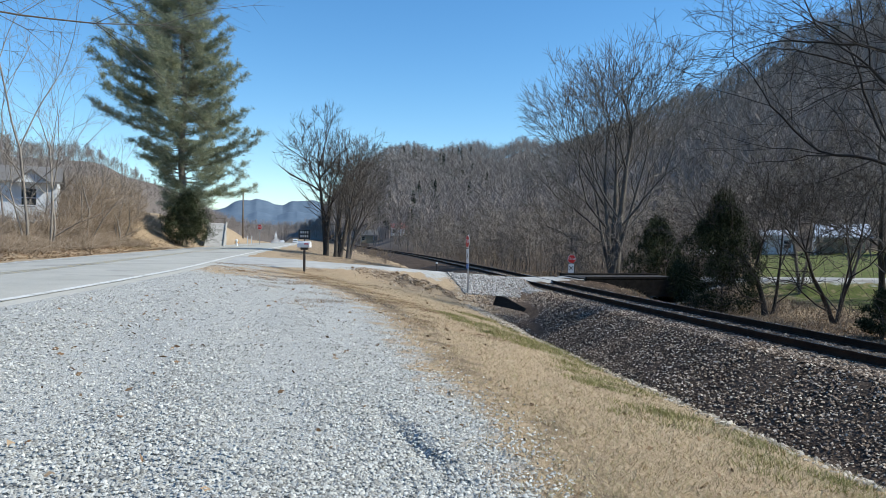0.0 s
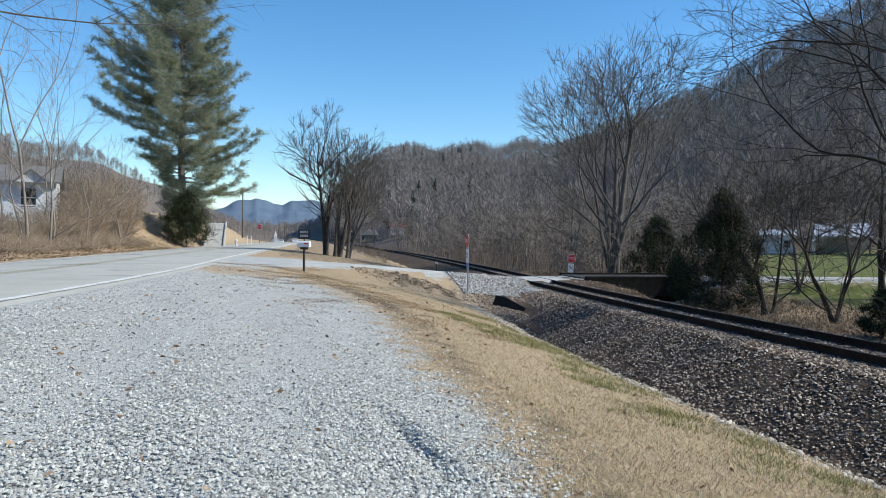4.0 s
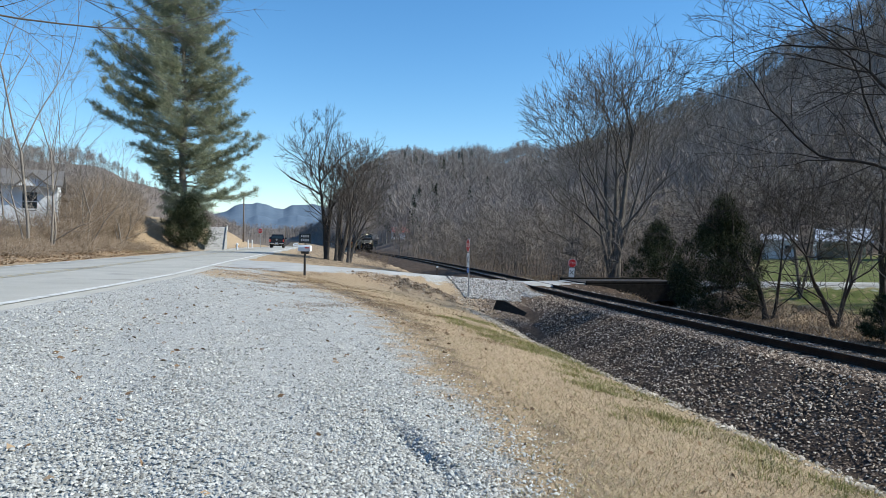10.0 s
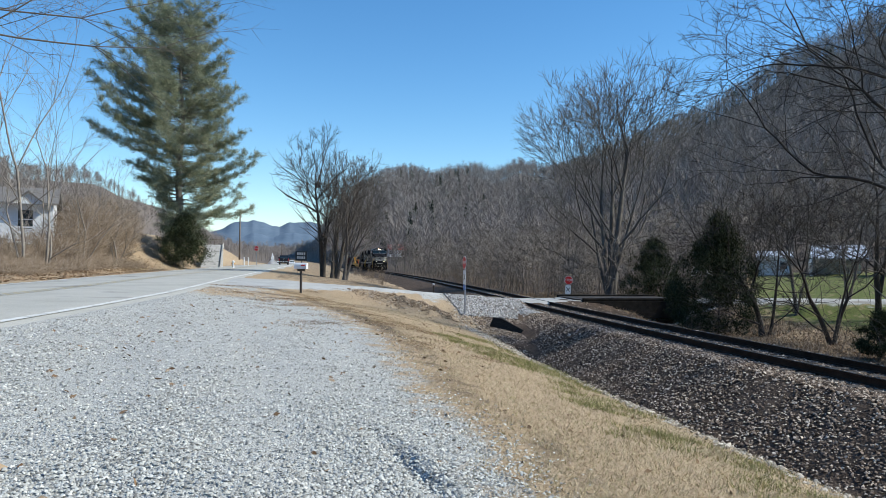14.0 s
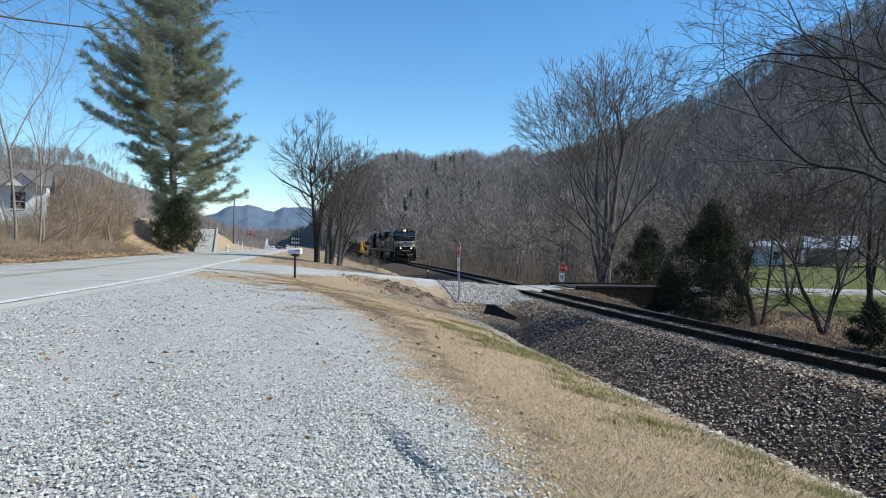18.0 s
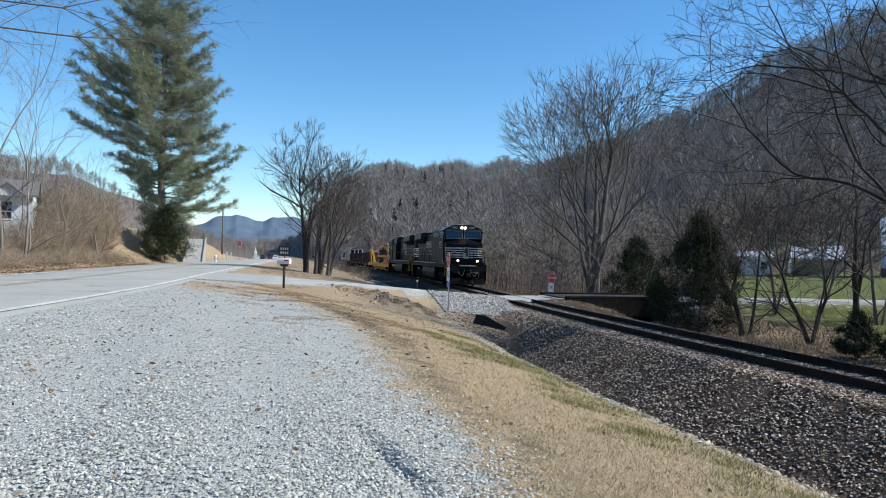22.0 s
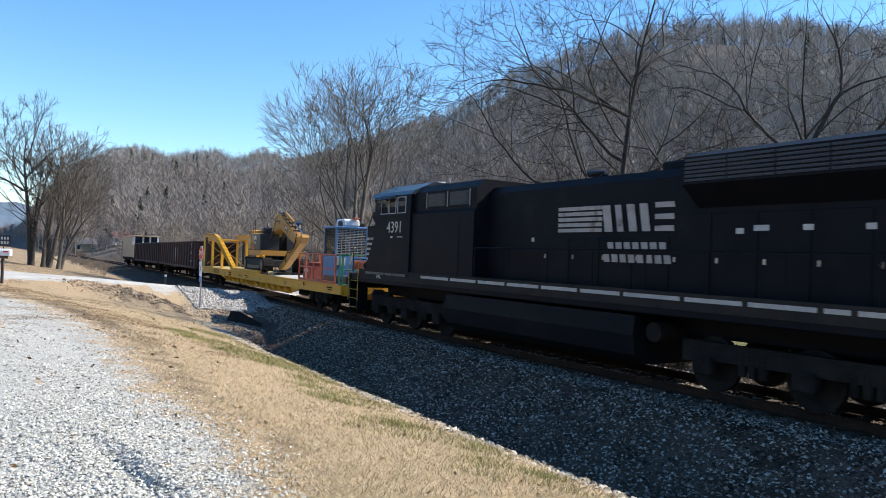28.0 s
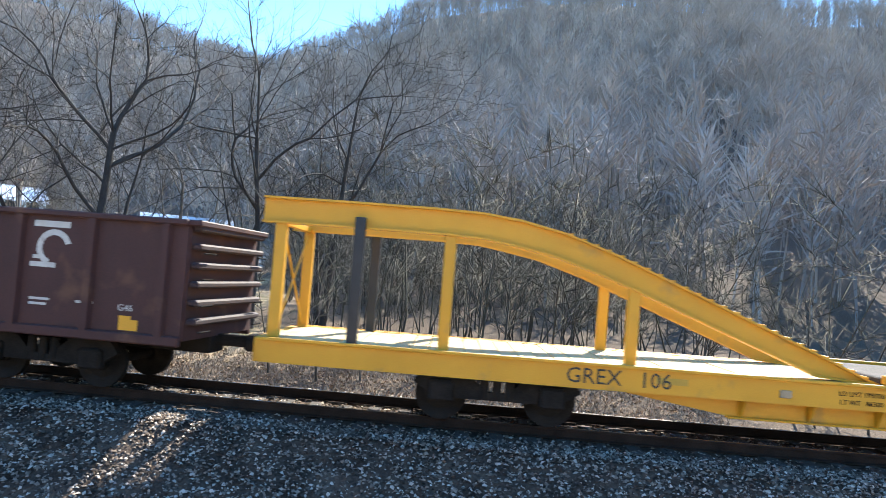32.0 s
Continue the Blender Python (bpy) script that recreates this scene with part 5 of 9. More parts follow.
cedar(*polar(55.0, 33), 2.3, 2.6, 58, "green rhododendron bush at the edge of the lawn")

# brush on the bank, along the track and at the hill's foot
brushes = []
for k, (n_st, hh) in enumerate(((7, 2.0), (7, 1.6), (6, 2.6), (7, 1.2), (7, 2.2))):
    v, f = brush_mesh(60 + k, n_st, hh)
    me = mesh_np("tangle", v, f, "twig").data
    bpy.data.objects.remove([o for o in scene.objects if o.data == me][0])
    brushes.append(me)
rng = random.Random(8)
spots = []
for _ in range(70):                                   # bank left of the road
    y = rng.uniform(16, 58)
    x = float(road_x(np.array(y))) - ROAD_W - rng.uniform(3.2, 15) ** 1.0
    if 48 < y < 60 and x > float(road_x(np.array(y))) - ROAD_W - 7:
        continue
    low = 0.55 if math.degrees(math.atan2(x, y)) < -26.5 else 1.0
    spots.append((x, y, rng.uniform(1.0, 1.75) * low, "tangled brown leafless brush on the bank"))
for _ in range(95):                                   # strip beyond the track
    s, off = rng.uniform(-12, 120), rng.uniform(5.6, 10.5)
    if 30 < s < 39:
        continue
    p = track_at(s, off)
    spots.append((p.x, p.y, rng.uniform(0.35, 0.85) * (1.0 if s < 45 else 1.9), "leafless brown brush along the track"))
for _ in range(45):                                    # between drive, road and track
    s, off = rng.uniform(46, 120), rng.uniform(-8.0, -5.4)
    p = track_at(s, off)
    spots.append((p.x, p.y, rng.uniform(0.3, 0.8), "low brown brush beside the track bed"))
for x, y, sc, lab in spots:
    b = empty("brush", Matrix.LocRotScale((x, y, GZ(x, y)), Euler((0, 0, rng.uniform(0, 6.28))), (sc, sc, sc * rng.uniform(0.8, 1.15))), lab, "brush", "leafless brush")
    st = tagged(new("tangle", rng.choice(brushes)), kind="stuff")
    st.parent = b


# forest on the hills: leafless trees in their thousands
def hill_tree(seed, fine, wide=1.0, twigs=44):
    """A forked trunk and many thin tapering twigs that fan upward."""
    rng = np.random.RandomState(seed)
    H = rng.uniform(10.5, 15)
    trunk, spike = [], []
    p, d = np.array([0, 0, -1.0]), np.array([rng.normal(0, 0.05), rng.normal(0, 0.05), 1.0])
    r, line = 0.14 * (0.4 + 0.6 * wide), []
    for k in range(4):
        d = d + rng.normal(0, 0.09, 3)
        d /= np.linalg.norm(d)
        q = p + d * (H / 4)
        trunk.append((*p, *q, r, r * 0.62))
        line.append((p, q))
        p, r = q, r * 0.62
    arms = []
    for _ in range(9):
        t = rng.uniform(0.3, 0.98)
        k = min(3, int(t * 4))
        b = line[k][0] + (line[k][1] - line[k][0]) * (t * 4 - k)
        a = rng.uniform(0, 6.28)
        o = rng.uniform(0.4, 1.1)
        e = b + np.array([math.cos(a) * o, math.sin(a) * o, rng.uniform(0.15, 0.9)]) * rng.uniform(1.8, 4.4) * (1.25 - 0.7 * t)
        arms.append((b, e))
        spike.append((*b, *e, 0.08 * wide))
    for _ in range(twigs):
        b, e = arms[rng.randint(len(arms))]
        u = rng.uniform(0.25, 1.0)
        c = b + (e - b) * u
        w = rng.normal(0, 1, 3) * (0.55, 0.55, 0.4) + (e - b) / np.linalg.norm(e - b) * 0.6 + (0, 0, 0.3)
        spike.append((*c, *(c + w / np.linalg.norm(w) * rng.uniform(0.9, 2.4)), 0.065 * wide))
    trunk, spike = np.array(trunk), np.array(spike)
    v, f = [], []
    for row in trunk:
        k = len(v)
        for c, rr in ((row[:3], row[6]), (row[3:6], row[7])):
            v += [c + np.array([math.cos(t), math.sin(t), 0]) * rr for t in (0, 2.09, 4.19)]
        for j in range(3):
            n = (j + 1) % 3
            f += [(k + j, k + n, k + 3 + n), (k + j, k + 3 + n, k + 3 + j)]
    v, f = np.array(v), np.array(f)
    dr = spike[:, 3:6] - spike[:, :3]
    dr /= np.linalg.norm(dr, axis=1)[:, None]
    a = np.cross(dr, [[0.3, 0.9, 0.1]])
    a /= np.linalg.norm(a, axis=1)[:, None]
    b = np.cross(dr, a)
    c, w = spike[:, :3], spike[:, 6:7]
    sv = np.stack([c + a * w, c + (-0.5 * a + 0.87 * b) * w, c + (-0.5 * a - 0.87 * b) * w, spike[:, 3:6]], 1).reshape(-1, 3)
    sf = (np.array([(0, 1, 3), (1, 2, 3), (2, 0, 3)])[None] + (np.arange(len(spike)) * 4)[:, None, None]).reshape(-1, 3) + len(v)
    return np.concatenate([v, sv]), np.concatenate([f, sf])


def far_tree(seed, twigs):
    """A far leafless tree: a slender trunk and an upright oval crown of fine tapering twigs."""
    rng = np.random.RandomState(seed)
    H = rng.uniform(9.5, 14)
    low, wide = H * rng.uniform(0.32, 0.48), H * rng.uniform(0.17, 0.26)
    lean = rng.normal(0, 0.05, 2)
    rows = [(0, 0, -1.0, lean[0] * H, lean[1] * H, H * 0.96, 0.13)] * 2
    for k in range(twigs):
        t = rng.uniform(0, 1) ** 0.85
        z = low + (H - low) * t
        lim = wide * math.sqrt(max(0.05, 1 - (2 * t - 0.85) ** 2))
        a, u = rng.uniform(0, 6.283), rng.uniform(0, 1) ** 0.6
        if k % 3 == 0:                     # boughs from the trunk
            b = np.array([lean[0] * z, lean[1] * z, z])
            e = b + np.array([math.cos(a) * lim, math.sin(a) * lim, lim * rng.uniform(0.5, 1.6)])
            rows.append((*b, *e, 0.09))
        else:                              # twigs in the crown
            b = np.array([lean[0] * z + math.cos(a) * lim * u, lean[1] * z + math.sin(a) * lim * u, z])
            d = np.array([math.cos(a) * u, math.sin(a) * u, rng.uniform(0.3, 1.6)]) + rng.normal(0, 0.35, 3)
            rows.append((*b, *(b + d / np.linalg.norm(d) * rng.uniform(0.9, 2.4)), 0.075))
    g = np.array(rows)
    dr = g[:, 3:6] - g[:, :3]
    dr /= np.linalg.norm(dr, axis=1)[:, None]
    side = np.cross(dr, rng.normal(0, 1, (len(g), 3)))
    side /= np.linalg.norm(side, axis=1)[:, None]
    v = np.stack([g[:, :3] + side * g[:, 6:7], g[:, :3] - side * g[:, 6:7], g[:, 3:6]], 1).reshape(-1, 3)
    return v, np.arange(len(v)).reshape(-1, 3)


def far_conifer(seed):
    """A far hemlock: tiers of short drooping boughs round a stem."""
    rng = np.random.RandomState(seed)
    H = rng.uniform(12, 17)
    n = 150
    t, a = rng.uniform(0.06, 1, n), rng.uniform(0, 6.283, n)
    reach = (1 - t) * H * 0.22 * rng.uniform(0.6, 1.1, n) + 0.3
    b = np.stack([0 * t, 0 * t, t * H], -1)
    e = b + np.stack([np.cos(a) * reach, np.sin(a) * reach, -0.25 * reach], -1)
    side = np.stack([-np.sin(a), np.cos(a), rng.normal(0, 0.5, n)], -1) * 0.45
    v = np.stack([b + (0, 0, 0.3), e + side, e - side], 1).reshape(-1, 3)
    return v, np.arange(len(v)).reshape(-1, 3)


def forest(name, count, az0, az1, t0, t1, kinds, material, label, seed, size=(0.65, 1.15), clump=0):
    rng = np.random.RandomState(seed)
    az, t = rng.uniform(az0, az1, count), t0 + (t1 - t0) * rng.uniform(0, 1, count) ** 0.8
    if clump:
        k = rng.randint(0, clump, count)
        az, t = az[k] + rng.normal(0, 0.7, count), np.clip(t[k] + rng.normal(0, 0.05, count), t0, t1)
    r0, r1 = np.interp(az, RIDGE[:, 0], RIDGE[:, 2]), np.interp(az, RIDGE[:, 0], RIDGE[:, 3])
    r = r0 + (r1 - r0) * t
    x, y = r * np.sin(np.radians(az)), r * np.cos(np.radians(az))
    z = ground_z(x, y)
    V, F, T, k = [], [], [], 0
    for i in range(count):
        v, f = kinds[rng.randint(len(kinds))]
        a, sc = rng.uniform(0, 6.28), rng.uniform(*size)
        R = np.array([[math.cos(a), -math.sin(a), 0], [math.sin(a), math.cos(a), 0], [0, 0, 1]])
        V.append(v @ R.T * sc + (x[i], y[i], z[i]))
        F.append(f + k)
        # random tone, plus hazy backlight painted in: paler with bearing past 26 degrees
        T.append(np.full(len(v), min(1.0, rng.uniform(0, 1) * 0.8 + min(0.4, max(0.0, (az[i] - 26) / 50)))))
        k += len(v)
    ob = mesh_np(name, np.concatenate(V), np.concatenate(F), material, label, "forest", "stuff")
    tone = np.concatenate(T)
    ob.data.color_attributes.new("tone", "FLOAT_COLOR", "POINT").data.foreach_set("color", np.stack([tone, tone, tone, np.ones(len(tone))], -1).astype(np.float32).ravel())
    return ob


fine_kinds = [hill_tree(80 + k, True, 0.62, 66) for k in range(5)]
scrub_kinds = [hill_tree(70 + k, True, 0.36, 62) for k in range(5)]
near_kinds = [far_tree(120 + k, 110) for k in range(8)]
far_kinds = [far_tree(90 + k, 44) for k in range(12)]
conifer_kinds = [far_conifer(150 + k) for k in range(4)]
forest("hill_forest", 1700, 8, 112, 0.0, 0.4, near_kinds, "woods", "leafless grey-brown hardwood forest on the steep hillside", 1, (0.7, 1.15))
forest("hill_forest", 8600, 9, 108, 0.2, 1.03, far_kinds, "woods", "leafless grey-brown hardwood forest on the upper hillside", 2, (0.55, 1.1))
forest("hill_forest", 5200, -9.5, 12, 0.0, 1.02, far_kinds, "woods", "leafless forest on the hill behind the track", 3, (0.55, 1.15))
forest("hill_forest", 420, -40, -20, 0.05, 1.0, near_kinds, "woods", "leafless forest behind the house on the bank", 4, (0.32, 0.6))
forest("hill_forest", 700, -19, -8.5, 0.05, 0.5, far_kinds, "woods", "far leafless woods at the valley's end", 5)
forest("conifers", 80, -4.5, 3, 0.08, 0.72, conifer_kinds, "hemlock", "dark hemlocks scattered through the leafless forest", 6, (0.5, 0.95), 12)
forest("conifers", 26, 20, 60, 0.5, 0.95, conifer_kinds, "hemlock", "dark pines scattered along the wooded ridge", 16, (0.45, 0.8), 14)


def thicket(count, s0, s1, o0, o1, size, label, seed, fit=lambda x, y: True, kinds=fine_kinds, material="forest"):
    """Small leafless trees and saplings along the track."""
    rng = np.random.RandomState(seed)
    V, F, k = [], [], 0
    while count > 0:
        p = track_at(rng.uniform(s0, s1), rng.uniform(o0, o1))
        count -= 1
        if not fit(p.x, p.y) or drive_near(p.x, p.y)[0] < 3.0:
            continue
        v, f = kinds[rng.randint(len(kinds))]
        a, sc = rng.uniform(0, 6.28), rng.uniform(*size)
        R = np.array([[math.cos(a), -math.sin(a), 0], [math.sin(a), math.cos(a), 0], [0, 0, 1]])
        V.append(v @ R.T * (sc * 1.15, sc * 1.15, sc) + (p.x, p.y, GZ(p.x, p.y)))
        F.append(f + k)
        k += len(v)
    mesh_np("thicket", np.concatenate(V), np.concatenate(F), material, label, "thicket", "stuff")


bearing = lambda x, y: math.degrees(math.atan2(x, y))
thicket(520, 44, 190, 6.5, 34, (0.35, 0.75), "dense leafless brown thicket between the track and the hill", 7, lambda x, y: bearing(x, y) < 22.5)
thicket(170, 37, 66, 9.5, 30, (0.2, 0.48), "leafless brown scrub by the creek and the lane", 11, lambda x, y: 9 < bearing(x, y) < 22.5, scrub_kinds)
thicket(160, 44, 130, 5.8, 9.5, (0.16, 0.42), "low leafless scrub along the far side of the track", 8)
thicket(380, -16, 10, 6.5, 44, (0.3, 0.66), "leafless brown scrub at the foot of the steep hill", 9, lambda x, y: bearing(x, y) > 58.5, scrub_kinds, "scrub")
thicket(90, 0, 40, 40, 110, (0.4, 0.8), "leafless scrub at the edge of the lawn", 10, lambda x, y: bearing(x, y) > 56, scrub_kinds, "scrub")


def bank_brush(count, seed):
    """Dense brown twigs in low mounds over the roadside bank."""
    rng = np.random.RandomState(seed)
    rows = []
    while count > 0:
        y, e = rng.uniform(17, 58), rng.uniform(3.0, 17)
        x = float(road_x(np.array(y))) - ROAD_W - e
        az = bearing(x, y)
        if not -36 < az < -20.5 or (az < -26.5 and e > 10):
            continue
        count -= 1
        h = rng.uniform(0.7, 1.5) * (0.6 + 0.5 * min(1.0, (e - 3) / 5)) * (0.6 if az < -27 else 1.0)
        n = 130
        a, u = rng.uniform(0, 6.283, n), rng.uniform(0, 1, n) ** 0.6
        b = np.stack([x + np.cos(a) * u * 0.9, y + np.sin(a) * u * 0.9, np.full(n, GZ(x, y)) + rng.uniform(-0.1, 0.75, n) * h * (1 - u * 0.6)], -1)
        d = np.stack([np.cos(a) * u, np.sin(a) * u, rng.uniform(0.1, 1.3, n)], -1) + rng.normal(0, 0.4, (n, 3))
        d /= np.linalg.norm(d, axis=1)[:, None]
        rows.append(np.concatenate([b, b + d * rng.uniform(0.35, 1.0, (n, 1)) * h * 0.8, rng.uniform(0.008, 0.014, (n, 1))], 1))
    g = np.concatenate(rows)
    dr = g[:, 3:6] - g[:, :3]
    dr /= np.linalg.norm(dr, axis=1)[:, None]
    p = np.cross(dr, [[0.3, 0.9, 0.1]])
    p /= np.linalg.norm(p, axis=1)[:, None]
    q = np.cross(dr, p)
    c, w = g[:, :3], g[:, 6:7]
    v = np.stack([c + p * w, c + (-0.5 * p + 0.87 * q) * w, c + (-0.5 * p - 0.87 * q) * w, g[:, 3:6]], 1).reshape(-1, 3)
    f = (np.array([(0, 1, 3), (1, 2, 3), (2, 0, 3)])[None] + (np.arange(len(g)) * 4)[:, None, None]).reshape(-1, 3)
    mesh_np("bank_brush", v, f, "bank_brush", "dense brown leafless brush covering the roadside bank", "brush", "stuff")


bank_brush(340, 12)


def shrub_mass(name, spots, label, seed):
    """Tall brown shrubs of many fine arching twigs: (bearing, range, height, width)."""
    rng = np.random.RandomState(seed)
    rows = []
    for az, r, h, w in spots:
        x, y = polar(az, r)
        n = int(150 * h * w)
        a, u = rng.uniform(0, 6.283, n), rng.uniform(0, 1, n) ** 0.5
        t = rng.uniform(0, 1, n)
        b = np.stack([x + np.cos(a) * u * w / 2 * (0.4 + 0.6 * t), y + np.sin(a) * u * w / 2 * (0.4 + 0.6 * t), GZ(x, y) + h * t * (1 - 0.45 * u * u)], -1)
        d = np.stack([np.cos(a) * u, np.sin(a) * u, rng.uniform(0.2, 1.4, n)], -1) + rng.normal(0, 0.35, (n, 3))
        d /= np.linalg.norm(d, axis=1)[:, None]
        rows.append(np.concatenate([b, b + d * (0.35 + np.minimum(rng.exponential(0.4, (n, 1)), 1.7)), rng.uniform(0.009, 0.017, (n, 1))], 1))
    g = np.concatenate(rows)
    dr = g[:, 3:6] - g[:, :3]
    dr /= np.linalg.norm(dr, axis=1)[:, None]
    p = np.cross(dr, [[0.3, 0.9, 0.1]])
    p /= np.linalg.norm(p, axis=1)[:, None]
    q = np.cross(dr, p)
    c, w = g[:, :3], g[:, 6:7]
    v = np.stack([c + p * w, c + (-0.5 * p + 0.87 * q) * w, c + (-0.5 * p - 0.87 * q) * w, g[:, 3:6]], 1).reshape(-1, 3)
    f = (np.array([(0, 1, 3), (1, 2, 3), (2, 0, 3)])[None] + (np.arange(len(g)) * 4)[:, None, None]).reshape(-1, 3)
    mesh_np(name, v, f, "bank_brush", label, "brush", "stuff")


shrub_mass("bank_shrubs", [(bearing(x, y), math.hypot(x, y), h, w) for x, y, h, w in ((float(road_x(np.array(y))) - ROAD_W - e, y, h, w) for e, y, h, w in (
    (6.5, 37, 0.8, 2.6), (6.0, 41, 1.0, 2.8), (5.5, 45, 1.6, 3.2), (6.0, 49, 2.6, 4.0), (6.0, 53, 4.6, 4.6), (6.0, 57, 5.2, 4.6), (9.0, 50, 1.2, 3.2), (9.5, 55, 3.0, 4.4), (5.5, 61, 4.6, 4.2), (7.0, 65, 4.0, 4.0), (9.0, 60, 4.4, 4.6)))],
           "mass of brown leafless shrubs on the roadside bank", 14)


# ---------------------------------------------------------------- train
def bogie(parent, x, axles, wheelbase, name="truck", r=0.5, deep=0.55):
    """A truck with its side frames, springs and wheels."""
    t = new(name)
    t.parent = parent
    t.location = (x, 0, 0)
    half = wheelbase * (axles - 1) / 2
    for side in (-1, 1):
        g = Geo()
        y0, y1 = side * 1.0, side * 1.16
        g.prism([(-half - 0.45, 0.62), (-half - 0.30, 0.82), (-half + 0.35, 0.86), (-half + 0.7, 0.52), (half - 0.7, 0.52), (half - 0.35, 0.86), (half + 0.30, 0.82), (half + 0.45, 0.62),
                 (half + 0.1, 0.40), (-half - 0.1, 0.40)] if axles == 2 else
                [(-half - 0.5, 0.55), (-half - 0.5, 0.95), (half + 0.5, 0.95), (half + 0.5, 0.55), (half - 0.5, 0.62), (-half + 0.5, 0.62)], 1, y0, y1)
        for k in range(axles):
            ax = -half + k * wheelbase
            g.box(ax - 0.2, ax + 0.2, side * 1.05, side * 1.26, 0.34, 0.68, 0.04)
        for k in range(axles - 1):
            ax = -half + (k + 0.5) * wheelbase
            for o in (-0.2, 0.0, 0.2):
                g.tube([(ax + o, side * 1.12, 0.42), (ax + o, side * 1.12, 0.80)], 0.075, 8)
        part("side_frame", g, "under", t)
    for k in range(axles):
        ax = -half + k * wheelbase
        for side in (-1, 1):
            turn = Matrix.Translation((ax, side * 0.79, r)) @ Matrix.Rotation(radians(90), 4, "X")
            part("wheel", Geo().lathe([(0.12, -0.09), (0.14, -0.05), (r * 0.62, -0.03), (r * 0.86, -0.06), (r, -0.065), (r, 0.06), (r * 0.86, 0.05), (r * 0.62, 0.02), (0.14, 0.05), (0.12, 0.09)], 24, turn), "under", t)
        part("axle", Geo().tube([(ax, -0.85, r), (ax, 0.85, r)], 0.08, 8), "under", t)
    return t


def coupler(parent, x, way):
    g = Geo().box(x - way * 0.9, x - way * 0.15, -0.09, 0.09, 0.78, 0.98, 0.02)
    g.box(x - way * 0.28, x + way * 0.02, -0.16, 0.14, 0.74, 1.02, 0.04)
    part("coupler", g, "under", parent)


def side_m(x, z, side, y):
    """Where lettering sits on a car's side (side -1 or 1)."""
    return Matrix.Translation((x, side * y, z)) @ (pose(0, 0, 0, 90) if side < 0 else pose(0, 0, 0, 90, 0, 180))


def locomotive(number, note):
    ob = empty("locomotive", Matrix(), "black six-axle diesel locomotive with white stripes, number " + number, "locomotive", "locomotives of the train")
    part("underframe", Geo().box(-10.2, 10.2, -1.48, 1.48, 1.36, 1.66, 0.03).box(-9.2, 9.2, -0.5, 0.5, 0.95, 1.36, 0.03), "black", ob)
    for x in (-6.65, 6.65):
        bogie(ob, x, 3, 1.95, r=0.52)
    tank = [(-1.40, 1.3), (-1.45, 0.9), (-1.38, 0.5), (-1.1, 0.30), (1.1, 0.30), (1.38, 0.5), (1.45, 0.9), (1.40, 1.3)]
    part("fuel_tank", Geo().prism(tank, 0, -3.2, 3.9), "black", ob)
    for x in (-3.45, 4.15):
        part("air_reservoir", Geo().tube([(x - 0.1, -1.25, 1.0), (x - 0.1, 1.25, 1.0)], 0.2, 12), "under", ob)
    # long hood with its doors
    hood = [(-0.95, 1.66), (-0.95, 4.1), (-0.80, 4.28), (0.80, 4.28), (0.95, 4.1), (0.95, 1.66)]
    part("long_hood", Geo().prism(hood, 0, -10.05, 3.0), "black", ob)
    rad = [(-0.96, 3.45), (-1.46, 3.85), (-1.46, 4.36), (-1.2, 4.47), (1.2, 4.47), (1.46, 4.36), (1.46, 3.85), (0.96, 3.45)]
    radiator = part("radiator_housing", Geo().prism(rad, 0, -9.05, -4.3), "black", ob)
    for side in (-1, 1):
        for k in range(5):
            x0 = -8.98 + k * 0.93
            g = Geo()
            for j in range(6):
                g.box(x0, x0 + 0.9, side * 1.46, side * 1.475, 3.90 + j * 0.075, 3.945 + j * 0.075)
            part("grille", g, "cat_grey", radiator)
        for k in range(10):
            x0 = -9.5 + k * 0.98
            if x0 > 0.5:
                continue
            d = part("hood_door", Geo().box(x0, x0 + 0.93, side * 0.95, side * 0.968, 1.78, 3.34 if x0 < -4.2 else 2.9, 0.008), "black", ob)
            part("latch", Geo().box(x0 + 0.8, x0 + 0.86, side * 0.968, side * 0.985, 2.4, 2.5, 0.004), "steel", d)
        for x0, z0, w in ((-5.3, 2.95, 0.16), (-5.8, 3.0, 0.3), (-6.6, 3.0, 0.18), (-7.6, 3.0, 0.16), (0.6, 2.8, 0.1)):
            part("decal", Geo().box(x0, x0 + w, side * 0.968, side * 0.972, z0, z0 + 0.1), "white", ob)
    part("exhaust_stack", Geo().box(-3.9, -2.9, -0.45, 0.45, 4.27, 4.52, 0.04), "black", ob)
    part("horn_cluster", Geo().tube([(-0.6, 0, 4.3), (-0.6, 0, 4.5)], 0.05).tube([(-0.9, 0.1, 4.5), (-0.35, 0.1, 4.5)], [0.04, 0.09], 10).tube([(-0.8, -0.12, 4.47), (-0.3, -0.12, 4.47)], [0.03, 0.08], 10), "cat_grey", ob)
    # equipment cabin behind the cab
    cabin = [(-1.44, 1.66), (-1.44, 3.62), (-1.36, 3.70), (-1.36, 4.28), (-1.1, 4.5), (1.1, 4.5), (1.36, 4.28), (1.36, 3.70), (1.44, 3.62), (1.44, 1.66)]
    cb = part("equipment_cabin", Geo().prism(cabin, 0, 2.6, 6.0), "black", ob)
    for side in (-1, 1):
        for x0 in (3.0, 4.2):
            g = Geo().box(x0, x0 + 0.95, side * 1.36, side * 1.375, 3.82, 4.2, 0.006)
            for j in range(4):
                g.box(x0 + 0.06, x0 + 0.89, side * 1.375, side * 1.392, 3.87 + j * 0.085, 3.91 + j * 0.085)
            part("grille", g, "cat_grey", cb)
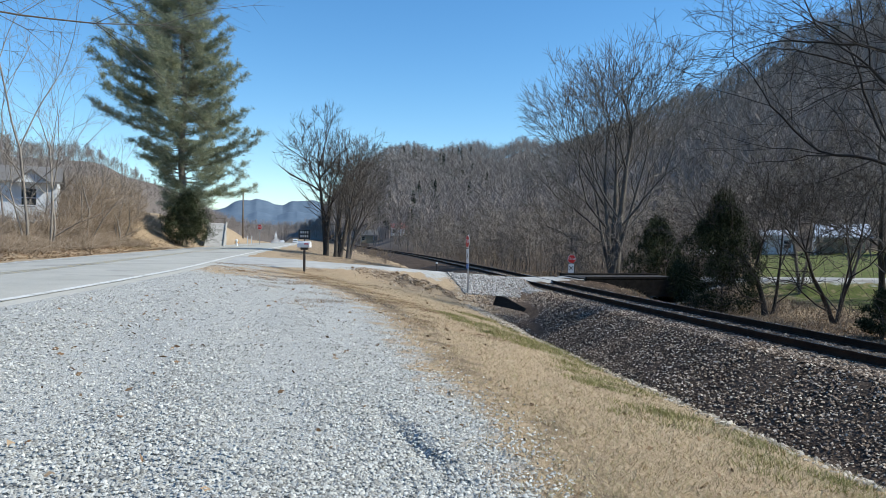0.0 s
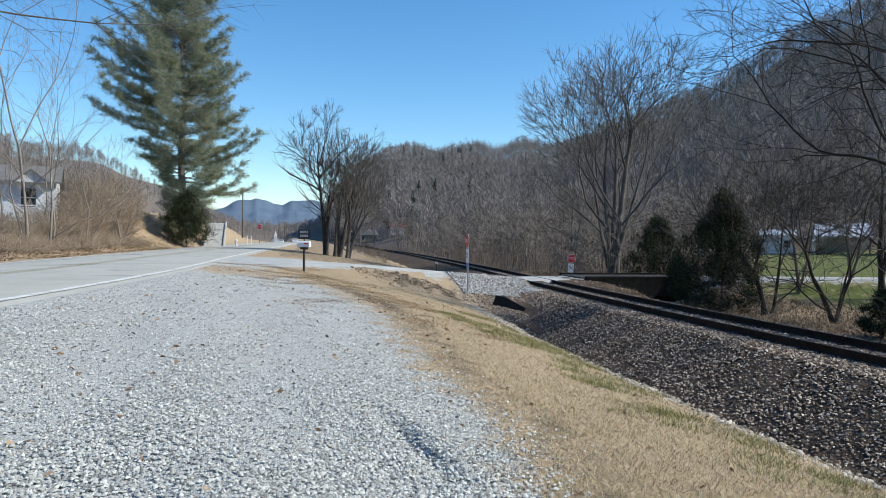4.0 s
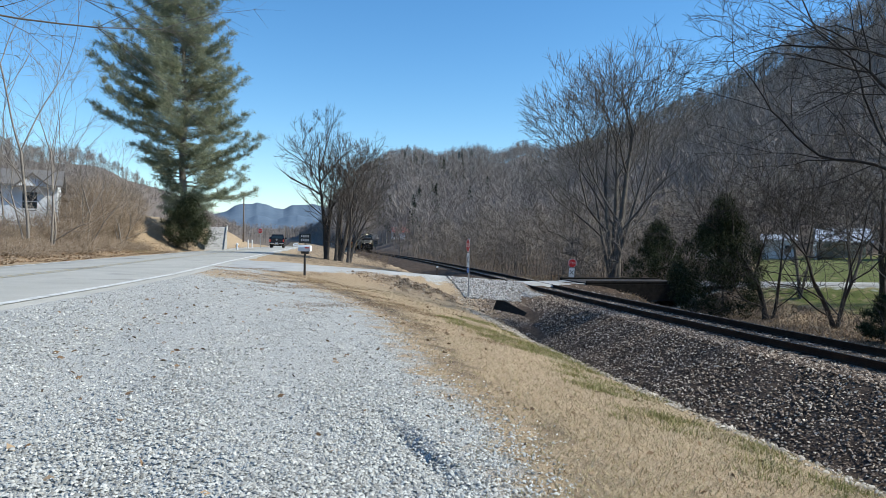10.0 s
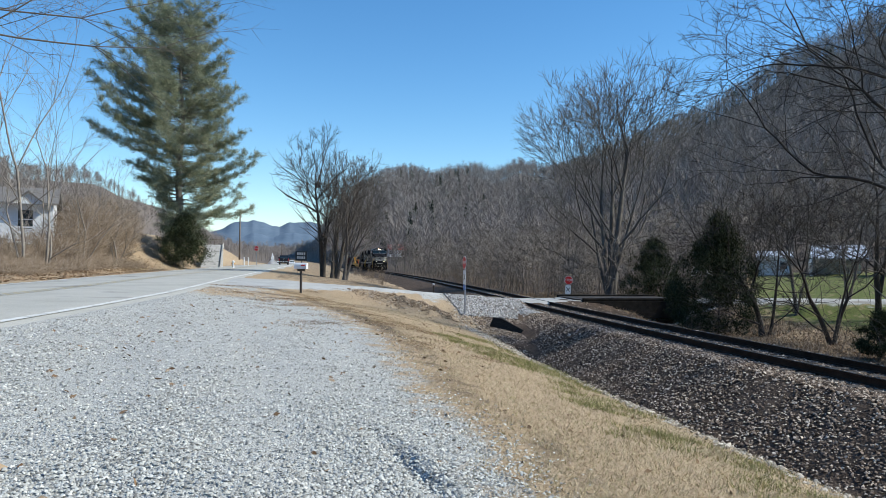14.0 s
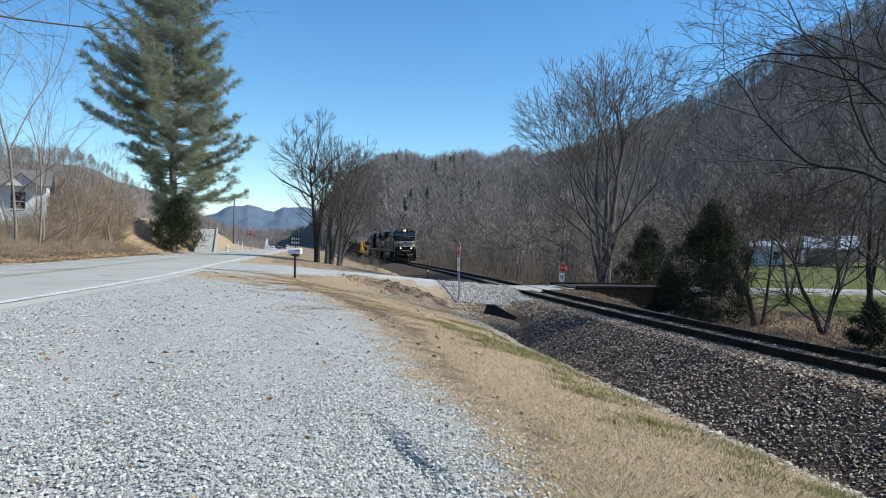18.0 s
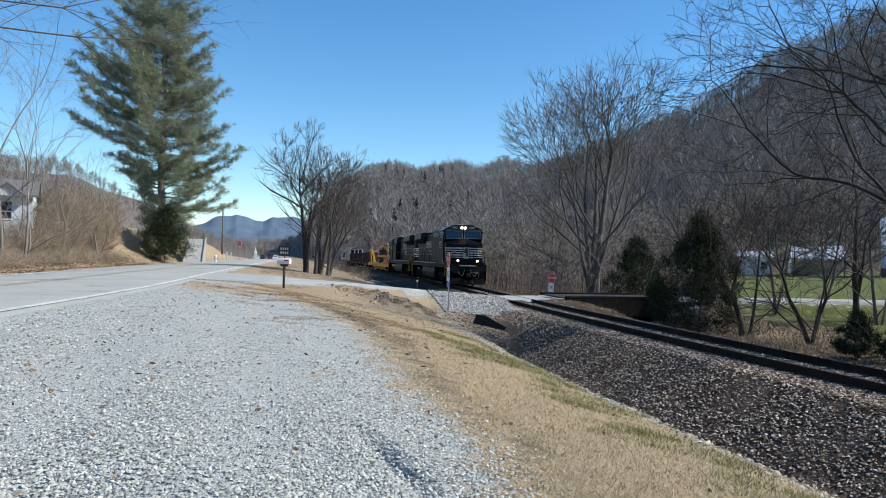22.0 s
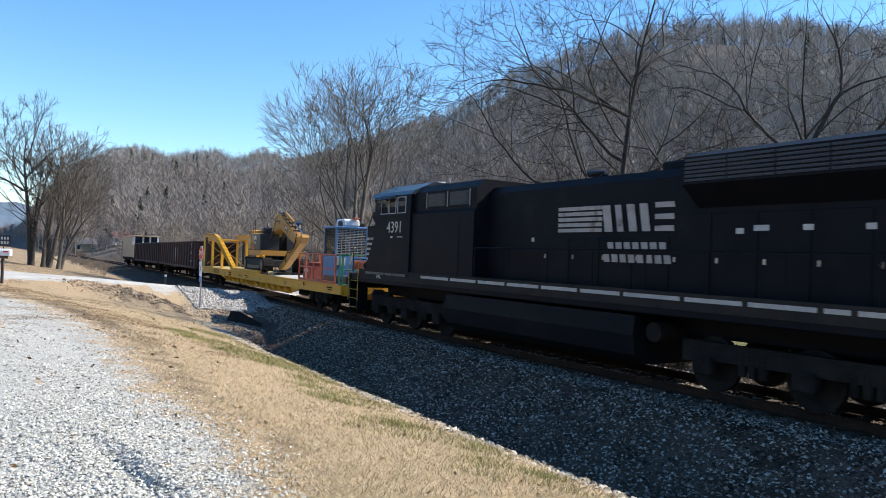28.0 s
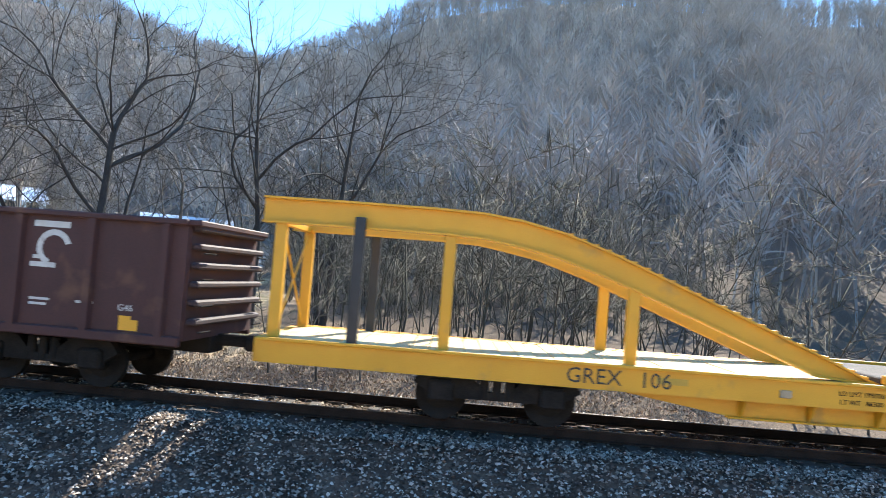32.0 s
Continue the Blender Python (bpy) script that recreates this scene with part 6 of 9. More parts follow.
        for x0 in (2.9, 4.05, 5.2):
            part("hinge_bar", Geo().box(x0, x0 + 0.035, side * 1.362, side * 1.385, 3.78, 4.24), "steel", cb)
        part("access_door", Geo().box(3.3, 4.5, side * 1.44, side * 1.452, 1.8, 3.3, 0.006), "black", cb)
    # cab
    body = [(-1.5, 1.66), (-1.5, 3.62), (-1.47, 4.26), (1.47, 4.26), (1.5, 3.62), (1.5, 1.66)]
    cab = part("cab", Geo().prism(body, 0, 6.0, 8.35), "black", ob)
    roof = [(-1.53, 4.24), (-1.40, 4.38), (-0.72, 4.68), (0.72, 4.68), (1.40, 4.38), (1.53, 4.24)]
    part("roof", Geo().prism(roof, 0, 5.9, 8.62), "cab_roof", cab)
    for side in (-1, 1):
        y = side * 1.475
        for x0, x1 in ((6.30, 6.85), (6.95, 7.42), (7.46, 8.0)):
            part("window_frame", Geo().box(x0, x1, y, y + side * 0.03, 3.67, 3.695).box(x0, x1, y, y + side * 0.03, 4.175, 4.2).box(x0, x0 + 0.025, y, y + side * 0.03, 3.69, 4.18).box(x1 - 0.025, x1, y, y + side * 0.03, 3.69, 4.18), "grey", cab)
            part("window_pane", Geo().box(x0 + 0.04, x1 - 0.04, y, y + side * 0.012, 3.70, 4.17), "glass", cab)
        part("sunshade", Geo().add([(6.8, side * 1.5, 4.25), (8.1, side * 1.5, 4.25), (8.0, side * 1.78, 4.10), (6.9, side * 1.78, 4.10), (6.8, side * 1.5, 4.27), (8.1, side * 1.5, 4.27), (8.0, side * 1.78, 4.12), (6.9, side * 1.78, 4.12)],
             [(0, 1, 2, 3), (4, 7, 6, 5), (0, 4, 5, 1), (1, 5, 6, 2), (2, 6, 7, 3), (3, 7, 4, 0)]), "black", cab)
        part("mirror", Geo().box(8.05, 8.1, side * 1.52, side * 1.7, 3.75, 4.05, 0.01), "steel", cab)
        part("side_window", Geo().box(8.08, 8.30, y, y + side * 0.012, 3.66, 4.17), "glass", cab)
        text("cab_number", number, 0.52, "white", cab, side_m(7.0, 3.22, side, 1.502), "white painted road number")
        if note:
            text("cab_note", note, 0.15, "white", cab, side_m(7.0, 2.92, side, 1.502))
        else:
            part("decal", Geo().box(7.1, 7.24, side * 1.5, side * 1.505, 2.89, 2.95), "white", cab)
            part("decal", Geo().box(6.45, 6.8, side * 1.5, side * 1.505, 2.905, 2.94), "worn_white", cab)
        if note:
            part("builder_plate", Geo().box(8.0, 8.3, side * 1.5, side * 1.506, 1.80, 1.92).box(8.0, 8.2, side * 1.5, side * 1.506, 1.918, 2.04).box(8.0, 8.1, side * 1.5, side * 1.506, 2.038, 2.14), "white", cab)
    # front of the cab with windshield, number boards and headlights
    part("cab_front", Geo().prism([(8.35, 3.30), (8.70, 3.58), (8.52, 4.26), (8.35, 4.26)], 1, -1.45, 1.45), "black", cab)
    for side in (-1, 1):
        w = Geo().add([(8.705, side * 0.08, 3.64), (8.705, side * 1.34, 3.64), (8.56, side * 1.34, 4.20), (8.56, side * 0.08, 4.20)], [(0, 1, 2, 3)])
        w.add([(8.69, side * 0.08, 3.64), (8.69, side * 1.34, 3.64), (8.545, side * 1.34, 4.20), (8.545, side * 0.08, 4.20)], [(0, 1, 2, 3)])
        part("windshield", w, "glass", cab)
        fr = [(8.712, side * 0.07, 3.625), (8.712, side * 1.355, 3.625), (8.562, side * 1.355, 4.21), (8.562, side * 0.07, 4.21), (8.712, side * 0.07, 3.625)]
        part("windshield_frame", Geo().tube(fr, 0.017, 6), "grey", cab)
        b = part("number_board", Geo().box(8.56, 8.68, side * 0.34, side * 0.98, 4.32, 4.56, 0.02), "sign_dark", cab)
        text("board_number", number, 0.21, "white", b, Matrix.Translation((8.684, side * 0.66, 4.44)) @ pose(0, 0, 0, 90, 0, 90))
        part("headlight", Geo().tube([(8.6, side * 0.13, 4.44), (8.72, side * 0.13, 4.44)], 0.085, 14), "headlamp" if note else "steel", cab)
        part("roof_front", Geo().box(8.45, 8.62, side * 0.02, side * 1.40, 4.25, 4.32, 0.02), "grey", cab)
    part("roof_box", Geo().box(7.2, 7.6, -0.2, 0.2, 4.68, 4.76, 0.03), "grey", cab)
    part("antenna", Geo().tube([(6.6, -0.3, 4.68), (6.6, -0.3, 4.95)], 0.015, 6), "grey", cab)
    part("roof_box", Geo().box(6.2, 6.5, 0.1, 0.4, 4.68, 4.75, 0.02), "grey", cab)
    # nose
    plan = [(8.3, -1.42), (9.1, -1.42), (9.95, -0.85), (9.95, 0.85), (9.1, 1.42), (8.3, 1.42)]
    top = [3.56, 3.52, 3.12, 3.12, 3.52, 3.56]
    n = len(plan)
    g = Geo().add([(x, y, 1.66) for x, y in plan] + [(x, y, t - (0.22 if abs(y) > 1 else 0)) for (x, y), t in zip(plan, top)] + [(8.3, 0, 3.68), (9.0, 0, 3.62), (9.85, 0, 3.22)],
                  [(i, (i + 1) % n, n + (i + 1) % n, n + i) for i in range(n)] + [(6, 7, 13, 12), (7, 8, 14, 13), (8, 9, 14), (9, 10, 13, 14), (10, 11, 12, 13), tuple(reversed(range(n)))])
    nose = part("nose", g, "black", ob)
    for k in range(5):
        z = 2.14 + k * 0.172
        for side in (-1, 1):
            # a band along the side and round the bevel, its tail cut on a slant
            pts = [(9.02 - 0.09 * k, side * 1.424), (9.1, side * 1.424), (9.953, side * 0.853)]
            g = Geo()
            lo = [(x, y, z) for x, y in pts] + [(x + (0.05 if i == 0 else 0), y + side * 0.006, z) for i, (x, y) in enumerate(pts)]
            m3 = len(lo)
            g.add([p for p in lo] + [(p[0] - (0.045 if i % 3 == 0 else 0), p[1], p[2] + 0.085) for i, p in enumerate(lo)],
                  [(3, 4, m3 + 4, m3 + 3), (4, 5, m3 + 5, m3 + 4), (0, 1, 4, 3), (1, 2, 5, 4), (m3, m3 + 3, m3 + 4, m3 + 1), (m3 + 1, m3 + 4, m3 + 5, m3 + 2), (0, 3, m3 + 3, m3), (2, m3 + 2, m3 + 5, 5)])
            part("stripe", g, "stripe_white", nose, "white painted nose stripe")
            part("stripe", Geo().box(9.952, 9.958, side * 0.26, side * 0.84, z, z + 0.085), "stripe_white", nose, "white painted nose stripe")
    part("nose_panel", Geo().box(9.952, 9.962, -0.22, 0.22, 2.10, 2.93), "worn_white", nose)
    part("nose_emblem", Geo().prism([(-0.2, 2.5), (-0.02, 2.5), (-0.1, 2.25), (0.12, 2.25), (0.16, 2.85), (-0.06, 2.88), (-0.2, 2.7)], 0, 9.963, 9.967), "sign_dark", nose)
    # ends: platforms, steps, rails, coupler, plow
    for way, tag in ((1, "front"), (-1, "rear")):
        part("platform", Geo().box(way * 9.6, way * 10.5, -1.45, 1.45, 1.58, 1.66, 0.01), "black", ob)
        part("end_plate", Geo().box(way * 10.38, way * 10.48, -1.45, 1.45, 1.12, 1.58, 0.02), "under", ob)
        part("plow", Geo().prism([(-1.35, 0.2), (-1.35, 0.62), (-0.4, 0.66), (-0.3, 0.5), (0.3, 0.5), (0.4, 0.66), (1.35, 0.62), (1.35, 0.2), (0.0, 0.15)], 0, way * 10.42, way * 10.5), "plow", ob)
        coupler(ob, way * 11.1, way)
        for side in (-1, 1):
            st = part("step_well", Geo().box(way * 9.55, way * 9.62, side * 1.1, side * 1.5, 0.4, 1.6, 0.01).box(way * 10.15, way * 10.22, side * 1.1, side * 1.5, 0.4, 1.6, 0.01), "black", ob)
            for j in range(4):
                z = 0.46 + j * 0.31
                part("step", Geo().box(way * 9.6, way * 10.18, side * 1.15, side * 1.5, z, z + 0.03, 0.004), "under", st)
                part("step_edge", Geo().box(way * 9.62, way * 10.16, side * 1.5, side * 1.51, z, z + 0.02), "yellow_rail", st)
            for xx in (9.5, 10.26):
                part("grab_iron", Geo().tube([(way * xx, side * 1.53, 0.7), (way * xx, side * 1.53, 1.75), (way * (xx + 0.08), side * 1.48, 1.95), (way * (xx + 0.34), side * 1.2, 2.55), (way * (xx + 0.42), side * 1.1, 2.62), (way * (xx + 0.44), side * 1.02, 2.6)], 0.017, 6), "yellow_rail", ob)
            part("end_rail", Geo().tube([(way * 10.42, side * 0.45, 1.66), (way * 10.42, side * 0.45, 2.6), (way * 10.42, side * 1.3, 2.6), (way * 10.42, side * 1.3, 1.66)], 0.022, 6)
                 .tube([(way * 10.42, side * 0.45, 2.15), (way * 10.42, side * 1.3, 2.15)], 0.018, 6), "black", ob)
            part("brake_hose", Geo().tube([(way * (10.54 + 0.2 * math.sin(3.14 * j / 9)), side * (0.22 + 0.5 * j / 9), 1.28 - 0.42 * math.sin(3.14 * j / 9) - 0.1 * j / 9) for j in range(10)], 0.013, 6), "worn_white", ob)
            part("brake_hose", Geo().tube([(way * (10.54 + 0.16 * math.sin(3.14 * j / 9)), side * (0.78 + 0.3 * j / 9), 1.3 - 0.4 * math.sin(3.14 * j / 9)) for j in range(10)], 0.015, 6), "rubber", ob)
            lamp = part("ditch_light", Geo().tube([(way * 10.30, side * 0.74, 1.93), (way * 10.47, side * 0.74, 1.93)], 0.135, 14).box(way * 10.25, way * 10.4, side * 0.62, side * 0.86, 1.66, 1.85), "black", ob)
            if way > 0 and note:
                part("lens", Geo().tube([(10.465, side * 0.74, 1.93), (10.485, side * 0.74, 1.93)], 0.085, 14), "lamp", lamp)
            else:
                part("lens", Geo().tube([(way * 10.465, side * 0.74, 1.93), (way * 10.485, side * 0.74, 1.93)], 0.105, 14), "glass", lamp)
        part("anticlimber", Geo().box(way * 10.45, way * 10.62, -0.62, 0.62, 1.52, 1.60, 0.02), "worn_white", ob)
    # hood end
    for k in range(5):
        z = 2.10 + k * 0.20
        part("stripe", Geo().box(-10.06, -10.052, -0.93, 0.93, z + 0.06, z + 0.165), "white", ob, "white painted stripe on the hood end")
        for side in (-1, 1):
            part("stripe", Geo().box(-10.04, -8.9 - 0.07 * (4 - k), side * 0.97, side * 0.975, z + 0.06, z + 0.165), "white", ob, "white painted stripe on the hood end")
    for side in (-1, 1):
        text("hood_number", number, 0.38, "white", ob, side_m(-9.58, 3.68, side, 0.954))
        part("rear_lamp", Geo().tube([(-10.05, side * 0.16, 4.05), (-10.12, side * 0.16, 4.05)], 0.09, 12), "steel", ob)
        part("handrail", rail_geo(side), "black", ob)
        # sill stripe in dashes, emblem and lettering as plain shapes
        x = -8.9
        for length in (1.35, 0.5, 1.3, 1.3, 1.5, 1.25, 1.3, 1.3, 1.25, 1.35, 1.6, 1.5):
            if x + length < 6.2:
                part("sill_stripe", Geo().box(x, x + length - 0.09, side * 1.496, side * 1.502, 1.675, 1.755), "stripe_white", ob)
            x += length + 0.02
        # below the cab the sill stripe takes a darker, browner tone
        for xa in (6.2, 7.62):
            part("sill_stripe", Geo().box(xa, xa + 1.36, side * 1.496, side * 1.502, 1.675, 1.755), "dull_stripe", ob)
        for k in range(5):
            z = 3.02 + k * 0.125
            part("emblem_bar", skew(-2.2 + side * 1.90, -2.2 + side * 0.45, z, z + 0.085, side, 0.975), "worn_white", ob)
        for a, b in ((0.36, 0.12), (-0.02, -0.2), (-0.36, -0.58), (-0.72, -0.94)):
            part("emblem_shape", skew(-2.2 + side * a, -2.2 + side * b, 3.02, 3.6, side, 0.975), "worn_white", ob)
        for z in (3.02, 3.26, 3.5):
            part("emblem_shape", skew(-2.2 - side * 1.06, -2.2 - side * 1.55, z, z + 0.11, side, 0.975), "worn_white", ob)
        for k, w in ((0, 0.82), (1, 0.95)):
            z = 2.62 - k * 0.26
            for j in range(7 if k == 0 else 8):
                a = -w + j * 0.24
                part("lettering_bar", skew(-2.2 + side * (a - 0.55), -2.2 + side * (a - 0.38), z, z + 0.17, side, 0.975), "worn_white", ob)
    for side in (-1, 1):
        part("side_sill", Geo().box(-9.5, 9.5, side * 1.47, side * 1.495, 1.5, 1.83, 0.006), "sill_tan", ob)
    if not note:
        for side in (-1, 1):
            text("sill_mark", "U96", 0.17, "white", ob, side_m(8.0, 1.60, side, 1.503))
    part("cab_shade", Geo().box(6.2, 8.2, -0.6, 0.6, 4.67, 4.70, 0.005), "black", cab)
    return ob


def skew(xa, xb, z0, z1, side, y):
    """A slanted bar on a side wall."""
    s = 0.18 * (z1 - z0) * side
    a, b = min(xa, xb), max(xa, xb)
    y0, y1 = side * y, side * (y + 0.004)
    return Geo().add([(a, y0, z0), (b, y0, z0), (b + s, y0, z1), (a + s, y0, z1), (a, y1, z0), (b, y1, z0), (b + s, y1, z1), (a + s, y1, z1)],
                     [(0, 1, 2, 3), (7, 6, 5, 4), (0, 4, 5, 1), (1, 5, 6, 2), (2, 6, 7, 3), (3, 7, 4, 0)])


def rail_geo(side):
    g = Geo().tube([(-9.4, side * 1.44, 2.62), (2.5, side * 1.44, 2.62)], 0.018, 6)
    for k in range(9):
        x = -9.4 + k * 1.487
        g.tube([(x, side * 1.44, 1.66), (x, side * 1.44, 2.62)], 0.018, 6)
    return g


def flatcar():
    ob = empty("flatcar", Matrix(), "long yellow flatcar with arched ramp beams and a worn deck", "flatcar")
    for x in (-10.3, 10.4):
        bogie(ob, x, 2, 1.75, r=0.42)
    for side in (-1, 1):
        y0, y1 = side * 1.26, side * 1.40
        sill = [(-14.05, 1.14), (-14.05, 0.76), (-8.7, 0.74), (8.0, 0.74), (13.3, 0.78), (13.3, 1.14)]
        s = part("side_sill", Geo().prism(sill, 1, y0, y1), "yellow", ob)
        part("sill_flange", Geo().box(-14.05, 13.3, side * 1.40, side * 1.47, 1.10, 1.15, 0.008), "yellow", s)
        web = part("belly_web", Geo().prism([(-8.7, 0.76), (-6.7, 0.46), (6.4, 0.46), (8.0, 0.76)], 1, side * 1.10, side * 1.13), "yellow", s)
        part("web_flange", Geo().box(-6.7, 6.4, side * 1.05, side * 1.22, 0.43, 0.462, 0.008), "yellow", web)
        for k in range(13):
            x = -6.5 + k * 1.06
            part("web_rib", Geo().prism([(side * 1.13, 0.463), (side * 1.19, 0.463), (side * 1.36, 0.738), (side * 1.13, 0.738)], 0, x, x + 0.03), "yellow", web)
        part("curb", Geo().box(-4.4, 1.75, side * 1.28, side * 1.43, 1.15, 1.30, 0.015), "yellow", s)
        for x in (-6.0, -2.0, 1.9, 6.2):
            part("stake_pocket", Geo().box(x, x + 0.18, side * 1.40, side * 1.43, 0.84, 0.96, 0.01), "tan", s)
        for x, w in ((3.2, 0.5), (6.0, 0.55), (-7.9, 0.5), (-2.8, 0.5)):
            part("reflector", Geo().box(x, x + w, side * 1.401, side * 1.406, 0.90, 1.0), "yellow_rail", s)
        text("car_mark", "GREX", 0.34, "sign_dark", s, side_m(-8.85 if side < 0 else -7.9, 0.93, side, 1.404))
        text("car_number", "106", 0.34, "sign_dark", s, side_m(-7.9 if side < 0 else -8.85, 0.93, side, 1.404))
        text("load_limit", "LD LMT 199700", 0.105, "under", s, side_m(-4.75, 0.975, side, 1.404))
        text("light_weight", "LT WT   86300", 0.105, "under", s, side_m(-4.75, 0.845, side, 1.404))
        text("car_note", "MWF", 0.11, "under", s, side_m(-2.3, 0.90, side, 1.404))
        part("note_bar", Geo().box(-1.2, -0.4, side * 1.402, side * 1.405, 0.92, 0.96), "under", s)
        part("note_bar", Geo().box(-1.1, -0.5, side * 1.402, side * 1.405, 0.85, 0.88), "under", s)
        part("note_bar", Geo().box(11.8, 12.4, side * 1.402, side * 1.405, 0.98, 1.03), "under", s)
        part("note_bar", Geo().box(11.9, 12.35, side * 1.402, side * 1.405, 0.90, 0.94), "under", s)
        part("note_bar", Geo().box(8.9, 9.0, side * 1.402, side * 1.405, 0.92, 1.06), "under", s)
        part("note_bar", Geo().box(9.08, 9.18, side * 1.402, side * 1.405, 0.92, 1.06), "under", s)
    for x in (-14.05, 13.3):
        part("end_sill", Geo().box(x - 0.12, x + 0.02, -1.26, 1.26, 0.74, 1.13, 0.02), "yellow", ob)
        coupler(ob, x + math.copysign(0.55, x), math.copysign(1, x))
    part("centre_sill", Geo().box(-13.9, 13.0, -0.3, 0.3, 0.6, 1.05, 0.02), "yellow", ob)
    for k in range(18):
        x = -13.2 + k * 1.48
        part("cross_bearer", Geo().box(x, x + 0.12, -1.26, 1.26, 0.78, 1.05, 0.01), "yellow", ob)
    rng = random.Random(3)
    part("timber_mat", Geo().box(-4.4, 1.9, -1.25, 1.25, 1.09, 1.25, 0.02), "tie", ob)
    deck = part("deck", Geo().box(-14.0, 13.2, -1.26, 1.26, 1.05, 1.09, 0.005), "under", ob)
    for k in range(33):
        x = -13.98 + k * 0.285
        part("deck_plank", Geo().box(x, x + 0.27, -1.25, 1.25, 1.09, 1.135 + rng.uniform(-0.006, 0.006), 0.006), "plank", deck)
    for k in range(7):
        x = 1.95 + k * 1.62
        part("deck_plate", Geo().box(x, x + 1.6, -1.25, 1.25, 1.09, 1.12 + rng.uniform(-0.004, 0.004), 0.004), "grey", deck)
    # arched ramp beams on posts
    arch = [(-14.2, 3.36), (-12.8, 3.37), (-11.4, 3.37), (-10.7, 3.35), (-10.1, 3.28), (-9.4, 3.13), (-8.6, 2.86), (-7.75, 2.52), (-6.9, 2.17), (-6.05, 1.83), (-5.2, 1.48), (-4.6, 1.22), (-4.35, 1.13)]
    low = []
    for i, (x, z) in enumerate(arch):
        d = 0.42 if i < 5 else 0.42 - 0.02 * (i - 4)
        dx = 0.0 if i < 4 else 0.14
        low.append((x - dx, max(z - d, 1.135)))
    for side in (-1, 1):
        y0, y1 = side * 1.02, side * 1.24
        b = part("ramp_beam", Geo().prism(arch + low[::-1], 1, side * 1.11, side * 1.15), "yellow", ob)
        for pts, dz in ((arch, 0.0), (low, 0.03)):
            rim = [(x, z + dz) for x, z in pts] + [(x, z + dz - 0.035) for x, z in reversed(pts)]
            part("flange", Geo().prism(rim, 1, y0, y1), "yellow", b)
        for k in range(24):
            t = 9.3 - k * 0.205
            x = -t
            z = float(np.interp(x, [p[0] for p in arch], [p[1] for p in arch]))
            part("cleat", Geo().box(x - 0.02, x + 0.02, y0, y1, z + 0.002, z + 0.03), "yellow", b)
        for x in (-13.9, -11.2, -8.25):
            z = float(np.interp(x, [p[0] for p in arch], [p[1] for p in arch])) - 0.4
            part("post", Geo().box(x - 0.09, x + 0.09, side * 1.06, side * 1.20, 1.13, z + 0.02, 0.008), "yellow", ob)
        part("stake", Geo().box(-12.72, -12.55, side * 1.20, side * 1.33, 0.95, 3.12, 0.01), "cat_grey", ob)
    for x in (-13.9, -11.2):
        part("tie_beam", Geo().box(x - 0.05, x + 0.05, -1.05, 1.05, 2.92, 3.02, 0.01), "yellow", ob)
        part("brace", Geo().tube([(x, -1.05, 1.2), (x, 1.05, 2.9)], 0.02, 6).tube([(x, 1.05, 1.2), (x, -1.05, 2.9)], 0.02, 6), "yellow", ob)
    part("brake_gear", Geo().tube([(7.2, -1.0, 0.55), (10.0, -1.0, 0.45)], 0.025, 6).box(6.8, 7.6, -0.9, -0.3, 0.4, 0.7, 0.03), "under", ob)
    # railings round the operator's platform
    def fence(x0, x1, y, material, posts):
        for z in (1.72, 2.28):
            part("railing", Geo().tube([(x0, y, z), (x1, y, z)], 0.026, 6), material, ob)
        for k in range(posts):
            x = x0 + (x1 - x0) * k / (posts - 1)
            part("railing_post", Geo().box(x - 0.03, x + 0.03, y - 0.03, y + 0.03, 1.1, 2.29, 0.004), material, ob)
        part("toe_board", Geo().box(x0, x1, y - 0.015, y + 0.015, 1.12, 1.25, 0.004), material, ob)
    for y in (-1.34, 1.34):
        fence(8.1, 10.9, y, "orange", 4)
        fence(11.0, 12.5, y, "orange", 2)
        fence(12.95, 13.25, y, "green" if y < 0 else "orange", 2)
    def cross(x, y0, y1, material, posts):
        for z in (1.72, 2.28):
            part("railing", Geo().tube([(x, y0, z), (x, y1, z)], 0.026, 6), material, ob)
        for k in range(posts):
            y = y0 + (y1 - y0) * k / (posts - 1)
            part("railing_post", Geo().box(x - 0.03, x + 0.03, y - 0.03, y + 0.03, 1.1, 2.29, 0.004), material, ob)
    cross(8.1, -1.34, 1.34, "orange", 4)
    cross(13.25, -1.34, 0.2, "green", 2)
    cross(13.25, 0.45, 1.34, "orange", 3)
    part("end_step", Geo().box(12.9, 13.3, -1.35, 1.35, 1.13, 1.17, 0.004), "green", ob)
    w = part("warning_board", Geo().box(13.27, 13.29, 0.5, 1.3, 1.55, 1.98), "sign_white", ob, "white warning board with red lettering")
    text("warning", "WARNING\nLIVE TRACK", 0.14, "sign_red", w, Matrix.Translation((13.293, 0.9, 1.77)) @ pose(0, 0, 0, 90, 0, 90))
    part("warning_back", Geo().box(13.262, 13.268, 0.5, 1.3, 1.55, 1.98), "orange", w)
    return ob


M["plank"] = surface("yellowish_deck_plank", (0.50, 0.36, 0.14), (0.66, 0.52, 0.26), 2.0, 0.8, 0.25, spots=(0.4, 0.33, 0.2), spot_scale=2.0, vary=0.12)


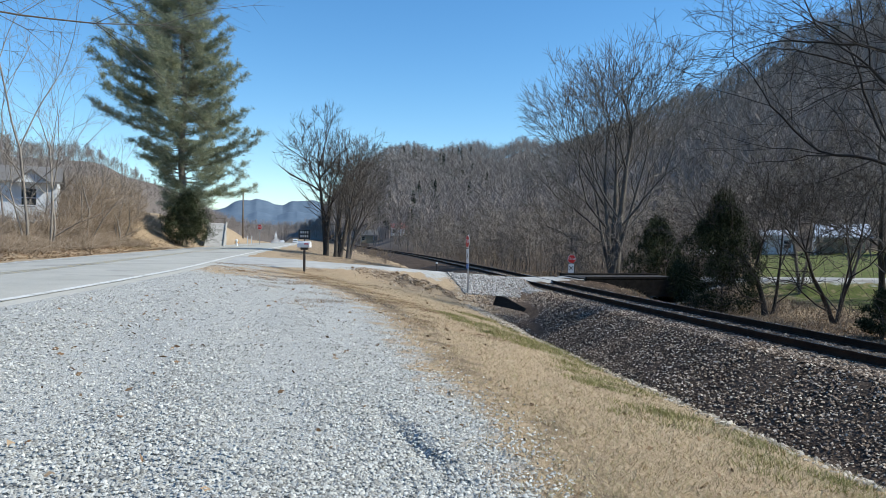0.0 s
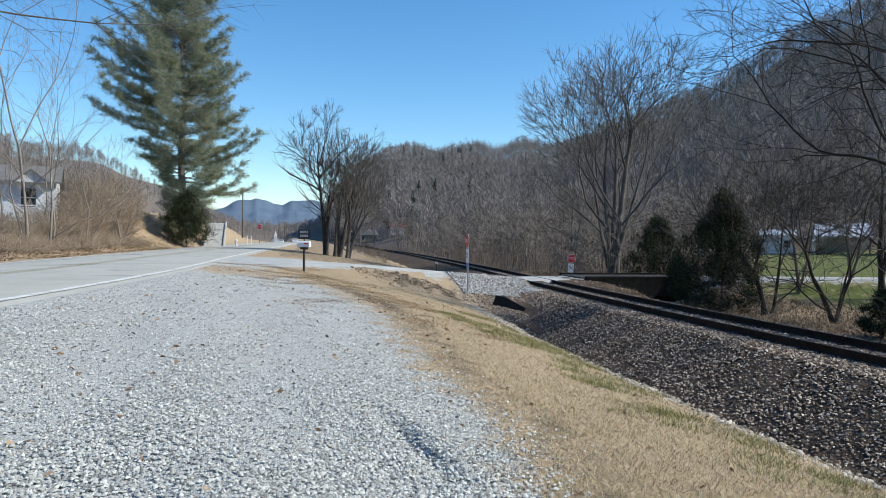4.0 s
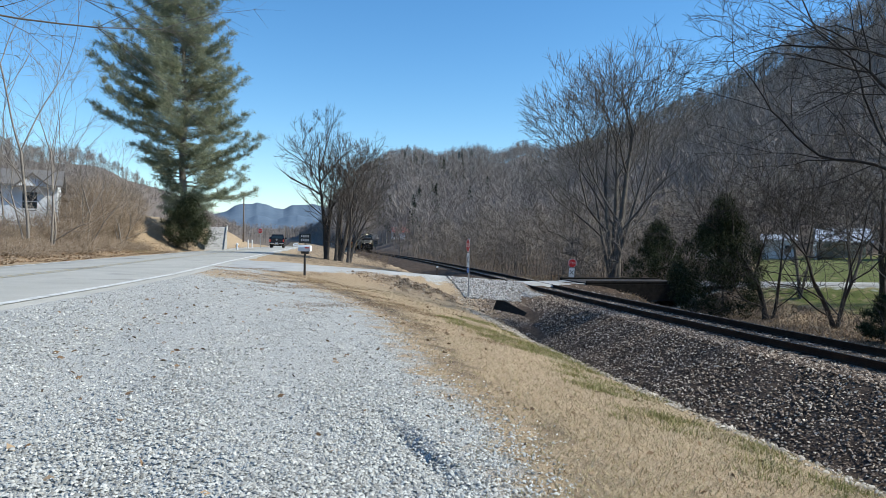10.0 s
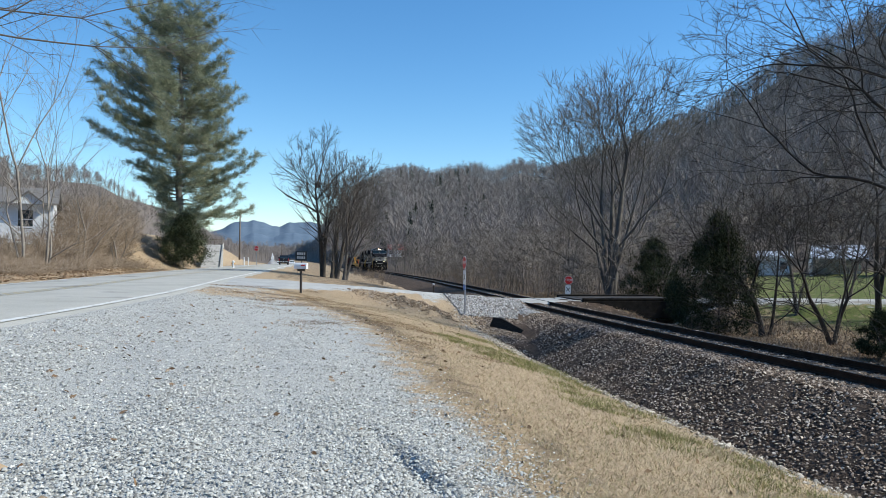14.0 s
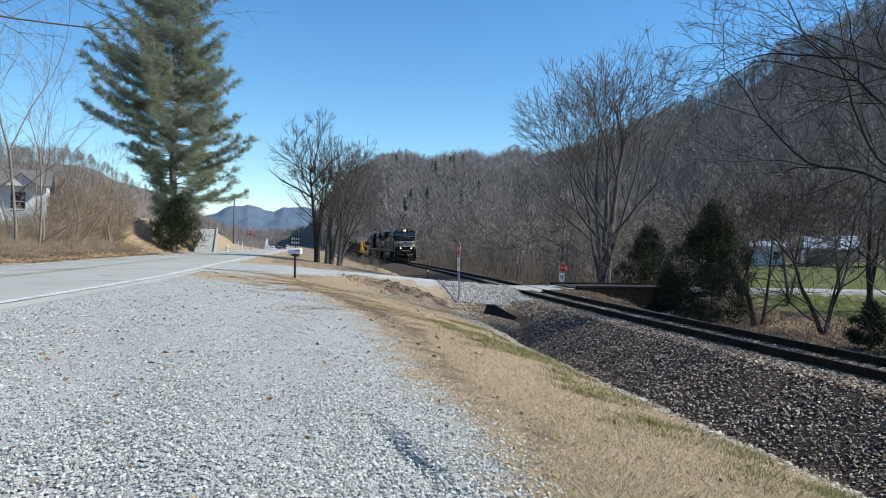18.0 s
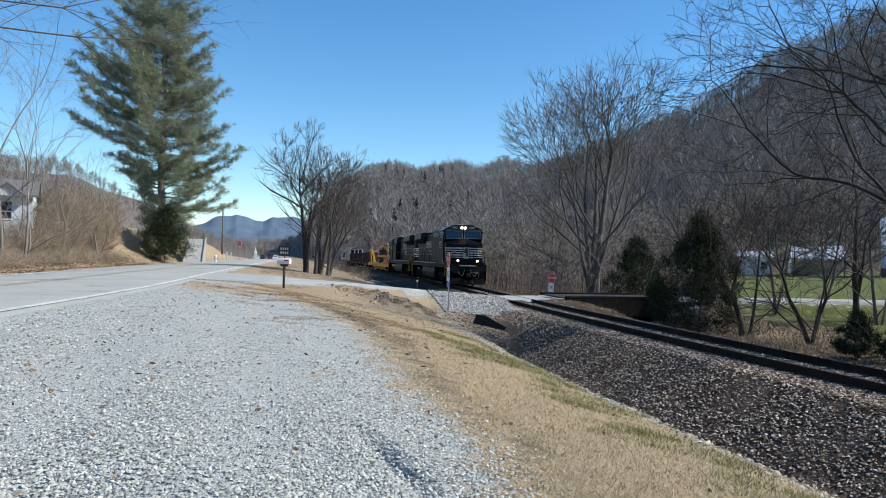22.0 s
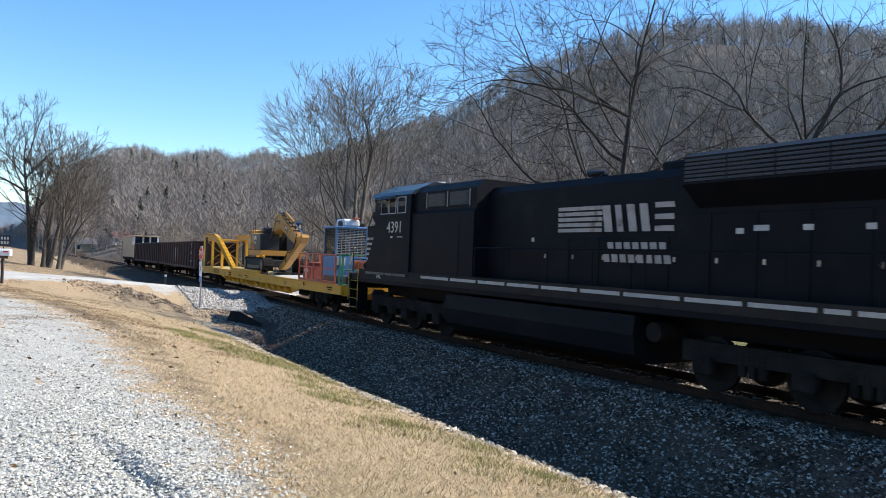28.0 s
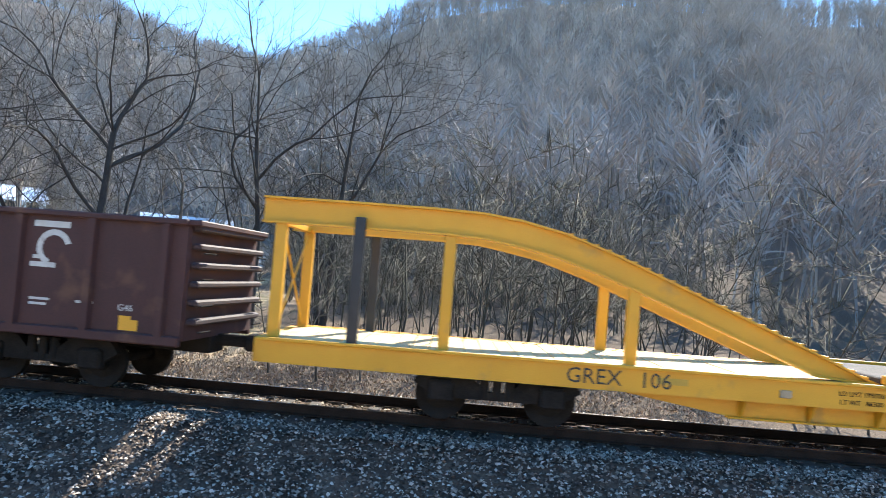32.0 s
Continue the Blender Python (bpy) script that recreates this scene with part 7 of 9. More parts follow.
def operator_cab():
    """Blue cab with wire mesh over its windows; stands on the flatcar."""
    ob = empty("operator_cab", Matrix(), "blue operator cab with wire mesh windows on the flatcar", "machine cab")
    x0, x1, y0, y1 = -0.72, 0.72, -1.05, 0.55
    part("lower_body", Geo().box(x0, x1, y0, y1, 0.32, 1.16, 0.02), "blue", ob)
    part("base", Geo().box(x0 - 0.02, x1 + 1.3, y0 + 0.02, y1, 0.02, 0.32, 0.01), "cat_grey", ob)
    for x in (x0, x1 - 0.07):
        for y in (y0, y1 - 0.07):
            part("corner_post", Geo().box(x, x + 0.07, y, y + 0.07, 1.16, 2.38, 0.008), "blue", ob)
    part("roof", Geo().box(x0 - 0.04, x1 + 0.04, y0 - 0.04, y1 + 0.04, 2.36, 2.44, 0.02), "blue", ob)
    for y in (y0 + 0.01, y1 - 0.03):
        g = Geo()
        for k in range(17):
            z = 1.2 + k * 0.07
            g.box(x0 + 0.05, x1 - 0.05, y, y + 0.012, z, z + 0.008)
        for k in range(18):
            x = x0 + 0.08 + k * 0.078
            g.box(x, x + 0.008, y, y + 0.012, 1.18, 2.36)
        part("wire_mesh", g, "cat_grey", ob)
    for x in (x0 + 0.01, x1 - 0.03):
        g = Geo()
        for k in range(17):
            z = 1.2 + k * 0.07
            g.box(x, x + 0.014, y0 + 0.05, y1 - 0.05, z, z + 0.016)
        for k in range(8):
            y = y0 + 0.1 + k * 0.2
            g.box(x, x + 0.012, y, y + 0.012, 1.18, 2.36)
        part("wire_mesh", g, "grey", ob)
    part("window_band", Geo().box(x0 + 0.06, x1 - 0.06, y0 + 0.05, y0 + 0.058, 1.18, 2.34).box(x1 - 0.07, x1 - 0.062, y0 + 0.08, y1 - 0.08, 1.18, 2.34), "clear", ob)
    part("operator_seat", Geo().box(-0.25, 0.2, -0.55, -0.1, 1.1, 1.25, 0.04).box(-0.32, -0.2, -0.55, -0.1, 1.2, 1.85, 0.04), "cat_grey", ob)
    ac = part("air_conditioner", Geo().box(-0.45, 0.45, -0.6, 0.25, 2.44, 2.78, 0.08), "sign_white", ob, "white roof air conditioner")
    for k in range(6):
        part("vent_slot", Geo().box(-0.1 + k * 0.08, -0.06 + k * 0.08, -0.615, -0.60, 2.52, 2.70), "cat_grey", ac)
    part("work_light", Geo().box(0.5, 0.66, -0.9, -0.7, 2.44, 2.62, 0.02), "cat_grey", ob)
    part("work_light", Geo().box(0.5, 0.66, 0.2, 0.4, 2.44, 2.62, 0.02), "cat_grey", ob)
    part("beacon", Geo().box(0.1, 0.6, -0.1, 0.15, 2.78, 2.85, 0.02), "orange", ob)
    part("control_box", Geo().box(0.72, 1.0, -1.0, -0.65, 0.78, 1.1, 0.02), "grey", ob)
    part("power_unit", Geo().box(0.95, 2.0, -0.1, 0.9, 0.1, 0.95, 0.04), "orange", ob)
    part("unit_guard", Geo().box(1.98, 2.05, -0.2, 0.95, 0.1, 1.0, 0.01), "orange", ob)
    part("unit_guard", Geo().box(0.92, 0.99, -0.2, 0.95, 0.6, 1.0, 0.01), "orange", ob)
    part("hose_rail", Geo().tube([(0.9, -0.9, 0.36), (2.1, -0.9, 0.36)], 0.025, 6).tube([(1.2, -0.7, 0.5), (1.6, -0.6, 0.62), (2.0, -0.7, 0.4)], 0.03, 6), "grey", ob)
    for piece in ob.children_recursive:
        piece.data.transform(Matrix.Diagonal((0.95, 0.87, 0.95, 1.0)))
    return ob


def toolbox():
    ob = empty("toolbox", Matrix(), "maroon steel toolbox on the flatcar deck", "toolbox")
    part("box", Geo().box(-0.48, 0.48, -0.4, 0.4, 0.06, 0.72, 0.02), "maroon", ob)
    part("lid", Geo().box(-0.51, 0.51, -0.43, 0.43, 0.72, 0.80, 0.03), "maroon", ob)
    part("label_plate", Geo().box(-0.35, 0.2, -0.406, -0.40, 0.36, 0.5, 0.003), "grey", ob)
    for x in (-0.5, 0.4):
        part("skid", Geo().box(x, x + 0.1, -0.38, 0.38, 0.0, 0.06, 0.005), "under", ob)
    return ob


def excavator():
    ob = empty("excavator", Matrix(), "yellow and black crawler excavator with folded boom chained on the flatcar", "excavator")
    for side in (-1, 1):
        y0, y1 = side * 0.72, side * 1.24
        loop = [(-1.78, 0.02), (-2.05, 0.14), (-2.13, 0.36), (-2.05, 0.58), (-1.80, 0.70), (1.60, 0.70), (1.88, 0.60), (1.98, 0.36), (1.90, 0.14), (1.62, 0.02)]
        trk = part("crawler", Geo().prism([(x * 0.97, 0.36 + (z - 0.36) * 0.9) for x, z in loop], 1, y0 + side * 0.02, y1 - side * 0.02), "rubber", ob)
        path = [Vector((x, 0, z)) for x, z in loop] + [Vector((loop[0][0], 0, loop[0][1]))]
        total = sum((b - a).length for a, b in zip(path, path[1:]))
        cnt, k, done = 52, 0, 0.0
        for a, b in zip(path, path[1:]):
            L = (b - a).length
            while k * total / cnt <= done + L and k < cnt:
                p = a.lerp(b, (k * total / cnt - done) / L)
                ang = -math.atan2(b.z - a.z, b.x - a.x)
                part("track_shoe", Geo().box(-0.075, 0.075, y0, y1, -0.02, 0.02, 0.005, Matrix.Translation(p) @ Matrix.Rotation(ang, 4, "Y")), "under", trk)
                k += 1
            done += L
        for x in (-1.75, 1.6):
            part("sprocket", Geo().tube([(x, y1 - side * 0.02, 0.36), (x, y1 + side * 0.03, 0.36)], 0.24, 16), "cat_grey", trk)
        part("roller_guard", Geo().box(-1.3, 1.2, y1 - side * 0.04, y1 + side * 0.02, 0.14, 0.30, 0.01), "cat_grey", trk)
    part("undercarriage", Geo().box(-1.2, 1.1, -0.72, 0.72, 0.25, 0.62, 0.04).tube([(-0.35, 0, 0.62), (-0.35, 0, 0.86)], 0.55, 20), "cat_grey", ob)
    up = part("turntable_frame", Geo().prism([(-1.62, 0.84), (-1.62, 1.12), (0.95, 1.12), (0.95, 0.84)], 1, -1.18, 1.18), "cat_yellow", ob)
    part("engine_hood", Geo().box(-1.62, -0.98, -1.18, 1.18, 1.12, 2.22, 0.06), "cat_yellow", up)
    part("side_door", Geo().box(-0.97, -0.40, -1.18, -0.2, 1.12, 2.02, 0.03), "cat_yellow", up)
    part("side_panel", Geo().box(-0.39, 0.90, -1.18, -0.15, 1.12, 1.98, 0.04), "cat_grey", up)
    part("panel_flash", Geo().add([(-0.385, -1.186, 1.14), (-0.12, -1.186, 1.14), (-0.385, -1.186, 1.55)], [(0, 1, 2)]), "sign_red", up)
    part("emblem_block", Geo().box(-0.28, 0.12, -1.19, -1.184, 1.66, 1.88), "sign_white", up)
    part("emblem_wedge", Geo().add([(-0.14, -1.194, 1.64), (0.06, -1.194, 1.64), (-0.04, -1.194, 1.76)], [(0, 1, 2)]), "yellow_rail", up)
    text("unit_number", "469", 0.13, "sign_dark", up, side_m(-0.92, 1.16, -1, 1.186))
    text("model_number", "314E", 0.19, "sign_white", up, side_m(-0.08, 1.50, -1, 1.186))
    part("hood_grille", Geo().box(-1.45, -1.15, -1.19, -1.18, 1.98, 2.08), "cat_grey", up)
    part("owner_badge", Geo().tube([(-1.3, -1.185, 1.6), (-1.3, -1.19, 1.6)], 0.19, 20), "plank", up)
    for k in range(6):
        part("louvre", Geo().box(-0.92, -0.45, -1.192, -1.18, 1.20 + k * 0.05, 1.225 + k * 0.05), "cat_grey", up)
    for x in (-0.98, -0.395):
        part("panel_gap", Geo().box(x - 0.008, x + 0.008, -1.186, -1.17, 1.14, 2.0), "rubber", up)
    part("counterweight_lip", Geo().box(-1.66, -1.6, -1.1, 1.1, 1.14, 1.9, 0.02), "cat_yellow", up)
    part("muffler", Geo().tube([(-1.25, -0.2, 2.2), (-1.25, -0.2, 2.45), (-1.38, -0.2, 2.62)], 0.05, 8), "cat_grey", up)
    part("air_cleaner", Geo().box(-1.0, -0.6, -0.6, -0.1, 2.0, 2.38, 0.06), "cat_grey", up)
    part("guard_rail", Geo().tube([(-0.85, -1.1, 2.0), (-0.85, -1.1, 2.72), (-0.5, -1.1, 2.72), (-0.5, -1.1, 2.0)], 0.018, 6), "cat_grey", up)
    cabin = part("cab_shell", Geo().prism([(-0.75, 1.12), (-0.75, 1.86), (0.91, 1.86), (0.95, 1.75), (0.95, 1.12)], 1, 0.25, 1.15), "cat_grey", ob)
    part("cab_roof", Geo().prism([(-0.78, 2.68), (-0.6, 2.79), (0.32, 2.79), (0.66, 2.64), (0.6, 2.58), (0.3, 2.70), (-0.75, 2.66)], 1, 0.22, 1.18), "cat_grey", cabin)
    for y in (0.27, 1.08):
        part("pillar", Geo().box(-0.76, -0.66, y, y + 0.07, 1.85, 2.70, 0.01), "cat_grey", cabin)
        part("pillar", Geo().box(0.02, 0.09, y, y + 0.07, 1.85, 2.72, 0.01), "cat_grey", cabin)
        part("pillar", Geo().prism([(0.85, 1.85), (0.92, 1.85), (0.64, 2.62), (0.57, 2.62)], 1, y, y + 0.07), "cat_grey", cabin)
        part("cab_window", Geo().add([(-0.66, y + 0.035, 1.86), (0.02, y + 0.035, 1.86), (0.02, y + 0.035, 2.7), (-0.66, y + 0.035, 2.7)], [(0, 1, 2, 3)]), "clear", cabin)
        part("cab_window", Geo().add([(0.09, y + 0.035, 1.86), (0.85, y + 0.035, 1.86), (0.57, y + 0.035, 2.62), (0.09, y + 0.035, 2.7)], [(0, 1, 2, 3)]), "clear", cabin)
    for z in (2.05, 2.22, 2.39, 2.56):
        part("guard_bar", Geo().tube([(-0.72, 0.3, z), (-0.72, 1.1, z)], 0.012, 6), "cat_grey", cabin)
    part("operator_seat", Geo().box(-0.45, 0.05, 0.45, 0.95, 1.5, 1.9, 0.05).box(-0.5, -0.36, 0.45, 0.95, 1.8, 2.42, 0.05), "rubber", cabin)
    part("mirror", Geo().box(0.5, 0.56, 0.05, 0.2, 2.3, 2.6, 0.01), "cat_grey", cabin)
    boom = [(0.52, 1.85), (0.70, 2.28), (1.18, 2.78), (1.74, 3.02), (2.20, 2.92), (3.15, 2.52), (4.20, 2.13), (4.85, 1.80), (4.72, 1.45), (3.88, 1.72), (2.98, 2.04), (2.20, 2.26), (1.60, 2.22), (1.10, 2.04)]
    bm_ = part("boom", Geo().prism(boom, 1, -0.2, 0.2), "cat_yellow", ob)
    for nm, line, half, owner in (("top_plate", boom[:8], 0.23, bm_), ("bottom_plate", boom[8:], 0.23, bm_)):
        part(nm, Geo().prism([(x, z + 0.012) for x, z in line] + [(x, z - 0.014) for x, z in reversed(line)], 1, -half, half), "cat_yellow", owner)
    for k in range(7):
        x = 1.3 + k * 0.5
        z = float(np.interp(x, [p[0] for p in boom[:8]], [p[1] for p in boom[:8]]))
        part("hose_clamp", Geo().box(x - 0.03, x + 0.03, -0.19, 0.19, z + 0.012, z + 0.09, 0.01), "cat_grey", bm_)
    for y in (-0.15, -0.05, 0.14):
        part("boom_line", Geo().tube([(x, y, z + 0.055) for x, z in boom[1:8]], 0.016, 6), "rubber" if y > 0 else "steel", bm_)
    part("boom_badge", Geo().prism([(2.75, 2.50), (3.30, 2.32), (3.45, 2.02), (2.95, 2.22)], 1, -0.208, -0.203), "cat_grey", bm_)
    part("badge_flash", Geo().prism([(2.75, 2.50), (2.84, 2.47), (3.03, 2.195), (2.95, 2.22)], 1, -0.214, -0.209), "sign_red", bm_)
    part("badge_block", Geo().prism([(3.0, 2.37), (3.24, 2.29), (3.28, 2.18), (3.04, 2.26)], 1, -0.214, -0.209), "sign_white", bm_)
    part("boom_pin", Geo().tube([(1.98, -0.23, 2.62), (1.98, 0.23, 2.62)], 0.09, 14).tube([(1.55, -0.23, 2.66), (1.55, 0.23, 2.66)], 0.06, 12), "cat_grey", bm_)
    for side in (-1, 1):
        part("boom_cylinder", Geo().tube([(0.62, side * 0.3, 1.35), (1.15, side * 0.3, 2.12)], 0.085, 10), "cat_grey", ob)
        part("cylinder_rod", Geo().tube([(1.15, side * 0.3, 2.12), (1.55, side * 0.3, 2.66)], 0.04, 8), "chrome", ob)
    part("stick_cylinder", Geo().tube([(2.35, 0, 3.06), (3.75, 0, 2.55)], 0.075, 10), "cat_yellow", ob)
    part("cylinder_rod", Geo().tube([(3.75, 0, 2.55), (5.45, 0, 1.92)], 0.042, 8), "chrome", ob)
    stick = [(5.55, 1.92), (5.68, 1.78), (5.35, 1.48), (4.25, 0.95), (2.98, 0.32), (2.20, 0.12), (2.02, 0.22), (2.80, 0.62), (3.55, 1.0), (4.72, 1.42), (5.0, 1.72)]
    sk = part("stick", Geo().prism(stick, 1, -0.16, 0.16), "cat_yellow", ob)
    part("stick_plate", Geo().prism([(x, z + 0.01) for x, z in stick[6:10]] + [(x, z - 0.014) for x, z in reversed(stick[6:10])], 1, -0.19, 0.19), "cat_yellow", sk)
    part("bucket_cylinder", Geo().tube([(4.55, 0, 1.50), (3.7, 0, 1.16)], 0.06, 10), "cat_yellow", sk)
    part("bucket_rod", Geo().tube([(3.7, 0, 1.16), (2.5, 0, 0.58)], 0.034, 8), "chrome", sk)
    part("hydraulic_hose", Geo().tube([(4.85, -0.2, 1.95), (4.95, -0.24, 1.55), (4.5, -0.24, 1.25), (3.7, -0.22, 1.15), (3.35, -0.22, 0.9), (3.3, -0.22, 0.55)], 0.025, 6)
         .tube([(4.8, -0.2, 1.8), (4.7, -0.24, 1.3), (4.1, -0.24, 1.05), (3.6, -0.22, 1.05)], 0.022, 6), "rubber", sk)
    part("hydraulic_line", Geo().tube([(1.0, -0.1, 2.75), (1.75, -0.1, 3.1), (2.4, -0.1, 2.95), (4.4, -0.1, 2.2)], 0.022, 6).tube([(1.0, 0.05, 2.8), (1.75, 0.05, 3.12), (2.5, 0.05, 2.95)], 0.022, 6), "rubber", bm_)
    part("coupler_head", Geo().box(1.75, 2.25, -0.2, 0.2, 0.02, 0.30, 0.05), "cat_grey", ob)
    for side in (-1, 1):
        part("tie_chain", Geo().tube([(1.75, side * 1.0, 0.35), (2.1, side * 1.1, 0.1), (2.5, side * 1.15, -0.12)], 0.022, 6), "rail", ob)
    part("chock", Geo().box(2.0, 2.2, -1.05, -0.75, -0.12, 0.06, 0.01), "plank", ob)
    # the boom stands a little toward the machine's right side
    for c in ob.children:
        if c.name.split(".")[0] in ("boom", "boom_cylinder", "cylinder_rod", "stick_cylinder", "stick", "hydraulic_hose", "hydraulic_line", "bucket", "bucket_link", "thumb"):
            c.location.y -= 0.3
    return ob


def gondola(dark, front_mark):
    ob = empty("gondola_car", Matrix(), "dark brown ribbed steel gondola car" if dark else "oxide red steel gondola car with worn white markings", "gondola car", "gondola cars of the train")
    mat = "gondola_dark" if dark else "gondola"
    L = 9.7
    for x in (-7.2, 7.2):
        bogie(ob, x, 2, 1.75, r=0.42)
    part("floor", Geo().box(-L, L, -1.42, 1.42, 1.0, 1.08, 0.01), mat, ob)
    part("centre_sill", Geo().box(-L, L, -0.3, 0.3, 0.65, 1.0, 0.02), "under", ob)
    for side in (-1, 1):
        w = part("side_wall", Geo().box(-L, L, side * 1.42, side * 1.46, 0.95, 2.84, 0.005), mat, ob)
        part("top_chord", Geo().box(-L, L, side * 1.40, side * 1.56, 2.78, 2.88, 0.02), mat, w)
        part("side_sill", Geo().box(-L, L, side * 1.42, side * 1.54, 0.86, 1.02, 0.02), mat, w)
        for k in range(16):
            x = -L + 0.35 + k * (2 * L - 0.7) / 15
            part("rib", Geo().prism([(x - 0.09, side * 1.46), (x - 0.06, side * 1.55), (x + 0.06, side * 1.55), (x + 0.09, side * 1.46)], 2, 1.0, 2.8), mat, w)
        if not dark:
            part("mark_ring", Geo().add([(7.45 + 0.30 * math.cos(a) * q, side * 1.465, 2.27 + 0.30 * math.sin(a) * q) for q in (1.0, 0.68) for a in np.linspace(0.3, 4.4, 13)],
                 [(i, i + 1, 14 + i, 13 + i) for i in range(12)]), "white", w)
            for x0, x1, z0, z1 in ((7.06, 7.5, 1.95, 2.03), (7.1, 7.3, 2.08, 2.14), (7.08, 7.7, 2.60, 2.70)):
                part("mark_bar", Geo().box(x0, x1, side * 1.462, side * 1.466, z0, z1), "white", w)
            part("patch", Geo().box(8.66, 8.98, side * 1.462, side * 1.466, 1.05, 1.22).box(8.66, 8.86, side * 1.462, side * 1.466, 1.22, 1.28), "yellow", w)
            text("class_mark", "G46", 0.15, "white", w, side_m(8.75, 1.40, side, 1.464))
            for x0, x1, z0 in ((7.1, 7.45, 1.42), (7.1, 7.4, 1.34), (7.9, 8.2, 1.42)):
                part("data_bar", Geo().box(x0, x1, side * 1.462, side * 1.466, z0, z0 + 0.04), "white", w)
            for k in range(5):
                part("graffiti_bar", Geo().box(-2.2 + k * 0.9, -1.9 + k * 0.9, side * 1.462, side * 1.466, 1.3, 2.4), "grey", w)
    for x in (-L, L):
        e = part("end_wall", Geo().box(x - 0.03, x + 0.03, -1.42, 1.42, 0.95, 2.84, 0.005), mat, ob)
        way = math.copysign(1, x)
        for k in range(6):
            z = 1.2 + k * 0.3
            # shade on the car's end is painted in: ribs darker on both cars
            part("end_rib", Geo().box(x + way * 0.03, x + way * 0.2, -1.4, 1.4, z, z + 0.11, 0.03), "gondola_dark", e)
        part("top_rail", Geo().box(x - 0.06, x + way * 0.22, -1.5, 1.5, 2.78, 2.88, 0.02), mat, e)
        coupler(ob, x + way * 0.85, way)
        for side in (-1, 1):
            for k in range(4):
                part("ladder_rung", Geo().tube([(x + way * 0.25, side * 1.38, 1.1 + k * 0.42), (x + way * 0.25, side * 0.95, 1.1 + k * 0.42)], 0.016, 6), "under", e)
    part("scrap_load", Geo().box(-L + 0.2, L - 0.2, -1.35, 1.35, 1.1, 2.3, 0.1), "rail", ob)
    return ob


def crew_car():
    """Tan machine with a windowed cab, last in view."""
    ob = empty("work_car", Matrix(), "tan railway work car with a glazed cab at its end", "work car")
    for x in (-3.6, 3.6):
        bogie(ob, x, 2, 1.75, r=0.42)
    part("underframe", Geo().box(-5.6, 5.6, -1.35, 1.35, 0.85, 1.15, 0.02), "under", ob)
    part("body", Geo().box(-5.3, 4.0, -1.4, 1.4, 1.15, 3.75, 0.05), "tan", ob)
    cab = part("cab_body", Geo().box(4.0, 5.4, -1.45, 1.45, 1.15, 2.7, 0.03), "tan", ob)
    for y in (-1.45, -0.45, 0.35, 1.25):
        part("cab_post", Geo().box(5.2, 5.4, y, y + 0.2, 2.7, 3.7, 0.01).box(4.0, 4.2, y, y + 0.2, 2.7, 3.7, 0.01), "sign_white", cab)
    part("cab_glass", Geo().box(5.28, 5.30, -1.3, 1.3, 2.7, 3.7), "glass", cab)
    part("cab_roof", Geo().box(3.9, 5.6, -1.55, 1.55, 3.7, 3.85, 0.04), "tan", cab)
    for y in (-1.1, 0.9):
        part("marker_lamp", Geo().tube([(5.4, y + 0.1, 3.45), (5.46, y + 0.1, 3.45)], 0.14, 12), "cat_grey", cab)
    part("roof_gear", Geo().box(-1.0, 0.6, -0.6, 0.6, 3.75, 4.05, 0.08), "under", ob)
    part("flue", Geo().tube([(2.6, 0.3, 3.75), (2.6, 0.3, 4.3)], 0.1, 10), "under", ob)
    part("roof_rail", Geo().tube([(-5, -1.2, 4.1), (3.8, -1.2, 4.1)], 0.02, 6).tube([(-5, 1.2, 4.1), (3.8, 1.2, 4.1)], 0.02, 6), "under", ob)
    coupler(ob, 6.15, 1)
    return ob


lead = locomotive("4287", "DC to AC   AC44C6M")
second = locomotive("4391", "")
flat = flatcar()
cabin_unit, tool, digger = operator_cab(), toolbox(), excavator()
gon_a, gon_b, work = gondola(False, True), gondola(True, False), crew_car()


# ---------------------------------------------------------------- signs, mailbox, poles
def facing(x, y, z=None, az=0.0):
    """A pose on the ground whose local -y looks along a bearing (0: towards -y)."""
    return pose(x, y, GZ(x, y) if z is None else z, 0, 0, az)


def octagon(r):
    return [(r * math.cos(math.pi / 8 + k * math.pi / 4), r * math.sin(math.pi / 8 + k * math.pi / 4)) for k in range(8)]


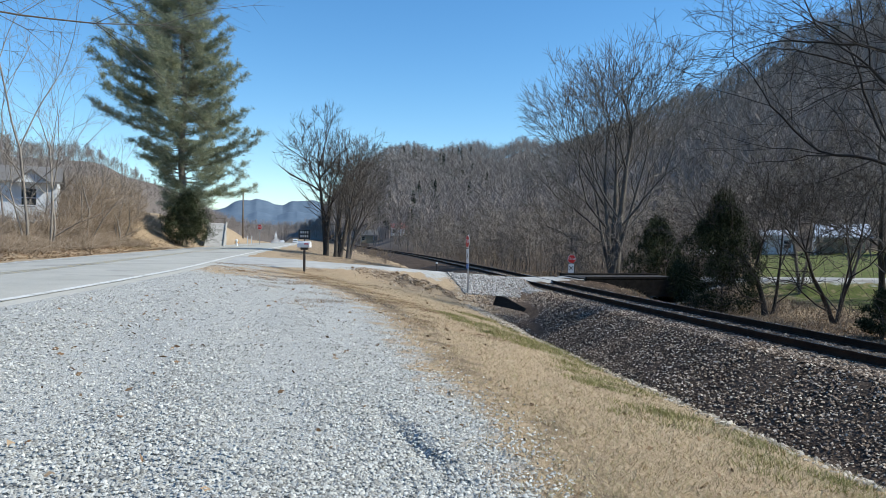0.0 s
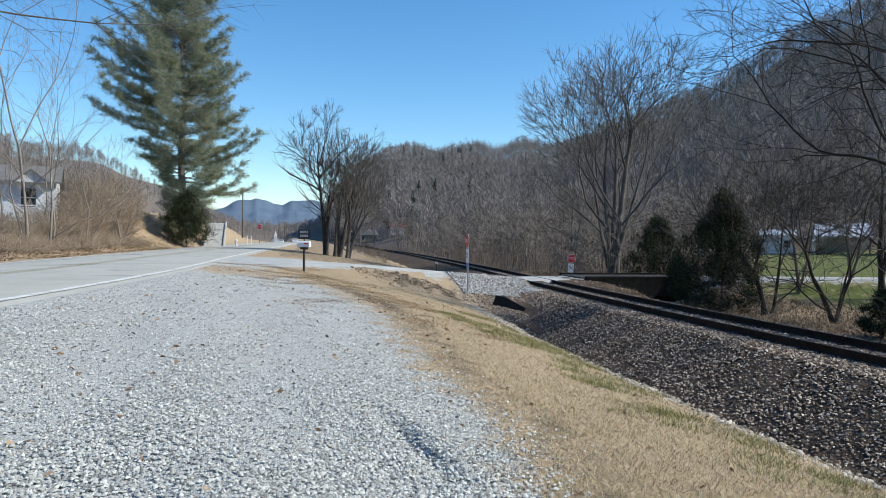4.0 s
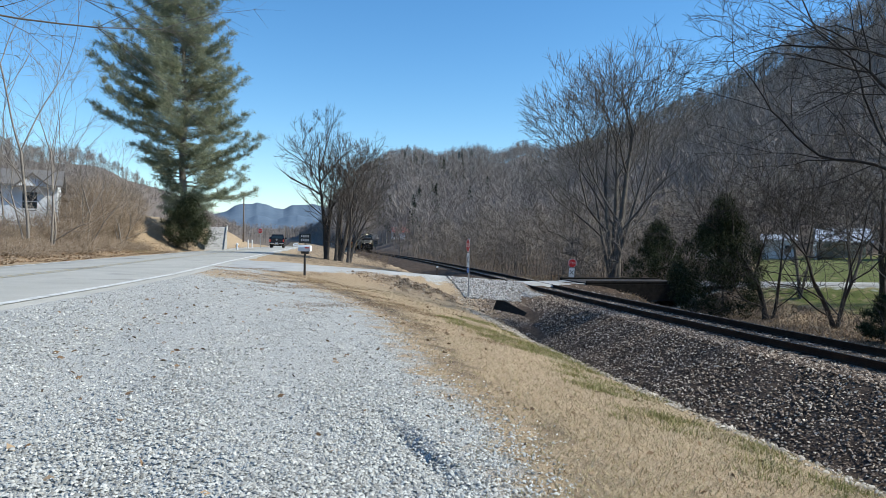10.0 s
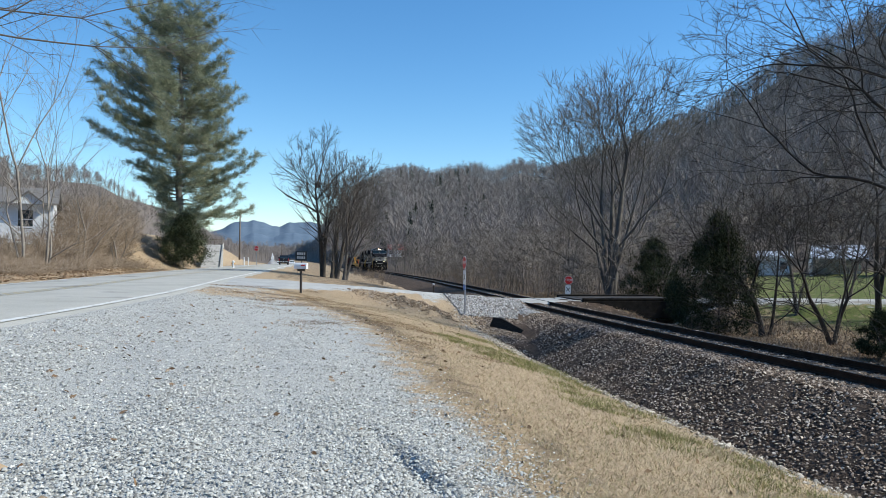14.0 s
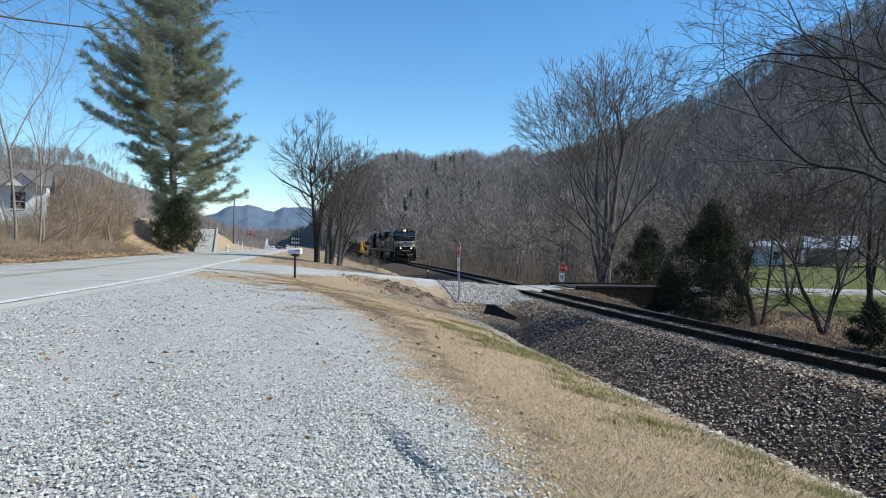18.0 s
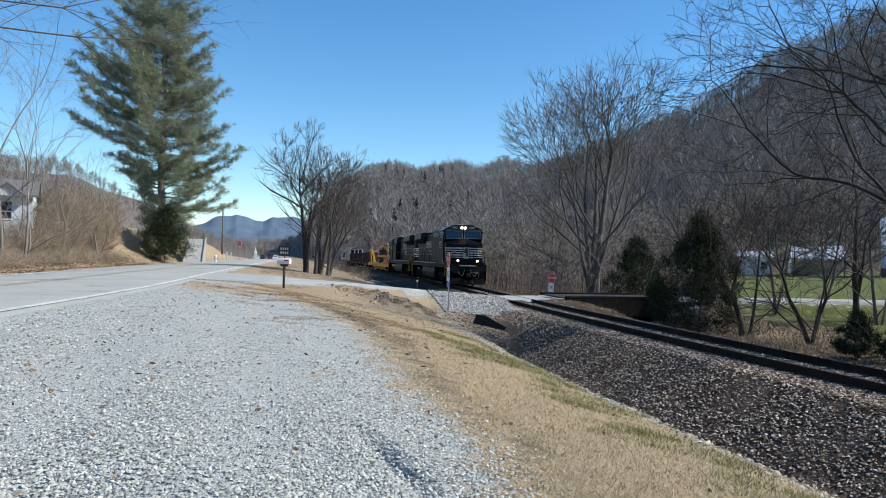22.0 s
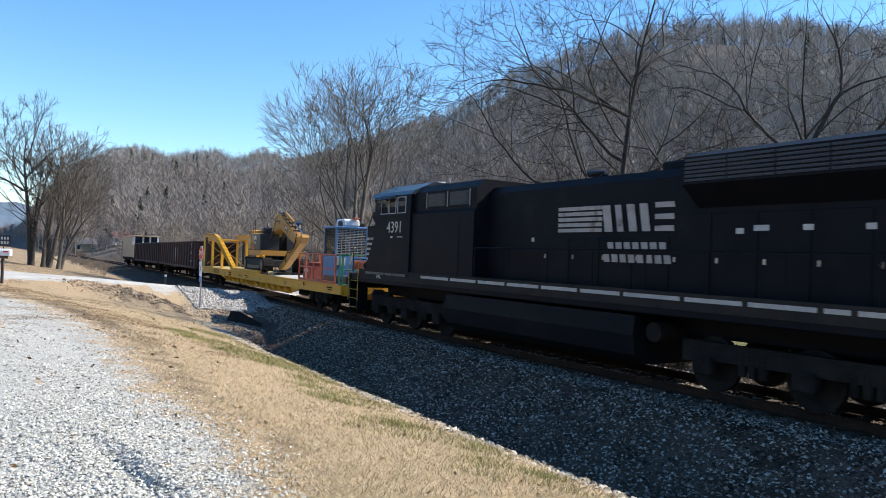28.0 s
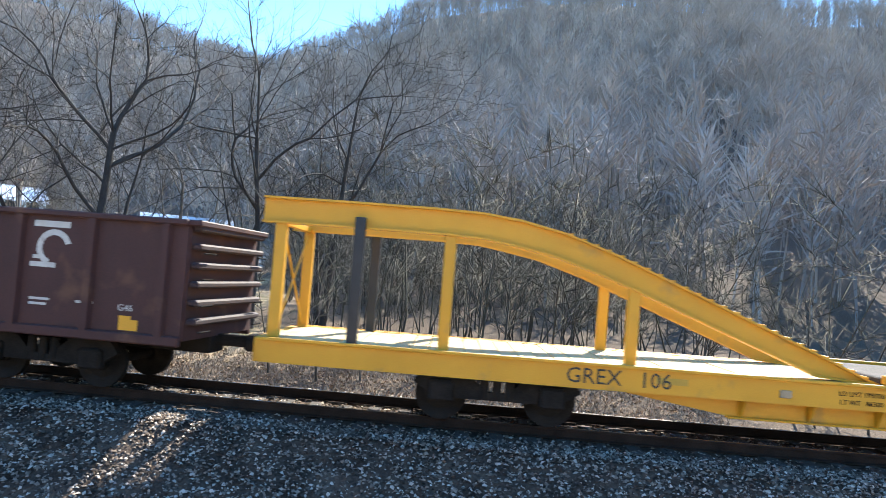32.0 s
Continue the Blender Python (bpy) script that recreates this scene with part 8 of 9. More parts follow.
def stop_assembly(x, y, az, centre, r, label, lean=0.0, plates=True):
    ob = empty("stop_sign", facing(x, y, None, az) @ pose(0, 0, 0, 0, lean), label, "road sign", "stop signs at the crossing")
    part("post", Geo().box(-0.035, 0.035, 0.01, 0.06, -0.3, centre + r, 0.005), "sign_back", ob)
    plate = part("plate", Geo().prism([(a, centre + b) for a, b in octagon(r)], 1, -0.004, 0.006), "sign_white", ob)
    part("red_face", Geo().prism([(a * 0.93, centre + b * 0.93) for a, b in octagon(r)], 1, -0.008, -0.004), "sign_red", plate)
    text("word", "STOP", r * 0.72, "sign_white", plate, Matrix.Translation((0, -0.009, centre)) @ pose(0, 0, 0, 90), depth=0.002)
    if plates:
        w = part("cross_plate", Geo().box(-r * 0.62, r * 0.62, -0.004, 0.006, centre - r * 3.1, centre - r * 1.1), "sign_white", ob)
        for s in (-1, 1):
            part("cross_bar", Geo().add([(-s * 0.13 - 0.03, -0.007, centre - r * 2.5), (-s * 0.13 + 0.03, -0.007, centre - r * 2.5), (s * 0.13 + 0.03, -0.007, centre - r * 1.6), (s * 0.13 - 0.03, -0.007, centre - r * 1.6)], [(0, 1, 2, 3)]), "sign_dark", w)
        part("blue_plate", Geo().box(-r * 0.5, r * 0.5, -0.004, 0.006, centre - r * 3.9, centre - r * 3.2), "sign_blue", ob)
    return ob


stop_assembly(*polar(10.0, 52), 190 - 180 - 8, 1.95, 0.32, "red and white stop sign with a white crossing plate", 3.5)
stop_assembly(*polar(1.95, 31.0), -76, 2.25, 0.30, "weathered stop sign seen nearly edge-on at the crossing", -1.0)
stop_assembly(*polar(-14.3, 105), -14, 2.4, 0.38, "distant stop sign beside the road", 0, False)

mx, my = polar(-10.9, 30.0)
box = empty("mailbox", facing(mx, my, None, -11) @ Matrix.Diagonal((0.78, 0.9, 1, 1)), "white metal mailbox with a dark number plate on a dark post", "mailbox")
part("post", Geo().box(-0.05, 0.05, -0.05, 0.05, -0.3, 1.0, 0.008), "tie", box)
part("bracket", Geo().box(-0.2, 0.2, -0.06, 0.06, 0.90, 1.0, 0.01), "tie", box)
prof = [(-0.13, 1.0)] + [(0.13 * math.cos(a), 1.13 + 0.12 * math.sin(a)) for a in np.linspace(math.pi, 0, 9)] + [(0.13, 1.0)]
mb = part("box_body", Geo().prism(prof, 0, -0.33, 0.33), "sign_white", box)
part("door", Geo().prism([(y * 1.04, 1.0 + (z - 1.0) * 1.03) for y, z in prof], 0, -0.345, -0.33), "sign_white", mb)
part("flag", Geo().box(0.05, 0.28, -0.15, -0.14, 1.12, 1.17), "sign_red", mb)
ns = part("number_plate", Geo().box(-0.33, 0.31, -0.01, 0.01, 1.33, 1.72, 0.005), "sign_dark", box, "dark plate with two rows of pale bars")
part("plate_post", Geo().box(-0.02, 0.02, 0.0, 0.03, 1.2, 1.35), "sign_dark", ns)
for z in (1.41, 1.57):
    for k in range(4):
        part("pale_bar", Geo().box(-0.23 + k * 0.12, -0.15 + k * 0.12, -0.014, -0.01, z, z + 0.10), "white", ns)

ux, uy = polar(41.7, 40)
up_ = empty("utility_pole", facing(ux, uy, None, -41), "weathered wooden service pole with a grey meter box", "utility pole")
part("pole", Geo().tube([(0, 0, -0.4), (0.02, 0, 5.6)], [0.15, 0.12], 12), "pole", up_, smooth=True)
part("meter_box", Geo().box(-0.14, 0.14, -0.28, -0.13, 1.1, 1.65, 0.02), "grey", up_)
part("conduit", Geo().tube([(0.08, -0.17, 1.6), (0.08, -0.15, 4.8)], 0.025, 6), "grey", up_)
for az_, r_, hh in ((-15.55, 140, 9.5), (-12.4, 330, 10.0)):
    px, py = polar(az_, r_)
    pl = empty("utility_pole", facing(px, py), "tall weathered wooden utility pole beside the road", "utility pole")
    part("pole", Geo().tube([(0, 0, -0.4), (0, 0, hh)], [0.17, 0.11], 10), "pole", pl, smooth=True)
    part("cross_arm", Geo().box(-1.1, 1.1, -0.06, 0.06, hh - 0.7, hh - 0.55, 0.01), "pole", pl)

hx, hy = polar(-16.0, 76)
hyd = empty("fire_hydrant", facing(hx, hy), "small pale fire hydrant at the road's edge", "hydrant")
part("barrel", Geo().lathe([(0.16, -0.1), (0.16, 0.05), (0.11, 0.08), (0.11, 0.55), (0.15, 0.58), (0.14, 0.66), (0.05, 0.78)], 12), "sign_white", hyd)
part("outlet", Geo().tube([(-0.2, 0, 0.45), (0.2, 0, 0.45)], 0.06, 10), "yellow", hyd)

for az_, r_ in ((-0.5, 47), (-15.2, 92), (-14.9, 98)):
    px, py = polar(az_, r_)
    mp = empty("marker_post", facing(px, py), "short white-topped marker post", "marker post", "marker posts")
    part("stake", Geo().box(-0.05, 0.05, -0.05, 0.05, -0.2, 1.0, 0.01), "tie" if az_ > -1 else "sign_white", mp)
    part("cap", Geo().box(-0.06, 0.06, -0.06, 0.06, 1.0, 1.12, 0.01), "sign_white", mp)

# culvert under the drive
cx, cy = 2.45, 29.5
cz = GZ(cx, cy)
cul = empty("culvert", pose(cx, cy, cz - 0.05, 0, 0, -6) @ Matrix.Scale(0.85, 4), "dark corrugated culvert pipe end in the ditch", "culvert pipe")
ring = Geo()
nseg = 20
for k in range(8):
    y0 = k * 0.12 + (0.25 if k == 0 else 0)
    r = 0.42 if k % 2 else 0.45
    for j in range(nseg):
        a0, a1 = 2 * math.pi * j / nseg, 2 * math.pi * (j + 1) / nseg
        r2 = 0.45 if k % 2 else 0.42
        ring.add([(r * math.cos(a0), k * 0.3 - 0.0, r * math.sin(a0)), (r * math.cos(a1), k * 0.3, r * math.sin(a1)), (r2 * math.cos(a1), (k + 1) * 0.3, r2 * math.sin(a1)), (r2 * math.cos(a0), (k + 1) * 0.3, r2 * math.sin(a0))], [(0, 1, 2, 3)])
        ring.add([(0.38 * math.cos(a0), k * 0.3, 0.38 * math.sin(a0)), (0.38 * math.cos(a1), k * 0.3, 0.38 * math.sin(a1)), (0.38 * math.cos(a1), (k + 1) * 0.3, 0.38 * math.sin(a1)), (0.38 * math.cos(a0), (k + 1) * 0.3, 0.38 * math.sin(a0))], [(3, 2, 1, 0)])
part("pipe", ring, "rubber", cul)
part("back_wall", Geo().tube([(0, 2.3, 0), (0, 2.42, 0)], 0.44, 20), "rubber", cul)
part("wing_plate", Geo().prism([(-0.62, -0.4), (-0.28, 0.62), (0.1, 0.56), (1.15, 0.02), (0.95, -0.25), (0.3, -0.5)], 1, 0.02, 0.06), "rubber", cul)
part("plate_rim", Geo().tube([(-0.62, 0.0, -0.4), (-0.28, 0.0, 0.62), (0.1, 0.0, 0.56), (1.15, 0.0, 0.02)], 0.03, 6), "rubber", cul)

# bridge over the creek
bridge = empty("bridge", Matrix(), "short concrete bridge with a dark steel edge beam over the creek", "bridge")
d0, d1 = Vector((7.6, 42.25, -0.70)), Vector((14.0, 43.62, -0.70))
way = (d1 - d0).normalized()
bm4 = Matrix.Translation((d0 + d1) / 2) @ pose(0, 0, 0, 0, 0, math.degrees(math.atan2(way.y, way.x)))
bridge.matrix_basis = bm4
Lb = (d1 - d0).length / 2
part("deck_slab", Geo().box(-Lb, Lb, -1.95, 1.95, -0.26, 0.03, 0.02), "under", bridge)
for k in range(34):
    x = -Lb + 0.02 + k * (2 * Lb - 0.04) / 34
    part("deck_board", Geo().box(x, x + (2 * Lb - 0.04) / 34 - 0.015, -1.8, 1.8, 0.03, 0.075, 0.006), "tie", bridge)
for y in (-1.95, 1.95):
    part("edge_beam", Geo().box(-Lb, Lb, y - 0.09, y + 0.09, -0.95, 0.0, 0.02), "under", bridge)
    part("kerb", Geo().box(-Lb, Lb, y - 0.1, y + 0.1, 0.03, 0.17, 0.02), "under", bridge)
for x in (-Lb, Lb):
    part("abutment", Geo().box(x - 0.4, x + 0.4, -2.1, 2.1, -1.9, -0.26, 0.03), "concrete", bridge)


# ---------------------------------------------------------------- buildings
def gable_block(ob, w, d, wall, apex, mat, roof, along="x", over=0.35):
    """Walls and a pitched roof; the ridge runs along x or y."""
    part("wall", Geo().box(-w / 2, w / 2, -d / 2, -d / 2 + 0.2, 0, wall).box(-w / 2, w / 2, d / 2 - 0.2, d / 2, 0, wall).box(-w / 2, -w / 2 + 0.2, -d / 2 + 0.2, d / 2 - 0.2, 0, wall).box(w / 2 - 0.2, w / 2, -d / 2 + 0.2, d / 2 - 0.2, 0, wall), mat, ob)
    if along == "x":
        for s in (-1, 1):
            part("gable", Geo().prism([(-d / 2, wall), (d / 2, wall), (0, apex)], 0, s * w / 2, s * (w / 2 - 0.2)), mat, ob)
            part("roof", Geo().prism([(s * (d / 2 + over), wall - over * (apex - wall) / (d / 2)), (0, apex), (0, apex + 0.14), (s * (d / 2 + over), wall + 0.14 - over * (apex - wall) / (d / 2))], 0, -w / 2 - over, w / 2 + over), roof, ob)
    else:
        for s in (-1, 1):
            part("gable", Geo().prism([(-w / 2, wall), (w / 2, wall), (0, apex)], 1, s * d / 2, s * (d / 2 - 0.2)), mat, ob)
            part("roof", Geo().prism([(s * (w / 2 + over), wall - over * (apex - wall) / (w / 2)), (0, apex), (0, apex + 0.14), (s * (w / 2 + over), wall + 0.14 - over * (apex - wall) / (w / 2))], 1, -d / 2 - over, d / 2 + over), roof, ob)


def window(ob, x, z, w, h, y, mat="sign_white"):
    f = part("window", Geo().box(x - w / 2 - 0.08, x + w / 2 + 0.08, y - 0.05, y, z - 0.08, z).box(x - w / 2 - 0.08, x + w / 2 + 0.08, y - 0.05, y, z + h, z + h + 0.08)
             .box(x - w / 2 - 0.08, x - w / 2, y - 0.05, y, z, z + h).box(x + w / 2, x + w / 2 + 0.08, y - 0.05, y, z, z + h).box(x - w / 2, x + w / 2, y - 0.04, y, z + h / 2 - 0.03, z + h / 2 + 0.03), mat, ob)
    part("pane", Geo().box(x - w / 2, x + w / 2, y - 0.02, y - 0.01, z, z + h), "glass", f)


# white house on the lawn across the track
wx, wy = polar(40.75, 94)
house = empty("house", pose(wx, wy, GZ(wx, wy) + 0.5, 0, 0, -34), "white two-storey farmhouse with a metal roof and a porch", "house")
gable_block(house, 7.6, 7, 5.0, 6.6, "siding", "metal_roof", "x")
part("foundation", Geo().box(-3.9, 3.9, -5.6, 3.6, -1.6, 0.45), "brick", house)
part("porch_roof", Geo().prism([(-6.0, 2.7), (-3.4, 3.35), (-3.4, 3.5), (-6.0, 2.85)], 0, -4.2, 4.6), "metal_roof", house)
part("porch_floor", Geo().box(-3.9, 3.9, -5.6, -3.5, 0.45, 0.6), "siding", house)
for x in (-3.7, -1.8, 0, 1.8, 3.7):
    part("porch_post", Geo().box(x - 0.09, x + 0.09, -5.55, -5.37, 0.6, 2.8, 0.01), "siding", house)
for x in (-2.6, 0.9, 2.7):
    window(house, x, 1.1, 0.9, 1.4, -3.5)
for x in (0.5, 2.5):
    window(house, x, 3.5, 1.2, 1.35, -3.5)
window(house, -2.4, 3.6, 0.8, 1.1, -3.5)
part("door", Geo().box(-1.1, -0.2, -3.56, -3.5, 0.6, 2.6, 0.01), "shingle", house)
part("chimney", Geo().box(1.2, 1.9, 0.4, 1.1, 6.0, 7.6, 0.02), "brick", house)
sx, sy = polar(34.9, 94)
wing = empty("house_wing", pose(sx, sy, GZ(sx, sy) + 0.5, 0, 0, -30), "pale grey-white gabled outbuilding with a metal roof on the lawn", "outbuilding")
gable_block(wing, 6.6, 6.4, 3.0, 5.8, "siding", "metal_roof", "x")
part("foundation", Geo().box(-3.35, 3.35, -3.25, 3.25, -1.6, 0.3), "brick", wing)
part("door", Geo().box(-2.1, -1.1, -3.26, -3.2, 0.35, 2.35, 0.01), "sign_white", wing)
window(wing, 1.3, 1.1, 1.0, 1.2, -3.2)
# carport with a white roof
qx, qy = polar(28.4, 96)
port = empty("carport", pose(qx, qy, GZ(qx, qy), 0, 0, -24) @ Matrix.Scale(0.8, 4), "open carport with a pale low metal roof", "carport")
part("roof", Geo().prism([(-4.2, 2.4), (0, 4.3), (4.2, 2.4), (4.2, 2.5), (0, 4.42), (-4.2, 2.5)], 0, -2.6, 4.6), "metal_roof", port)
for x in (-2.3, 1.0, 4.3):
    for y in (-3.9, 3.9):
        part("post", Geo().box(x - 0.08, x + 0.08, y - 0.08, y + 0.08, -0.3, 2.55, 0.01), "pole", port)
part("back_wall", Geo().box(-2.5, 4.5, 3.7, 3.85, -0.2, 2.4), "grey", port)
part("side_wall", Geo().box(-2.5, -2.35, -3.7, 3.7, -0.2, 2.4), "siding", port)
nx_, ny_ = polar(24.9, 97)
annex = empty("outbuilding", pose(nx_, ny_, GZ(nx_, ny_) - 0.1, 0, 0, -24) @ Matrix.Scale(0.82, 4), "low white outbuilding beside the carport on the lawn", "outbuilding")
gable_block(annex, 4.4, 5, 2.9, 3.6, "siding", "metal_roof", "x")
part("foundation", Geo().box(-2.25, 2.25, -2.55, 2.55, -0.8, 0.2), "concrete", annex)
window(annex, 1.2, 1.1, 0.9, 1.0, -2.5)
# barn
bx, by = polar(52.8, 78)
barn = empty("barn", pose(bx, by, GZ(bx, by) - 0.2, 0, 0, -50), "white metal barn at the foot of the wooded hill", "barn")
gable_block(barn, 8.4, 7, 3.6, 5.0, "siding", "metal_roof", "x")
part("foundation", Geo().box(-4.3, 4.3, -3.6, 3.6, -1.5, 0.0), "concrete", barn)
part("door", Geo().box(-1.5, 1.3, -3.55, -3.5, 0.1, 2.8, 0.01), "grey", barn)
window(barn, 2.8, 1.4, 0.8, 0.9, -3.5)
# house on the bank
lx, ly = polar(-33.2, 62)
left_house = empty("house", pose(lx, ly, max(GZ(lx, ly), 3.4) - 1.0, 0, 0, 26), "white house with a shingle roof above the bank", "house")
gable_block(left_house, 11, 7, 2.7, 3.9, "siding", "shingle", "x")
part("foundation", Geo().box(-5.55, 5.55, -3.55, 3.55, -2.5, 0.05), "concrete", left_house)
for x in (-4.0, -1.4, 1.2, 3.8):
    window(left_house, x, 0.9, 0.9, 1.3, -3.5)
part("entry_gable", Geo().prism([(3.0, 2.6), (5.0, 2.6), (4.0, 3.4)], 1, -4.3, -3.4), "siding", left_house)
for side in (-1, 1):
    part("gable_roof", Geo().prism([(4.0, 3.4), (4.0 + side * 1.25, 2.42), (4.0 + side * 1.25, 2.52), (4.0, 3.52)], 1, -4.5, -3.0), "shingle", left_house)
part("deck_floor", Geo().box(-5.5, 5.5, -5.4, -3.5, -0.2, 0.0), "siding", left_house)
for k in range(6):
    part("deck_post", Geo().box(-5.4 + k * 2.1, -5.25 + k * 2.1, -5.35, -5.2, -2.4, 1.0, 0.01), "siding", left_house)
part("deck_rail", Geo().box(-5.4, 5.3, -5.36, -5.3, 0.9, 1.0), "siding", left_house)
# far buildings along the valley road
for az_, r_, w_, mat_, roof_, lab_ in ((-3.5, 235, 5, "siding", "red_roof", "far white house with a red roof"), (-5.9, 240, 5, "tan", "shingle", "far low white building")):
    px, py = polar(az_, r_)
    hb = empty("house", pose(px, py, GZ(px, py), 0, 0, 10), lab_, "house", "far houses")
    gable_block(hb, w_, 6, 2.4, 3.9, mat_, roof_, "x")
    for x in (-2.0, 1.8):
        window(hb, x, 0.8, 0.9, 1.2, -3.0)
px, py = polar(-13.05, 420)
church = empty("church", pose(px, py, GZ(px, py) - 0.5, 0, 0, 10) @ Matrix.Scale(0.6, 4), "far white church with a pointed steeple", "church")
gable_block(church, 8, 14, 4.5, 7.5, "siding", "shingle", "y")
part("tower", Geo().box(-1.2, 1.2, -8.4, -6.0, 0, 8.5), "siding", church)
part("steeple", Geo().add([(-1.2, -8.4, 8.5), (1.2, -8.4, 8.5), (1.2, -6.0, 8.5), (-1.2, -6.0, 8.5), (0, -7.2, 13.5)], [(0, 1, 4), (1, 2, 4), (2, 3, 4), (3, 0, 4), (3, 2, 1, 0)]), "sign_white", church)
# concrete ramp that climbs the bank from the road
rx, ry = polar(-17.6, 80)
ramp_way = empty("concrete_ramp", pose(rx, ry, GZ(rx, ry) - 0.1, 0, 0, 14), "weathered concrete ramp climbing the bank from the road", "ramp")
part("slab", Geo().prism([(-0.5, -0.5), (-0.5, -0.1), (5.2, 2.5), (7.0, 2.6), (7.0, -0.5)], 0, -0.95, 0.85), "concrete", ramp_way)
for side in (-1, 1):
    part("kerb", Geo().prism([(-0.5, -0.3), (-0.5, 0.08), (5.2, 2.68), (7.0, 2.78), (7.0, 2.3), (5.2, 2.2)], 0, side * 0.91 - 0.05, side * 1.0 - 0.05), "concrete", ramp_way)
for x in (-0.8, 0.0, 0.7):
    part("rail_post", Geo().tube([(x, 5.4, 2.5), (x, 5.4, 3.2)], 0.03, 6), "pole", ramp_way)
part("rail_bar", Geo().tube([(-0.9, 5.4, 3.15), (0.8, 5.4, 3.15)], 0.03, 6), "pole", ramp_way)


# ---------------------------------------------------------------- vehicles
def wheel(parent, x, y, r, w, side):
    turn = Matrix.Translation((x, y, r)) @ Matrix.Rotation(radians(90), 4, "X")
    t = part("wheel", Geo().lathe([(r * 0.6, -w / 2), (r * 0.92, -w / 2), (r, -w / 2 + 0.03), (r, w / 2 - 0.03), (r * 0.92, w / 2), (r * 0.6, w / 2)], 22, turn), "rubber", parent)
    part("rim", Geo().lathe([(0.06, -w / 2 - 0.005), (r * 0.55, -w / 2 + 0.02), (r * 0.62, -w / 2 - 0.002), (r * 0.62, w / 2 + 0.002), (r * 0.55, w / 2 - 0.02), (0.06, w / 2 + 0.005)], 14, turn), "steel", t)


def pickup():
    """Faces +x; stands on z = 0."""
    ob = empty("pickup_truck", Matrix(), "black crew-cab pickup truck with chrome rear bumper and lit tail lamps", "pickup truck")
    low = [(-2.92, 0.62), (-2.94, 1.32), (-0.95, 1.32), (1.15, 1.25), (2.45, 1.12), (2.92, 1.0), (2.95, 0.55), (2.4, 0.42), (-2.3, 0.45)]
    part("body", Geo().prism(low, 1, -0.99, 0.99), "truck_paint", ob)
    cab = part("cab", Geo().add([(-1.0, -0.96, 1.28), (1.25, -0.96, 1.25), (0.45, -0.78, 1.92), (-0.72, -0.78, 1.94), (-1.0, 0.96, 1.28), (1.25, 0.96, 1.25), (0.45, 0.78, 1.92), (-0.72, 0.78, 1.94)],
               [(0, 1, 2, 3), (7, 6, 5, 4), (0, 4, 5, 1), (1, 5, 6, 2), (2, 6, 7, 3), (3, 7, 4, 0)]), "truck_paint", ob)
    part("rear_window", Geo().add([(-0.985, -0.78, 1.36), (-0.985, 0.78, 1.36), (-0.745, 0.68, 1.86), (-0.745, -0.68, 1.86)], [(0, 1, 2, 3)]), "glass", cab)
    part("windshield", Geo().add([(1.20, -0.85, 1.32), (1.20, 0.85, 1.32), (0.50, 0.72, 1.87), (0.50, -0.72, 1.87)], [(0, 1, 2, 3)]), "glass", cab)
    for s in (-1, 1):
        part("side_window", Geo().add([(-0.80, s * 0.958, 1.34), (0.10, s * 0.958, 1.33), (0.05, s * 0.812, 1.85), (-0.62, s * 0.812, 1.86)], [(0, 1, 2, 3)]), "glass", cab)
        part("side_window", Geo().add([(0.16, s * 0.958, 1.33), (1.05, s * 0.958, 1.33), (0.45, s * 0.812, 1.84), (0.12, s * 0.812, 1.85)], [(0, 1, 2, 3)]), "glass", cab)
        part("mirror", Geo().box(0.75, 0.9, s * 0.99, s * 1.24, 1.28, 1.52, 0.03), "truck_paint", cab)
        part("tail_lamp", Geo().box(-2.96, -2.86, s * 0.86, s * 1.0, 0.88, 1.22, 0.02), "tail", ob, "lit red tail lamp")
        part("step_bar", Geo().box(-1.0, 1.2, s * 0.98, s * 1.08, 0.42, 0.48, 0.015), "chrome", ob)
        for x in (-1.85, 1.85):
            part("wheel_arch", Geo().tube([(x + 0.47 * math.cos(a), s * 0.97, 0.42 + 0.47 * math.sin(a)) for a in np.linspace(0, math.pi, 10)], 0.05, 6), "rubber", ob)
            wheel(ob, x, s * 0.84, 0.40, 0.27, s)
    part("tailgate", Geo().box(-2.97, -2.93, -0.78, 0.78, 0.74, 1.30, 0.015), "truck_paint", ob)
    part("tailgate_handle", Geo().box(-2.985, -2.97, -0.16, 0.16, 1.17, 1.25, 0.006), "chrome", ob)
    part("maker_badge", Geo().tube([(-2.975, 0, 1.03), (-2.98, 0, 1.03)], 0.06, 16), "steel", ob)
    bp_ = part("rear_bumper", Geo().box(-3.10, -2.90, -0.98, -0.30, 0.56, 0.74, 0.03).box(-3.10, -2.90, 0.30, 0.98, 0.56, 0.74, 0.03).box(-3.06, -2.92, -0.30, 0.30, 0.48, 0.62, 0.02), "chrome", ob)
    part("plate", Geo().box(-3.07, -3.06, -0.16, 0.16, 0.62, 0.76), "grey", bp_)
    part("plate_bar", Geo().box(-3.074, -3.071, -0.11, 0.11, 0.67, 0.71), "sign_blue", bp_)
    part("roof_lamp", Geo().box(-0.78, -0.74, -0.14, 0.14, 1.925, 1.945), "glass", cab)
    part("underbody", Geo().box(-2.6, 2.4, -0.6, 0.6, 0.30, 0.5, 0.02).tube([(-1.85, -0.8, 0.4), (-1.85, 0.8, 0.4)], 0.06, 8).box(-3.2, -2.9, -0.05, 0.05, 0.42, 0.5), "under", ob)
